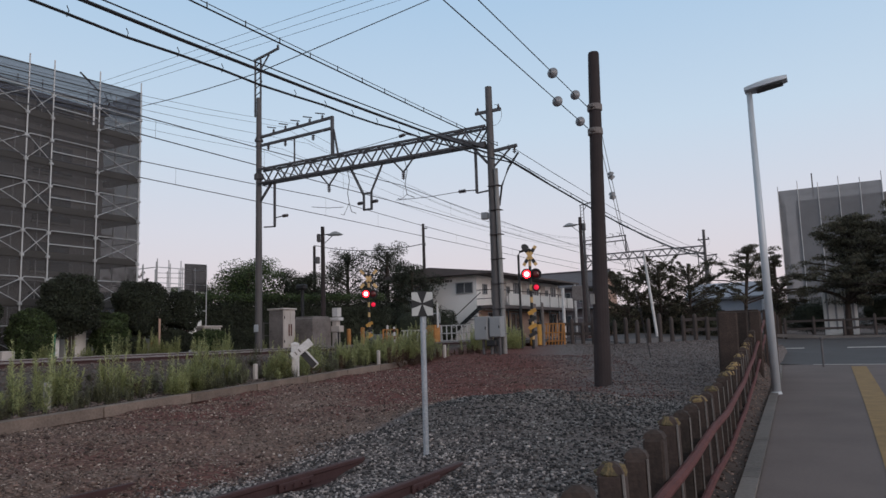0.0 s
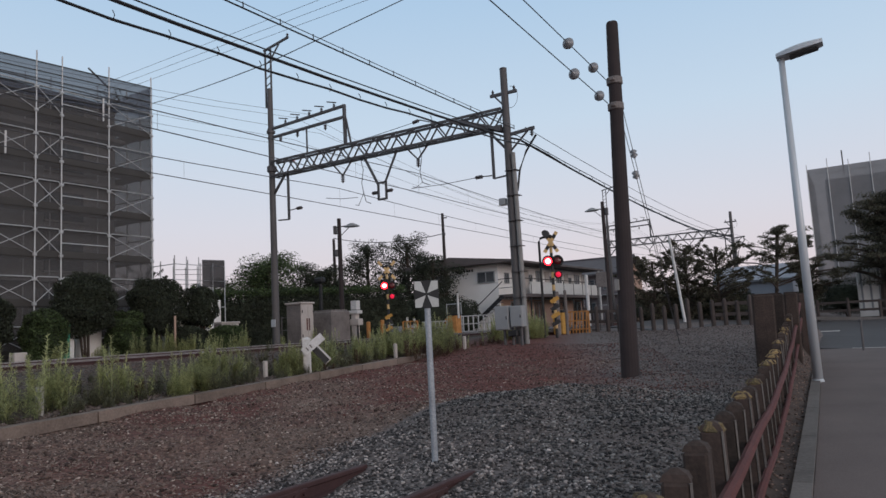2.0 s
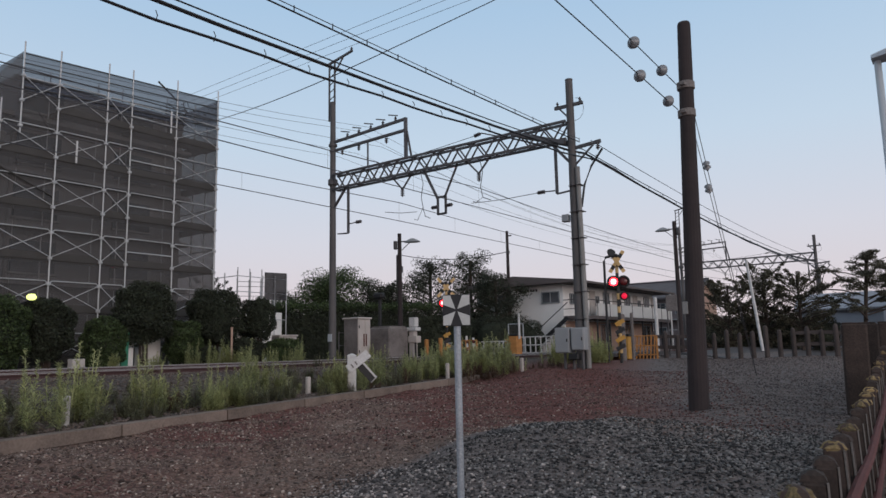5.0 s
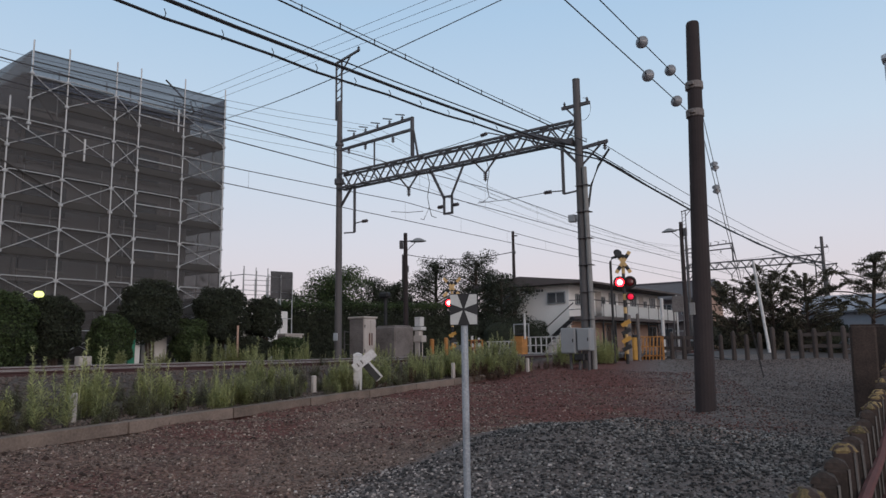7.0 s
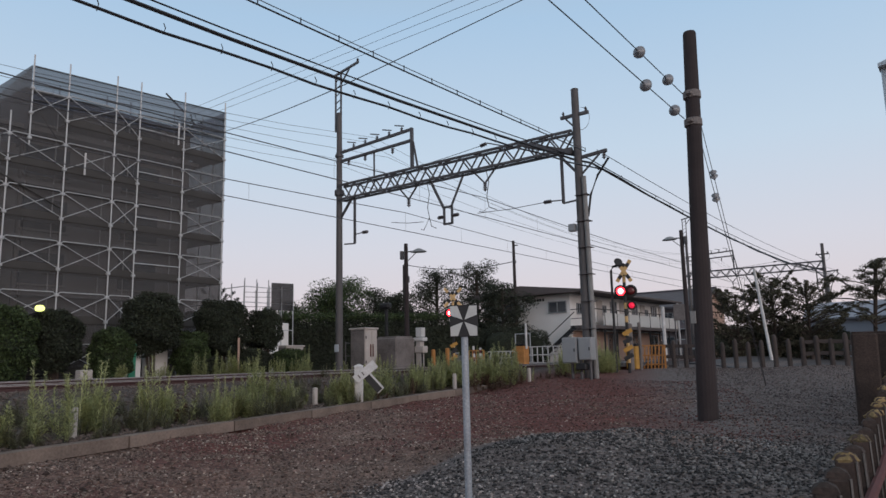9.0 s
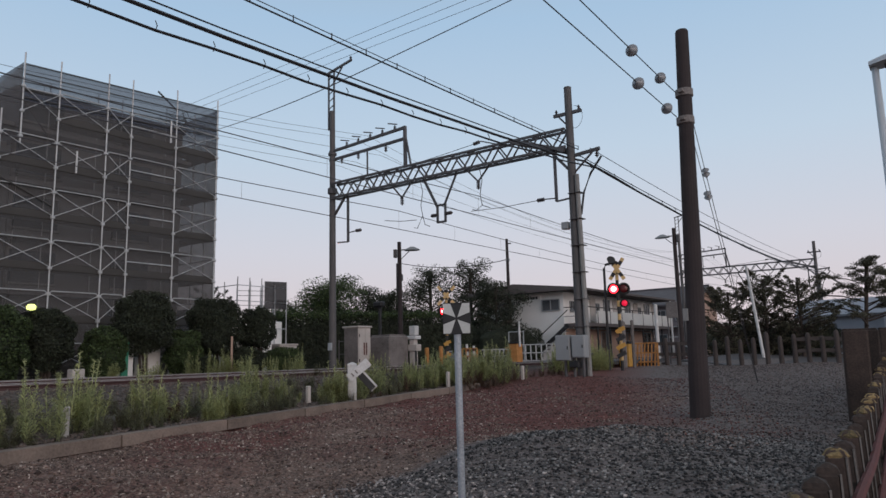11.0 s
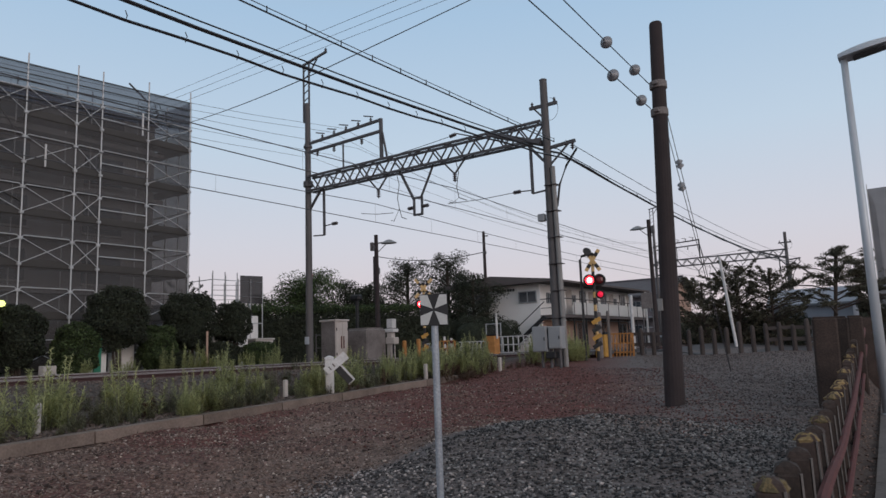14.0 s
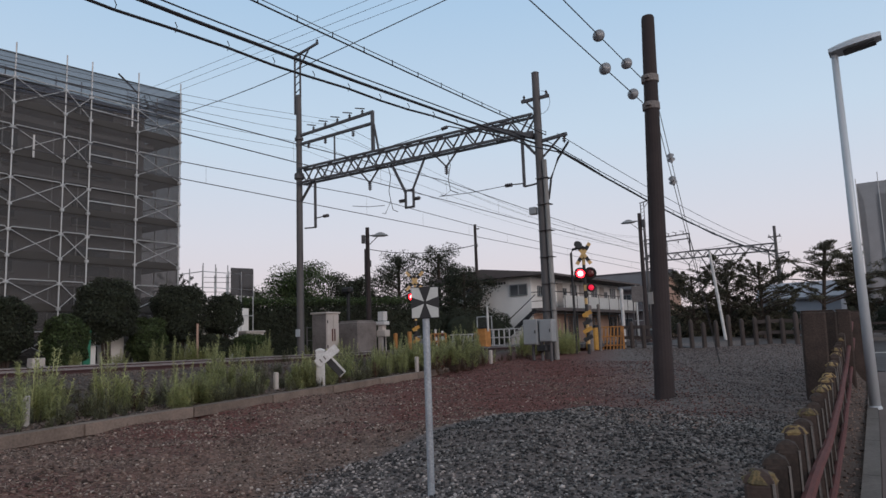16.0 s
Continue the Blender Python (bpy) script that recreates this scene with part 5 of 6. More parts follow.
# stout end posts
for x, y, top, w, d in ((0.44, 11.5, 1.62, 0.36, 0.24), (0.50, 12.9, 1.65, 0.28, 0.24), (0.60, 14.6, 1.69, 0.26, 0.22), (0.52, 19.2, 1.74, 0.34, 0.22)):
    g = Geo().box((x, y, top / 2 - 0.1), (w, d, top + 0.2), 0.03, pose(0, 0, 0, 0, 1.0, 10)).box((x, y, top + 0.004), (w * 0.86, d * 0.84, 0.03), 0.012, pose(0, 0, 0, 0, 1.0, 10))
    solo("end_post", g, M_POST, "stout dark weathered gate post behind the concrete fence", "post", "fence end posts")

# ---- brown fence along the road ----
def rail_fence(p0, p1, n, h, zf, label, group, bare=()):
    th = thing("timber_fence", (*p0, 0), label, "fence", group)
    for k in range(n + 1):
        t = k / n
        x, y = p0[0] + (p1[0] - p0[0]) * t, p0[1] + (p1[1] - p0[1]) * t
        z = zf(x, y)
        hh = h * (1 + 0.09 * math.sin(k * 2.3) + 0.05 * math.sin(k * 5.1))
        part("post", Geo().lathe([(0.095, -0.2), (0.09, hh - 0.12), (0.075, hh - 0.03), (0.03, hh + 0.03)], 9, (x - p0[0], y - p0[1], z)), M_FENCEB, th)
        if k < n and k not in bare:
            t2 = (k + 1) / n
            x2, y2 = p0[0] + (p1[0] - p0[0]) * t2, p0[1] + (p1[1] - p0[1]) * t2
            z2 = zf(x2, y2)
            for f in (0.42, 0.82):
                part("fence_rail", Geo().bar((x - p0[0], y - p0[1], z + h * f), (x2 - p0[0], y2 - p0[1], z2 + h * f), 0.07, 0.14), M_FENCEB, th)
    return th


gz = lambda x, y: float(ground_z(np.array(float(x)), np.array(float(y))))
rail_fence((-9.0, 28.2), (-0.8, 29.2), 17, 1.10, gz, "dark brown log fence along the road edge", "road fences", (4, 5, 6, 7, 8, 9, 10))
rail_fence((-1.0, 47.8), (14, 47.8), 9, 1.25, lambda x, y: 0.55, "dark brown log fence along the far road side", "road fences")
rail_fence((-9.5, 45.5), (-1.4, 47.6), 6, 1.2, lambda x, y: 0.75, "dark brown log fence along the far road side", "road fences")
solo("bollard", Geo().lathe([(0.03, 0), (0.03, 0.86), (0.06, 0.88), (0.06, 0.93), (0.02, 0.95)], 12, (1.70, 22.4, -0.01)), M_STEEL, "slim grey bollard at the pavement edge", "bollard")


# ---- scaffolded apartment block ----
FX = -22.8
bl = thing("apartment_block", (FX, 12.0, 0.9), "grey apartment block wrapped in scaffolding and dark netting", "building")
part("body", Geo().box((-7.2, -0.2, 5.0), (12.4, 6.5, 10.1), 0.05), M_BLDG, bl)
part("lower_wing", Geo().box((-7.2, -6.4, 4.05), (12.4, 5.8, 8.2), 0.05), M_BLDG, bl)
part("roof_parapet", Geo().box((-7.2, -0.2, 10.12), (12.6, 6.7, 0.22), 0.03), M_BLDG, bl)
for k in range(5):
    z = 2.0 + k * 1.9
    for yy in (-6.2, -2.6, 0.9):
        w = part("window", Geo().box((-0.98, yy, z), (0.06, 1.5, 1.1), 0.01), M_GLASS, bl)
        part("window_sill", Geo().box((-0.93, yy, z - 0.6), (0.14, 1.6, 0.08), 0.01), M_CONC, w)
    part("balcony_slab", Geo().box((-0.7, -3.0, z - 0.95), (0.55, 12.2, 0.14), 0.01), M_BLDG, bl)
sc = thing("scaffolding", (FX, 0, 0.9), "pale tube scaffolding with decks, braces and netting", "scaffolding", "scaffolding")
POSTS = [(2.35, 8.6), (4.15, 8.6), (5.95, 8.6), (7.75, 8.75), (9.55, 10.95), (11.28, 11.05), (12.22, 11.1), (14.1, 11.25), (16.0, 11.35)]
for y, h in POSTS:
    for dx in (0, -0.75):
        p = part("standard", Geo().rod((dx, y, -0.1), (dx, y, h + (0.2 if dx == 0 else -0.4)), 0.027 if dx == 0 else 0.022, n=8), M_SCAF, sc)
    for k in range(11):
        z = 1.15 + k * 0.875
        if z < h - 0.3:
            part("coupler", Geo().box((0.0, y, z), (0.11, 0.14, 0.10), 0.02), M_SCAF, sc)
part("standard", Geo().rod((0, 8.36, 7.9), (0, 8.36, 11.1), 0.027, n=8), M_SCAF, sc)
for z in (8.15, 9.03, 9.9):
    part("coupler", Geo().box((0.0, 8.36, z), (0.11, 0.14, 0.10), 0.02), M_SCAF, sc)
part("ledger", Geo().rod((0, 8.36, 9.85), (0, 9.55, 9.9), 0.021, n=6), M_SCAF, sc)
part("brace", Geo().rod((0.05, 8.36, 9.03), (0.05, 9.55, 9.9), 0.015, n=6), M_SCAF, sc)
part("brace", Geo().rod((0.03, 8.36, 9.9), (0.03, 9.55, 9.03), 0.015, n=6), M_SCAF, sc)
LIFTS = [0.3, 2.05, 3.8, 5.55, 7.30, 9.02]
for i, ((ya, ha), (yb, hb)) in enumerate(zip(POSTS, POSTS[1:])):
    for z in LIFTS:
        if z + 0.95 > min(ha, hb) + 0.3:
            continue
        part("deck", Geo().box((-0.40, (ya + yb) / 2, z - 0.06), (0.70, yb - ya - 0.04, 0.09), 0.01), M_DECK, sc)
        part("ledger", Geo().tube([(0, ya, z + 0.86), (0.01, ya + 0.12, z + 0.95), (0.01, yb - 0.12, z + 0.95), (0, yb, z + 0.86)], 0.021, 6), M_SCAF, sc)
        if i == 6:
            part("ledger", Geo().rod((0, ya, z + 0.45), (0, yb, z + 0.45), 0.026, n=6), M_SCAF, sc)
        else:
            part("brace", Geo().rod((0.03, ya, z), (0.03, yb, z + 0.88), 0.015, n=6), M_SCAF, sc)
            part("brace", Geo().rod((0.05, ya, z + 0.88), (0.05, yb, z), 0.015, n=6), M_SCAF, sc)
        # toe board, made tall and dark to paint the shade at each deck
        part("toe_board", Geo().box((-0.05, (ya + yb) / 2, z + 0.04), (0.03, yb - ya, 0.24)), M_DECK, sc)
for z in (9.5, 9.78, 10.06, 10.34, 10.68):
    part("top_rail", Geo().rod((0, 8.36, z), (0, 16.0, z + 0.42), 0.022, n=6), M_DECK, sc)
for z in LIFTS:
    part("end_deck", Geo().box((-2.6, 15.55, z - 0.06), (4.6, 0.7, 0.07), 0.01), M_DECK, sc)
    part("end_ledger", Geo().rod((0, 16.0, z + 0.9), (-5.0, 16.0, z + 0.9), 0.026, n=6), M_SCAF, sc)
for k in range(1, 4):
    part("standard", Geo().rod((-1.65 * k, 16.0, -0.1), (-1.65 * k, 16.0, 11.3), 0.03, n=8), M_SCAF, sc)
n1 = Geo().slab([(-0.06, 8.36, 0.4), (-0.06, 16.0, 0.4), (-0.06, 16.0, 9.75), (-0.06, 8.36, 9.4)], 0.006)
n1.slab([(-0.06, 3.2, 0.4), (-0.06, 8.34, 0.4), (-0.06, 8.34, 8.4), (-0.06, 3.2, 8.4)], 0.006)
part("net", n1, M_NET, sc, "dark grey netting")
n2 = Geo().slab([(-0.06, 8.36, 9.42), (-0.06, 16.0, 9.77), (-0.06, 16.0, 11.15), (-0.06, 8.36, 10.75)], 0.006)
part("net", Geo().slab([(0.0, 16.05, 0.4), (-5.0, 16.05, 0.4), (-5.0, 16.05, 9.9), (0.0, 16.05, 9.9)], 0.006), M_NETEND, sc, "dense dark end netting")
n2.slab([(0.0, 16.05, 9.92), (-5.0, 16.05, 9.92), (-5.0, 16.05, 11.1), (0.0, 16.05, 11.15)], 0.006)
part("net", n2, M_NETTOP, sc, "thin see-through netting")
n3 = Geo().slab([(-0.05, 6.7, 8.42), (-0.05, 8.34, 8.42), (-0.05, 8.34, 10.7), (-0.05, 6.7, 8.5)], 0.006)
part("net", n3, M_NET, sc, "dark grey netting")
part("net", Geo().slab([(-7.0, 8.34, 8.0), (-0.06, 8.34, 8.0), (-0.06, 8.34, 10.75), (-7.0, 8.34, 10.7)], 0.006), M_NETEND, sc, "dense dark end netting")
part("stair_brace", Geo().rod((-0.4, 8.5, 9.6), (-0.4, 9.6, 8.2), 0.025, n=6), M_DECK, sc)
part("stair_brace", Geo().rod((0.02, 6.6, 7.2), (0.02, 9.5, 5.9), 0.03, n=6), M_DECK, sc)
for y, z, h in ((10.2, 7.2, 0.8), (13.8, 9.15, 0.9)):
    part("hanging_tube", Geo().rod((0.1, y, z), (0.1, y, z + h), 0.035, n=8), M_WHITE, sc, "short pale hanging tube")
tl = Geo()
rt = random.Random(8)
for k in range(60):
    a = Vector((-0.3 + rt.uniform(-0.3, 0.3), 14.7 + rt.gauss(0, 0.45), 10.0 + abs(rt.gauss(0, 0.22))))
    tl.rod(a, a + Vector((rt.uniform(-.2, .2), rt.uniform(-.4, .4), rt.uniform(0.05, .35))), 0.012, n=4)
part("leaning_pipe", Geo().rod((-0.1, 13.3, 11.2), (-0.1, 14.2, 10.6), 0.035, n=8), M_DECK, sc, "dark leaning pipe")
part("cable_tangle", tl, M_DECK, sc, "tangle of dark cables")

# low white annexe and small scaffold beside the block
an = thing("white_annexe", (-26.6, 18.0, 0.9), "low white building with a small scaffold behind the hedge", "building")
part("wall", Geo().box((0, 0, 1.3), (3.0, 3.6, 2.6), 0.03), M_HWALL, an)
part("roof", Geo().box((0, 0, 2.68), (3.3, 3.9, 0.16), 0.03), M_CONC, an)
part("window", Geo().box((1.51, -0.3, 1.5), (0.05, 0.9, 0.8), 0.01), M_GLASS, an)
s2 = thing("scaffolding", (-29.5, 23.0, 0.9), "small tube scaffold with a dark net panel", "scaffolding", "scaffolding")
for x in (-0.6, 0.5, 1.6):
    for y in (-2.0, -1.2, -0.4, 0.4, 1.2):
        part("standard", Geo().rod((x, y, 0), (x, y, 4.75 + 0.25 * math.sin(3 * x + y)), 0.026, n=6), M_SCAF, s2)
for z in (2.2, 3.6, 4.4):
    part("ledger", Geo().rod((1.6, -2.0, z), (1.6, 1.2, z), 0.022, n=6), M_SCAF, s2)
    part("ledger", Geo().rod((-0.6, -2.0, z), (1.6, -2.0, z), 0.022, n=6), M_SCAF, s2)
part("net", Geo().slab([(1.62, -0.3, 3.25), (1.62, 1.2, 3.25), (1.62, 1.2, 4.75), (1.62, -0.3, 4.7)], 0.01), M_NETDARK, s2, "dark net panel")
for z in (3.1, 3.35, 3.85, 4.1):
    part("guard_rail", Geo().rod((1.6, -2.0, z), (1.6, -0.2, z + 0.08), 0.014, n=5), M_STEEL, s2)
part("wall", Geo().box((0.45, -0.4, 1.3), (1.9, 3.0, 2.6), 0.03), M_HWALL, s2, "white wall inside the scaffold")
for x, y, s in ((-20.9, 11.15, (0.3, 0.75, 1.15)), (-21.3, 12.35, (0.3, 0.8, 1.05)), (-21.5, 15.9, (0.3, 1.6, 1.9)), (-21.9, 17.6, (0.3, 1.2, 1.9))):
    solo("garden_wall", Geo().box((x, y, 0.9 + s[2] / 2), s, 0.02), M_HWALL, "pale painted garden wall behind the shrubs", "wall", "garden walls")
solo("green_panel", Geo().box((-20.2, 10.9, 1.5), (0.06, 0.25, 1.2), 0.01), M_GREEN, "narrow green sheet standing by the shrubs", "panel")
solo("meter_box", Geo().box((-18.9, 8.75, 1.06), (0.32, 0.36, 0.46), 0.02), M_CAB, "small pale box beside the far rail", "box", "small boxes")
solo("stake_post", Geo().rod((-19.6, 14.6, 0.85), (-19.6, 14.6, 2.3), 0.04, n=8), M_HPINK, "thin reddish post beside the far rail", "post")
ws = Geo()
for k in range(4):
    ws.rod((-20.0, 20.4 + k * 0.9, 0.85), (-20.0, 20.4 + k * 0.9, 2.2), 0.025, n=6)
for z in (1.0, 1.6, 2.15):
    ws.rod((-20.0, 20.4, z), (-20.0, 23.1, z), 0.018, n=6)
solo("wire_fence", ws, M_STEEL, "low grey wire fence behind the cabinets", "fence")
wl2 = thing("wall_lamp", (-21.4, 8.15, 0.9), "small lit wall lamp shining between the shrubs", "lamp")
part("post", Geo().rod((0, 0, 0), (0, 0, 2.1), 0.04, n=8), M_BLACK, wl2)
part("diffuser", Geo().lathe([(0.04, -0.09), (0.12, -0.06), (0.14, 0.02), (0.09, 0.09), (0.03, 0.10)], 14, (0.95, -0.08, 2.24)), M_LAMPLIT, wl2, "glowing yellow-green diffuser")
part("arm", Geo().bar((0, 0, 2.08), (0.95, -0.08, 2.14), 0.04, 0.04), M_BLACK, wl2)

# ---- white two-storey apartment house with balcony ----
hs = thing("white_house", (-20.3, 42.0, 0.9), "white two-storey house with a dark low roof and a long balcony", "house", rz=-1)
HL = 16.0
part("wall", Geo().box((-3.6, HL / 2, 2.4), (7.2, HL, 4.8), 0.02), M_HWALL, hs)
part("roof", Geo().add([(-8.2, -0.9, 4.78), (1.7, -0.9, 4.72), (1.7, HL + 0.8, 4.72), (-8.2, HL + 0.8, 4.78), (-8.2, -0.9, 4.95), (1.7, -0.9, 4.86), (1.7, HL + 0.8, 4.86), (-8.2, HL + 0.8, 4.95), (-3.4, -0.9, 5.45), (-3.4, HL + 0.8, 5.45)],
                       [(0, 3, 2, 1), (0, 1, 5, 8, 4), (5, 6, 9, 8), (1, 2, 6, 5), (2, 3, 7, 9, 6), (3, 0, 4, 7), (4, 8, 9, 7)]), M_HROOF, hs)
def house_window(parent, c, w, h, side):
    """side 0: in the end wall (faces -y); 1: in the long wall (faces +x)."""
    s3 = (w, 0.08, h) if side == 0 else (0.08, w, h)
    win = part("window", Geo().box(c, s3, 0.01), M_GLASS, parent)
    fr = Geo()
    o = Vector((0, -0.05, 0)) if side == 0 else Vector((0.05, 0, 0))
    u = Vector((1, 0, 0)) if side == 0 else Vector((0, 1, 0))
    for a in (-1, 0, 1):
        fr.box(Vector(c) + o + u * (a * w / 2), (0.06, 0.06, h + 0.06))
    for b in (-1, 1):
        fr.box(Vector(c) + o * 1.1 + Vector((0, 0, b * h / 2)), (w + 0.06, 0.05, 0.06) if side == 0 else (0.05, w + 0.06, 0.06))
    part("window_frame", fr, M_CABG, win)


house_window(hs, (-0.95, -0.02, 3.85), 1.35, 0.75, 0)
house_window(hs, (-4.6, -0.02, 3.85), 1.35, 0.75, 0)
for k in range(4):
    yy = 1.2 + 3.9 * k
    house_window(hs, (0.02, yy, 3.75), 0.6, 0.7, 1)
    house_window(hs, (0.02, yy + 1.6, 3.6), 0.95, 1.7, 1)
    house_window(hs, (0.02, yy + 1.2, 1.2), 1.7, 1.7, 1)
    part("door", Geo().box((0.03, yy + 3.2, 3.5), (0.07, 0.85, 1.95), 0.01), M_CAB, hs)
part("balcony_floor", Geo().box((0.75, HL / 2, 2.42), (1.6, HL, 0.22), 0.02), M_HROOF, hs)
part("balcony_panel", Geo().box((1.5, HL / 2 + 1.0, 2.98), (0.05, HL - 2.0, 0.86), 0.01), M_BALC, hs)
for k in range(9):
    part("balcony_post", Geo().box((1.52, 0.1 + k * (HL - 0.2) / 8, 3.05), (0.06, 0.06, 1.15), 0.01), M_BLACK, hs)
    part("support_post", Geo().box((1.45, 0.1 + k * (HL - 0.2) / 8, 1.15), (0.1, 0.1, 2.35), 0.01), M_BLACK, hs)
part("balcony_rail", Geo().bar((1.52, 0, 3.62), (1.52, HL, 3.62), 0.06, 0.06), M_BLACK, hs)
part("end_rail", Geo().bar((0, 0.02, 3.62), (1.52, 0.02, 3.62), 0.05, 0.05).bar((0, 0.02, 3.0), (1.52, 0.02, 3.0), 0.04, 0.04), M_BLACK, hs)
st = part("stair_stringer", Geo().bar((0.7, -0.75, 2.4), (-2.4, -0.75, 0.05), 0.10, 0.26).bar((0.7, -0.75, 3.4), (-2.4, -0.75, 1.05), 0.05, 0.05), M_BLACK, hs)
for k in range(10):
    part("stair_tread", Geo().box((0.55 - k * 0.30, -0.45, 2.22 - k * 0.23), (0.28, 0.7, 0.05)), M_STEEL, st)
part("lower_wall", Geo().box((0.03, HL / 2, 1.1), (0.06, HL - 0.4, 2.2), 0.01), M_HPINK, hs, "pale pink lower wall")
part("downpipe", Geo().rod((1.62, HL - 0.2, 0), (1.62, HL - 0.2, 4.7), 0.09, n=10), M_WHITE, hs)
sgn = part("name_board", Geo().box((-2.7, -0.04, 4.42), (2.0, 0.06, 0.34), 0.01), M_HWALL, hs)
for k in range(7):
    part("lettering_bar", Geo().box((-3.35 + k * 0.22, -0.085, 4.42), (0.15, 0.02, 0.18)), M_BLACK, sgn)

# gabled house beyond
h2 = thing("gabled_house", (-21.2, 66.0, 1.0), "beige house with a grey gabled roof", "house")
part("wall", Geo().box((-4.0, 4.0, 2.5), (11.9, 7.9, 5.0), 0.02), M_HDARK, h2, "dusky grey wall")
part("gable_wall", Geo().add([(2.0, 0, 0), (2.0, 8, 0), (2.0, 8, 5.0), (2.0, 4, 6.55), (2.0, 0, 5.0), (1.8, 0, 0), (1.8, 8, 0), (1.8, 8, 5.0), (1.8, 4, 6.55), (1.8, 0, 5.0)],
                             [(0, 1, 2, 3, 4), (9, 8, 7, 6, 5), (0, 5, 6, 1), (1, 6, 7, 2), (2, 7, 8, 3), (3, 8, 9, 4), (4, 9, 5, 0)]), M_HPINK, h2, "pinkish beige gable wall")
part("roof", Geo().slab([(-10.5, -0.7, 4.85), (2.6, -0.7, 4.85), (2.6, 4, 6.75), (-10.5, 4, 6.75)], 0.18).slab([(-10.5, 4, 6.75), (2.6, 4, 6.75), (2.6, 8.7, 4.85), (-10.5, 8.7, 4.85)], 0.18), M_HROOFG, h2, "grey tiled gable roof")
part("ridge", Geo().box((-3.95, 4, 6.80), (13.1, 0.3, 0.14), 0.04), M_HROOFG, h2)
for x, z in ((-1.0, 3.8), (0.9, 3.8), (-1.0, 1.5)):
    house_window(h2, (x, -0.02, z), 0.95, 1.0, 0)
house_window(h2, (2.02, 2.6, 3.6), 1.2, 1.1, 1)
part("awning", Geo().box((0.2, -0.5, 2.7), (3.8, 1.0, 0.1), 0.02), M_CABG, h2)

# low grey-blue house and white shed behind the trees
h3 = thing("low_house", (-5.3, 54.0, 0.7), "low grey-blue house behind the pine trees", "house")
part("wall", Geo().box((0, 2, 1.5), (5.0, 4, 3.0), 0.02), M_HBLUE, h3)
part("roof", Geo().slab([(-2.9, -0.5, 2.9), (2.9, -0.5, 2.9), (2.9, 2, 4.1), (-2.9, 2, 4.1)], 0.15).slab([(-2.9, 2, 4.1), (2.9, 2, 4.1), (2.9, 4.5, 2.9), (-2.9, 4.5, 2.9)], 0.15), M_HBLUE, h3)
part("window", Geo().box((-0.8, -0.02, 1.5), (1.4, 0.08, 0.9), 0.01), M_GLASS, h3)
sh = thing("white_shed", (2.2, 52.0, 0.6), "narrow white shed with louvred front behind the trees", "shed")
part("wall", Geo().box((0, 0, 1.6), (2.0, 1.6, 3.2), 0.02), M_HWALL, sh)
part("roof", Geo().box((0, 0, 3.27), (2.3, 1.9, 0.14), 0.02), M_HROOF, sh)
for k in range(4):
    part("louvre", Geo().box((-0.75 + k * 0.5, -0.83, 1.7), (0.12, 0.06, 2.7)), M_CABG, sh)
tb = thing("blue_tarpaulin", (7.6, 49.2, 0.6), "blue tarpaulin bundle behind the log fence", "tarpaulin")
part("sheet", Geo().lathe([(1.0, 0), (1.05, 0.5), (0.8, 0.95), (0.3, 1.05)], 12, (0, 0, 0), Matrix.Diagonal((1.6, 0.7, 1, 1))), M_TARPB, tb)

# second scaffolded building
rb = thing("apartment_block", (1.85, 70.9, 0.7), "grey scaffolded apartment block seen over the trees", "building")
part("body", Geo().box((1.2, 5, 6.2), (7.6, 9, 12.4), 0.05), M_BLDG, rb)
for k in range(6):
    part("standard", Geo().rod((-3.9 + k * 1.68, -0.9, 0), (-3.9 + k * 1.68, -0.9, 13.75 + 0.35 * (k % 2)), 0.035, n=6), M_SCAF, rb)
for k in range(7):
    part("ledger", Geo().rod((-3.9, -0.8, 2 + k * 1.8), (4.5, -0.8, 2 + k * 1.8), 0.025, n=6), M_STEEL, rb)
part("net", Geo().slab([(-3.9, -0.85, 0.5), (4.5, -0.85, 0.5), (4.5, -0.85, 13.3), (-3.9, -0.85, 13.3)], 0.01).slab([(-3.9, 9.5, 0.5), (-3.9, -0.85, 0.5), (-3.9, -0.85, 13.3), (-3.9, 9.5, 13.3)], 0.01), M_NETPALE, rb, "pale grey netting")
part("roof_mast", Geo().rod((-1.0, 1, 12.3), (-1.0, 1, 15.0), 0.06, n=6), M_STEEL, rb)


# ---- plants ----
def leaves(centres, radius, n, size, rng, flat=1.0, aspect=2.0, shell=0.0):
    """Small bent leaf blades scattered round centres. Returns vertices and quads."""
    centres, radius = np.asarray(centres), np.asarray(radius)
    i = rng.integers(0, len(centres), n)
    d = rng.normal(0, 1, (n, 3))
    d /= np.linalg.norm(d, axis=1)[:, None]
    rr = (shell + (1 - shell) * rng.uniform(0, 1, n) ** 0.5)[:, None]
    p = centres[i] + d * rr * radius[i][:, None] * np.array([1, 1, flat])
    a = rng.normal(0, 1, (n, 3))
    a /= np.linalg.norm(a, axis=1)[:, None]
    b = np.cross(a, rng.normal(0, 1, (n, 3)))
    b /= np.linalg.norm(b, axis=1)[:, None]
    s = (size * rng.uniform(0.6, 1.4, n))[:, None]
    v = np.stack([p - a * s, p + b * s / aspect, p + a * s, p - b * s / aspect], 1).reshape(-1, 3)
    return v, np.arange(4 * n).reshape(-1, 4)


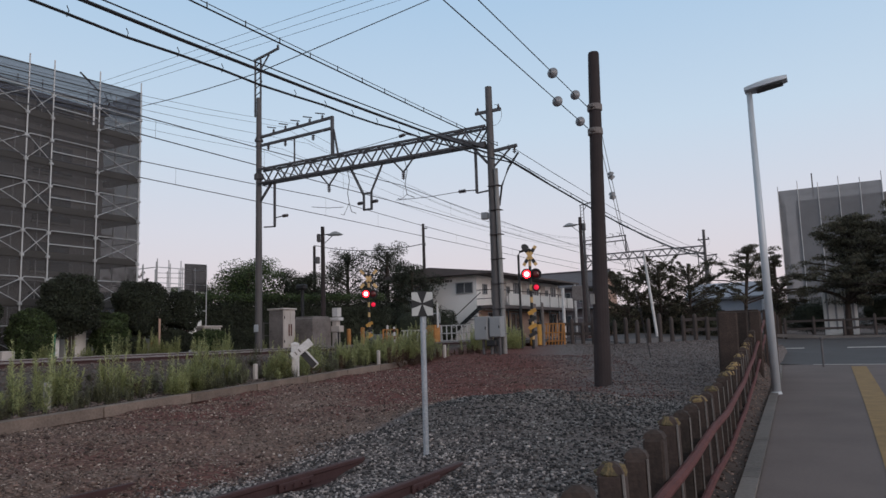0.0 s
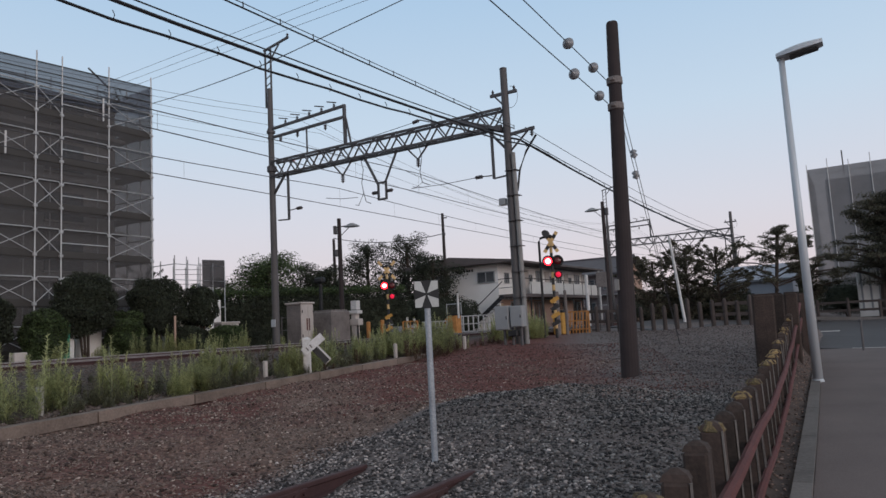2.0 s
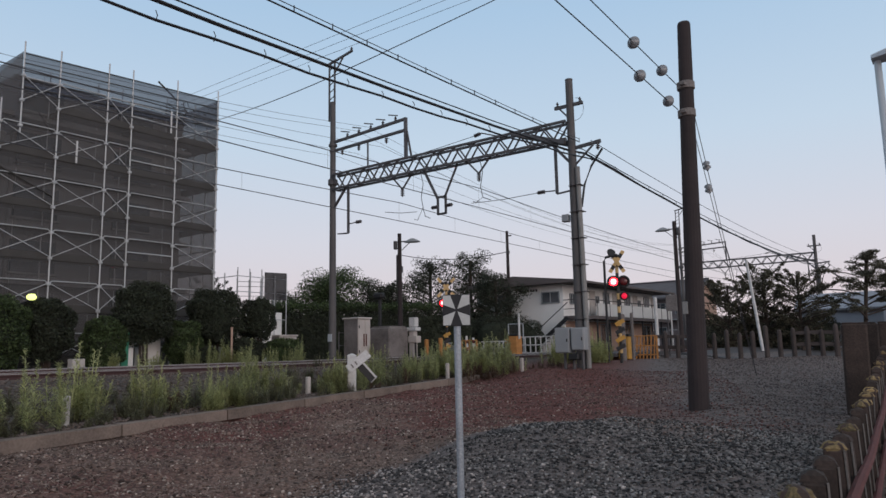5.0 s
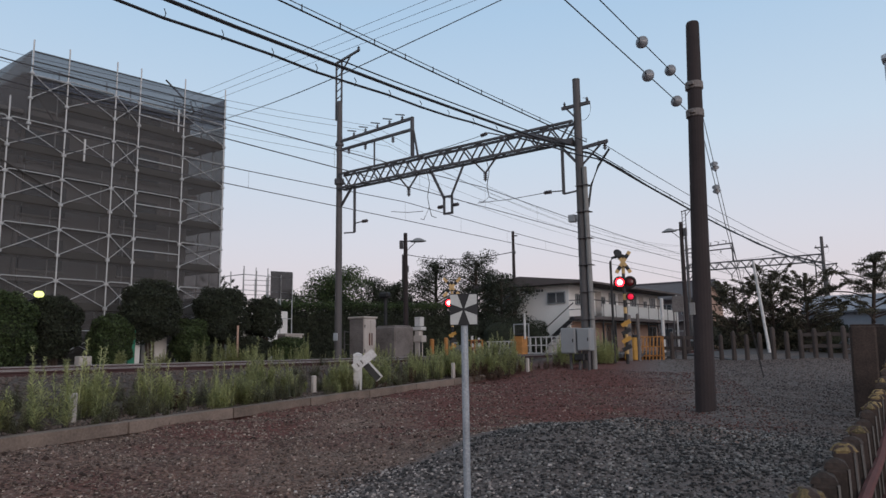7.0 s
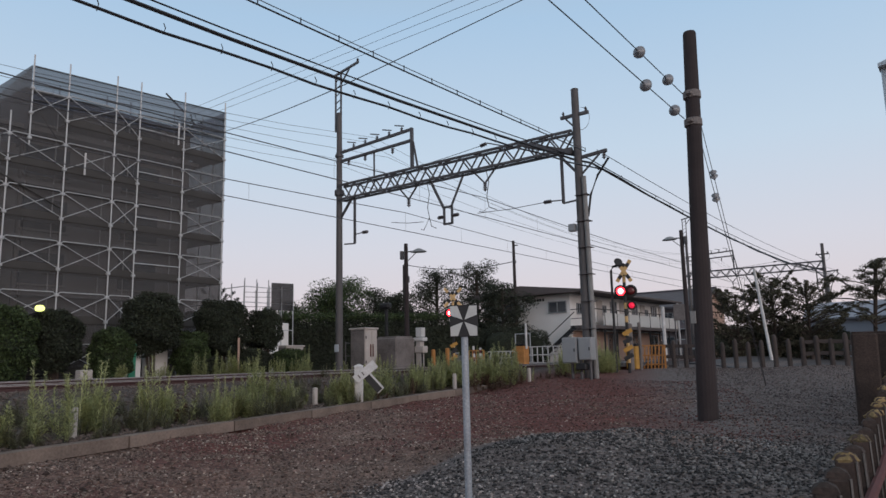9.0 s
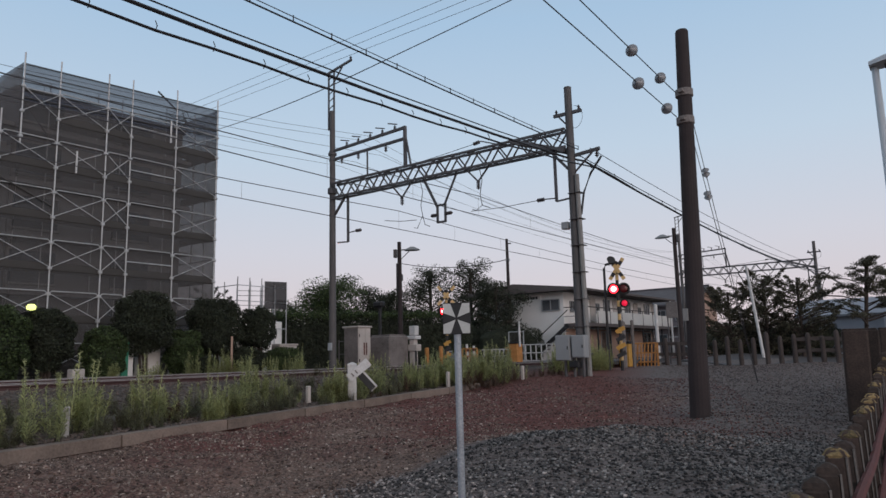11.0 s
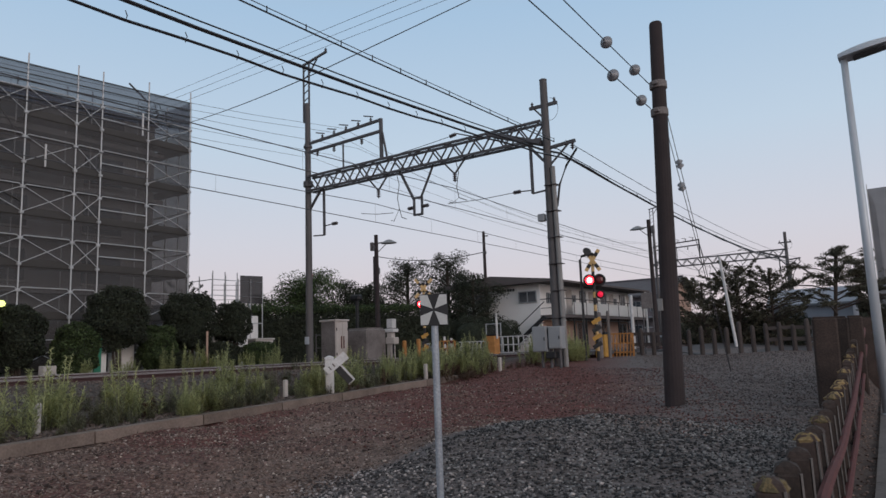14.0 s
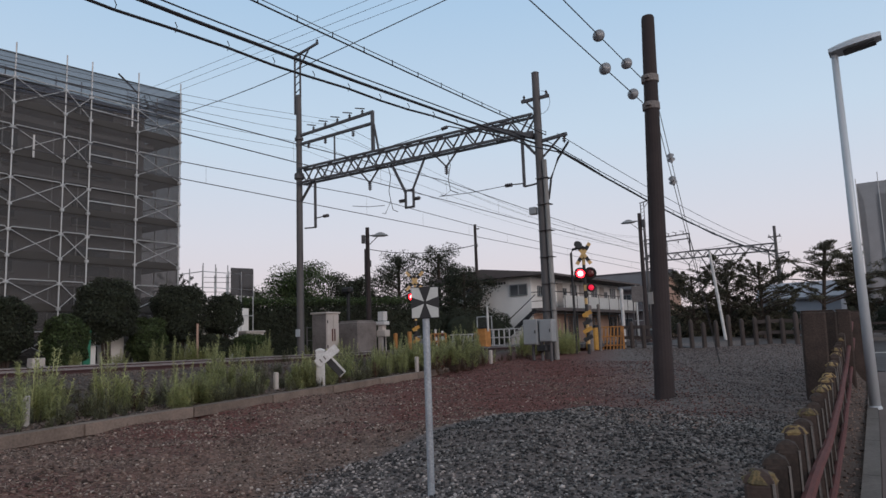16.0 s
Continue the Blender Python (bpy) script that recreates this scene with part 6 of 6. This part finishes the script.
def tree(at, h, crown_r, seed, mat, label, n=5000, leaf=0.10, trunk_h=0.35, layered=False, clumps=26, group="trees", lean=0.0, flat=0.75, spray=0.0):
    rng = np.random.default_rng(seed)
    th = thing("tree", at, label, "tree", group)
    tips, rad = [], []
    g = Geo()
    top = Vector((lean, 0, h * 0.92))
    g.tube([(0, 0, -0.2), (lean * 0.2, 0.02, h * 0.3), (lean * 0.6, -0.03, h * 0.6), top], 0.028 * h * 0.6, 8)
    g.rod((0, 0, -0.2), (lean * 0.1, 0, h * 0.25), 0.03 * h, 0.02 * h, 8)
    for k in range(clumps):
        t = trunk_h + (1 - trunk_h) * (k + rng.uniform(0, 1)) / clumps
        ang = rng.uniform(0, 2 * np.pi)
        prof = math.sin(math.pi * min(1, 0.16 + 0.84 * (1 - (t - trunk_h) / (1 - trunk_h)))) ** 0.7 if not layered else (1.05 - 0.75 * (t - trunk_h) / (1 - trunk_h))
        r = crown_r * prof * (rng.uniform(0.2, 1.2) if layered else rng.uniform(0.35, 0.95))
        a = Vector((lean * t, 0, h * max(0.15, t - 0.12)))
        b = Vector((lean * t + r * math.cos(ang), r * math.sin(ang), h * t * 0.97))
        g.tube([a, a.lerp(b, 0.5) + Vector((0, 0, 0.06 * r)), b], 0.010 * h * (1.1 - t) + 0.012, 5)
        tips.append(b)
        rad.append(crown_r * (rng.uniform(0.13, 0.27) if layered else rng.uniform(0.16, 0.34)))
        if layered:
            rad[-1] = crown_r * rng.uniform(0.09, 0.17)
            for q in (0.45, 0.7, 0.88):
                c = a.lerp(b, q) + Vector(rng.normal(0, 0.07 * crown_r, 3)) * Vector((1, 1, 0.4)).length * 0.7
                g.tube([a.lerp(b, q), c + Vector((0, 0, 0.03))], 0.012, 4)
                tips.append(c)
                rad.append(crown_r * rng.uniform(0.08, 0.17))
        else:
            tips.append(a.lerp(b, 0.5))
            rad.append(crown_r * rng.uniform(0.20, 0.36))
            if spray:
                rad[-2] *= 0.6
                tip = b + (b - a).normalized() * spray * crown_r * rng.uniform(0.3, 1.0) + Vector((0, 0, 0.15 * rng.uniform(0, 1)))
                g.tube([b, tip], 0.012, 4)
                for q in (0.35, 0.7, 1.0):
                    tips.append(b.lerp(tip, q))
                    rad.append(crown_r * rng.uniform(0.05, 0.10))
    part("trunk", g, M_BARK, th)
    v, f = leaves(tips, rad, int(n * (1.7 if layered else 2.2)), leaf * (0.80 if layered else 0.62), rng, 0.32 if layered else flat, 4.5 if layered else 2.4)
    o = new("crown", array_mesh("crown", v, f, mat))
    o.parent = th
    return th


def shrub(at, rx, ry, z0, z1, seed, mat, label, n=6500, trunk=False):
    """Clipped shrub: a leafy body with an uneven skin, on a short stem."""
    rng = np.random.default_rng(seed)
    n = int(n * 2.6)
    th = thing("clipped_shrub", at, label, "shrub", "clipped shrubs")
    g = Geo()
    for k in range(3 if trunk else 1):
        g.tube([(0.06 * k, 0.05 * k, -0.15), (0.1 * (k - 1), 0.08 * (k - 1), z0 + 0.2), (0.3 * rx * (k - 1), 0.25 * ry * (k - 1), (z0 + z1) / 2)], 0.05, 6)
    part("stem", g, M_BARK, th)
    # added solid dark body: paints the inner darkness between the leaves
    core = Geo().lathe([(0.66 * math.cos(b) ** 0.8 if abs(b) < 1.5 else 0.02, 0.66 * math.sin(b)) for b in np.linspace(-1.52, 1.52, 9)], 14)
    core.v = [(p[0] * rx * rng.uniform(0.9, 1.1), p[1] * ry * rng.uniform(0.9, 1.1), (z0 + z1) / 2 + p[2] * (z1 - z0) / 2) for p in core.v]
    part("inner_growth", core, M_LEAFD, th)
    d = rng.normal(0, 1, (n, 3))
    d /= np.linalg.norm(d, axis=1)[:, None]
    lump = 1 + 0.10 * np.sin(5 * d[:, 0] + seed) * np.sin(4 * d[:, 1]) + 0.08 * np.sin(9 * d[:, 2] + 3 * d[:, 1] + seed)
    r = (rng.uniform(0.55, 1.0, n) ** 0.5 * lump)[:, None]
    e = np.sign(d) * np.abs(d) ** 0.8
    p = e * r * np.array([rx, ry, (z1 - z0) / 2]) + np.array([0, 0, (z0 + z1) / 2])
    a = rng.normal(0, 1, (n, 3))
    a /= np.linalg.norm(a, axis=1)[:, None]
    b = np.cross(a, rng.normal(0, 1, (n, 3)))
    b /= np.linalg.norm(b, axis=1)[:, None]
    s = (0.036 * rng.uniform(0.6, 1.5, n))[:, None]
    v = np.stack([p - a * s, p + b * s * 0.5, p + a * s, p - b * s * 0.5], 1).reshape(-1, 3)
    o = new("foliage", array_mesh("foliage", v, np.arange(4 * n).reshape(-1, 4), mat))
    o.parent = th
    return th


SX = -20.6
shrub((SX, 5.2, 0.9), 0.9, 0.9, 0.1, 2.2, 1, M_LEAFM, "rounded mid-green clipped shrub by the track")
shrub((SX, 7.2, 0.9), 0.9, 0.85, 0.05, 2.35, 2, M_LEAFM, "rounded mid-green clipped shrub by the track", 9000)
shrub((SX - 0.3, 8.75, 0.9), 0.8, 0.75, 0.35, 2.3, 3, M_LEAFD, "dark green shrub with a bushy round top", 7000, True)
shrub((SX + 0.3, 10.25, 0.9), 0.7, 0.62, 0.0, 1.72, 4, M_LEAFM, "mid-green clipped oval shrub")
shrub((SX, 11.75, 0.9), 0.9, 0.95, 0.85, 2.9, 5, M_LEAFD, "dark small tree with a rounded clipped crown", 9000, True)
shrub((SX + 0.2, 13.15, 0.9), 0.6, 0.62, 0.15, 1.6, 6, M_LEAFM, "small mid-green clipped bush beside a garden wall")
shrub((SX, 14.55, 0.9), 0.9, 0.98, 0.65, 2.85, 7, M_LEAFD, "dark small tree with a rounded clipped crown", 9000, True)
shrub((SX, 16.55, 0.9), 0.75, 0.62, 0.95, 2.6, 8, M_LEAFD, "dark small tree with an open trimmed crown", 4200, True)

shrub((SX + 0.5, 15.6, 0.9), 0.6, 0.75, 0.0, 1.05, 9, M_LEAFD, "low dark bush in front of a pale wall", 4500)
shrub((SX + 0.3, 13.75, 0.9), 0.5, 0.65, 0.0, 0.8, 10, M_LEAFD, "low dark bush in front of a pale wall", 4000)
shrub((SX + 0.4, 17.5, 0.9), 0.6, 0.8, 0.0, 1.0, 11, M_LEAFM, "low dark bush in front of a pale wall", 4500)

hd2 = thing("hedge", (-26.0, 28.5, 0.9), "long dark clipped hedge with a lighter top", "hedge")
rngh = np.random.default_rng(31)
cent = [(-3.4 + 6.8 * t + 0.0, -4.6 + 9.2 * t, z) for t in np.linspace(0, 1, 16) for z in (0.6, 1.5, 2.3)]
v, f = leaves(cent, [0.75] * len(cent), 48000, 0.06, rngh, 0.9)
o = new("foliage", array_mesh("foliage", v, f, M_LEAFD))
o.parent = hd2
# added solid dark bar that fills the inside of the hedge
hc = Geo()
hc.bar((-3.4, -4.6, 1.2), (3.4, 4.6, 1.2), 0.4, 2.4)
part('inner_growth', hc, M_LEAFD, hd2)
cent = [(-3.4 + 6.8 * t, -4.6 + 9.2 * t, 2.95) for t in np.linspace(0, 1, 18)]
v, f = leaves(cent, [0.5] * len(cent), 12000, 0.05, rngh, 0.6)
o = new("top_growth", array_mesh("top_growth", v, f, M_LEAFM))
o.parent = tagged(hd2)

tree((-34.5, 34.0, 0.9), 6.2, 3.9, 21, M_LEAFM, "leafy green tree behind the hedge", 17000, 0.12, 0.15, clumps=40)
tree((-33.0, 23.1, 0.9), 4.9, 1.5, 29, M_LEAFD, "thin twiggy tree top behind the scaffolded block", 900, 0.10, 0.3, clumps=24, spray=0.3)
tree((-39.5, 33.0, 0.9), 4.6, 2.4, 22, M_LEAFM, "leafy green tree behind the hedge", 7000, 0.12, 0.15)
tree((-33.0, 37.5, 0.9), 5.6, 2.8, 27, M_LEAFD, "leafy green tree behind the hedge", 11000, 0.12, 0.1, clumps=36)
tree((-31.0, 41.0, 0.9), 7.3, 2.9, 23, M_LEAFD, "dark loose-crowned tree near the crossing", 8000, 0.11, 0.12, clumps=46)
tree((-27.6, 41.5, 0.9), 7.6, 2.7, 24, M_LEAFD, "dark loose-crowned tree near the crossing", 8000, 0.11, 0.12, clumps=46)
tree((-24.2, 39.6, 0.9), 5.7, 2.6, 25, M_LEAFD, "dark loose-crowned tree near the crossing", 7000, 0.11, 0.1, clumps=42)
tree((-34.5, 40.0, 0.9), 5.2, 2.3, 26, M_LEAFD, "dark loose-crowned tree near the crossing", 5000, 0.11, 0.15)
for k, (x, y, r, h) in enumerate(((-28.5, 37.5, 1.7, 2.9), (-25.8, 37.5, 1.8, 2.8), (-23.2, 37.8, 1.7, 2.6), (-31.5, 37.0, 1.8, 3.0), (-21.6, 39.0, 1.2, 2.2), (-35.0, 31.0, 2.0, 2.8))):
    shrub((x, y, 0.9), r, r, 0.0, h, 40 + k, M_LEAFD, "dark dense undergrowth bush below the trees", 4500)

for x, y, h, r, sd in ((-9.9, 43.5, 4.5, 2.2, 51), (-8.0, 44.3, 5.2, 2.1, 58), (-6.2, 44.7, 4.9, 2.2, 52)):
    tree((x, y, 0.75), h, r, sd, M_LEAFO, "dark spreading tree with spiky upswept branches beyond the road fence", 8500, 0.10, 0.10, False, 64, "roadside trees", flat=0.5, spray=0.35)
tree((-3.2, 46.6, 0.7), 6.2, 3.5, 53, M_LEAFO, "open layered pine tree beyond the road", 7000, 0.10, 0.42, True, 22, "pine trees", 0.5)
tree((-1.4, 49.0, 0.7), 5.6, 2.6, 54, M_LEAFO, "open layered pine tree beyond the road", 10000, 0.10, 0.3, True, 36, "pine trees")
tree((2.6, 50.0, 0.7), 7.8, 4.3, 55, M_LEAFO, "broad dark pine tree beyond the road", 26000, 0.12, 0.36, True, 90, "pine trees", 0.6)
tree((6.2, 49.6, 0.7), 8.8, 4.2, 56, M_LEAFO, "broad dark pine tree beyond the road", 30000, 0.12, 0.36, True, 94, "pine trees", 0.8)
tree((10.8, 50.0, 0.7), 8.2, 4.0, 57, M_LEAFO, "broad dark pine tree beyond the road", 22000, 0.12, 0.36, True, 84, "pine trees")
for k, (x, y, r, h) in enumerate(((-9.6, 45.0, 1.4, 2.4), (-7.6, 45.6, 1.4, 2.4), (-5.6, 46.2, 1.3, 2.2), (0.4, 53.5, 1.8, 2.6), (5.0, 54, 2.2, 3.0), (9, 54, 2.2, 3.0))):
    shrub((x, y, 0.7), r, r, 0.0, h, 60 + k, M_LEAFD, "dark dense undergrowth below the pines", 4500)


def weed_mesh(seed, h, mat, spread=0.16, stalks=10):
    """A clump of upright feathery stalks, each a narrow plume of small leaves."""
    rng = np.random.default_rng(seed)
    V, F, k = [], [], 0
    for s in range(stalks):
        b = np.array([rng.normal(0, spread), rng.normal(0, spread), 0])
        hh = h * rng.uniform(0.5, 1.05) * (1 - 0.6 * min(1.0, np.hypot(b[0], b[1]) / (3 * spread)))
        lean = np.array([b[0] * 0.5 + rng.normal(0, 0.06), b[1] * 0.5 + rng.normal(0, 0.06), 1.0]) * hh
        V += [b + (-0.006, 0, 0), b + (0.006, 0, 0), b + lean + (0.003, 0, 0), b + lean - (0.003, 0, 0)]
        F.append((k, k + 1, k + 2, k + 3))
        k += 4
        m = 120
        for j in range(m):
            t = 0.06 + 0.96 * j / m
            p = b + lean * t
            a = rng.uniform(0, 2 * np.pi)
            ln = (0.15 * (1.05 - t) ** 0.7 + 0.03) * rng.uniform(0.6, 1.3)
            out = np.array([math.cos(a), math.sin(a), rng.uniform(0.2, 1.1)]) * ln
            side = np.array([-math.sin(a), math.cos(a), 0]) * 0.008
            V += [p, p + out * 0.5 + side, p + out + (0, 0, -0.35 * ln), p + out * 0.5 - side]
            F.append((k, k + 1, k + 2, k + 3))
            k += 4
    return np.array(V), np.array(F)


WEEDS = [weed_mesh(70 + k, 0.85 + 0.12 * (k % 4), M_WEED, 0.11 + 0.02 * k) for k in range(6)]
DRY = [weed_mesh(80 + k, 0.6, M_WEEDR, 0.2, 8) for k in range(2)]
rw = random.Random(17)


PATCH = {}


def weed(kind, x, y, s, patch):
    """Plants one clump, as part of its patch."""
    v, f = kind
    for sx, sy, _ in STAKES:
        d = Vector((2.0 - sx, -1.3 - sy)).normalized()
        p = Vector((x - sx, y - sy))
        if -0.15 < p.dot(d) < 1.6 and abs(p.x * d.y - p.y * d.x) < 0.22:
            return
    a = rw.uniform(0, 2 * math.pi)
    ca, sa = math.cos(a) * s, math.sin(a) * s
    h = s * rw.uniform(0.85, 1.2)
    p = np.stack([v[:, 0] * ca - v[:, 1] * sa + x, v[:, 0] * sa + v[:, 1] * ca + y, v[:, 2] * h + gz(x, y) - 0.02], -1)
    PATCH.setdefault(patch, []).append((p, f))


for k in range(210):
    y = 0.3 + 18.0 * rw.random()
    x = kerb_x(y) - 0.3 - abs(rw.gauss(0, 0.9))
    weed(rw.choice(WEEDS), x, y, rw.uniform(0.22, 0.48), "low dull green undergrowth behind the retaining beam")
for k in range(26):
    yc = 0.8 + 17.5 * (k + rw.uniform(-0.3, 0.3)) / 26
    xc = kerb_x(yc) - rw.uniform(0.45, 1.5)
    big = rw.uniform(0.75, 1.12)
    for j in range(rw.choice((2, 3, 3, 4))):
        weed(rw.choice(WEEDS), xc + rw.gauss(0, 0.10), yc + rw.gauss(0, 0.13), big * rw.uniform(0.75, 1.05), "tall pale green weeds growing beside the track")
for k in range(18):
    weed(rw.choice(WEEDS), -8.2 - rw.uniform(0, 1.3), rw.uniform(19.3, 22.5), rw.uniform(0.8, 1.25), "tall pale green grass round the crossing signal")
for k in range(14):
    weed(rw.choice(WEEDS), -9.0 - rw.uniform(0, 1.4), rw.uniform(13.5, 18.5), rw.uniform(0.7, 1.1), "tall pale green weeds beside the rails")
for k in range(16):
    y = rw.uniform(5, 19)
    weed(rw.choice(DRY), -8.4 - rw.uniform(-0.1, 1.0), y if k < 8 else rw.uniform(15, 19), rw.uniform(0.6, 1.0), "dry reddish weeds beside the track")
for k in range(16):
    weed(rw.choice(WEEDS), -17.9 - rw.uniform(0, 1.2), rw.uniform(9, 21), rw.uniform(0.7, 1.1), "green weeds on the far side of the tracks")
for patch, rows in PATCH.items():
    mat = M_WEEDR if "dry" in patch else M_WEEDLOW if "low" in patch else M_WEED
    vs, fs, k = [], [], 0
    for p, f in rows:
        vs.append(p)
        fs.append(f + k)
        k += len(p)
    tagged(new("weeds", array_mesh("weeds", np.concatenate(vs), np.concatenate(fs), mat)), patch, "weeds", kind="stuff")

# distant growth that closes the view
rngd = np.random.default_rng(91)
cent = [(x, 92 + 6 * math.sin(x), rngd.uniform(1.0, 3.4)) for x in np.arange(-75, 60, 1.1)] + [(-62 - 4 * math.sin(y), y, rngd.uniform(1.0, 3.2)) for y in np.arange(-20, 92, 1.2)]
v, f = leaves(cent, [1.9] * len(cent), 60000, 0.22, rngd, 0.8)
tagged(new("distant_trees", array_mesh("distant_trees", v, f, M_LEAFO)), "low dark belt of distant trees beyond the road", "trees", kind="stuff")
for k, (x, y, r, h) in enumerate(((-12.5, 60, 2.4, 3.2), (-16, 63, 2.4, 3.0), (-9.5, 58, 2.2, 3.0), (-3.0, 60, 2.4, 3.2), (-12, 50, 1.6, 2.0))):
    shrub((x, y, 0.7), r, r, 0.0, h, 160 + k, M_LEAFO, "dark dense undergrowth beyond the road", 3500)
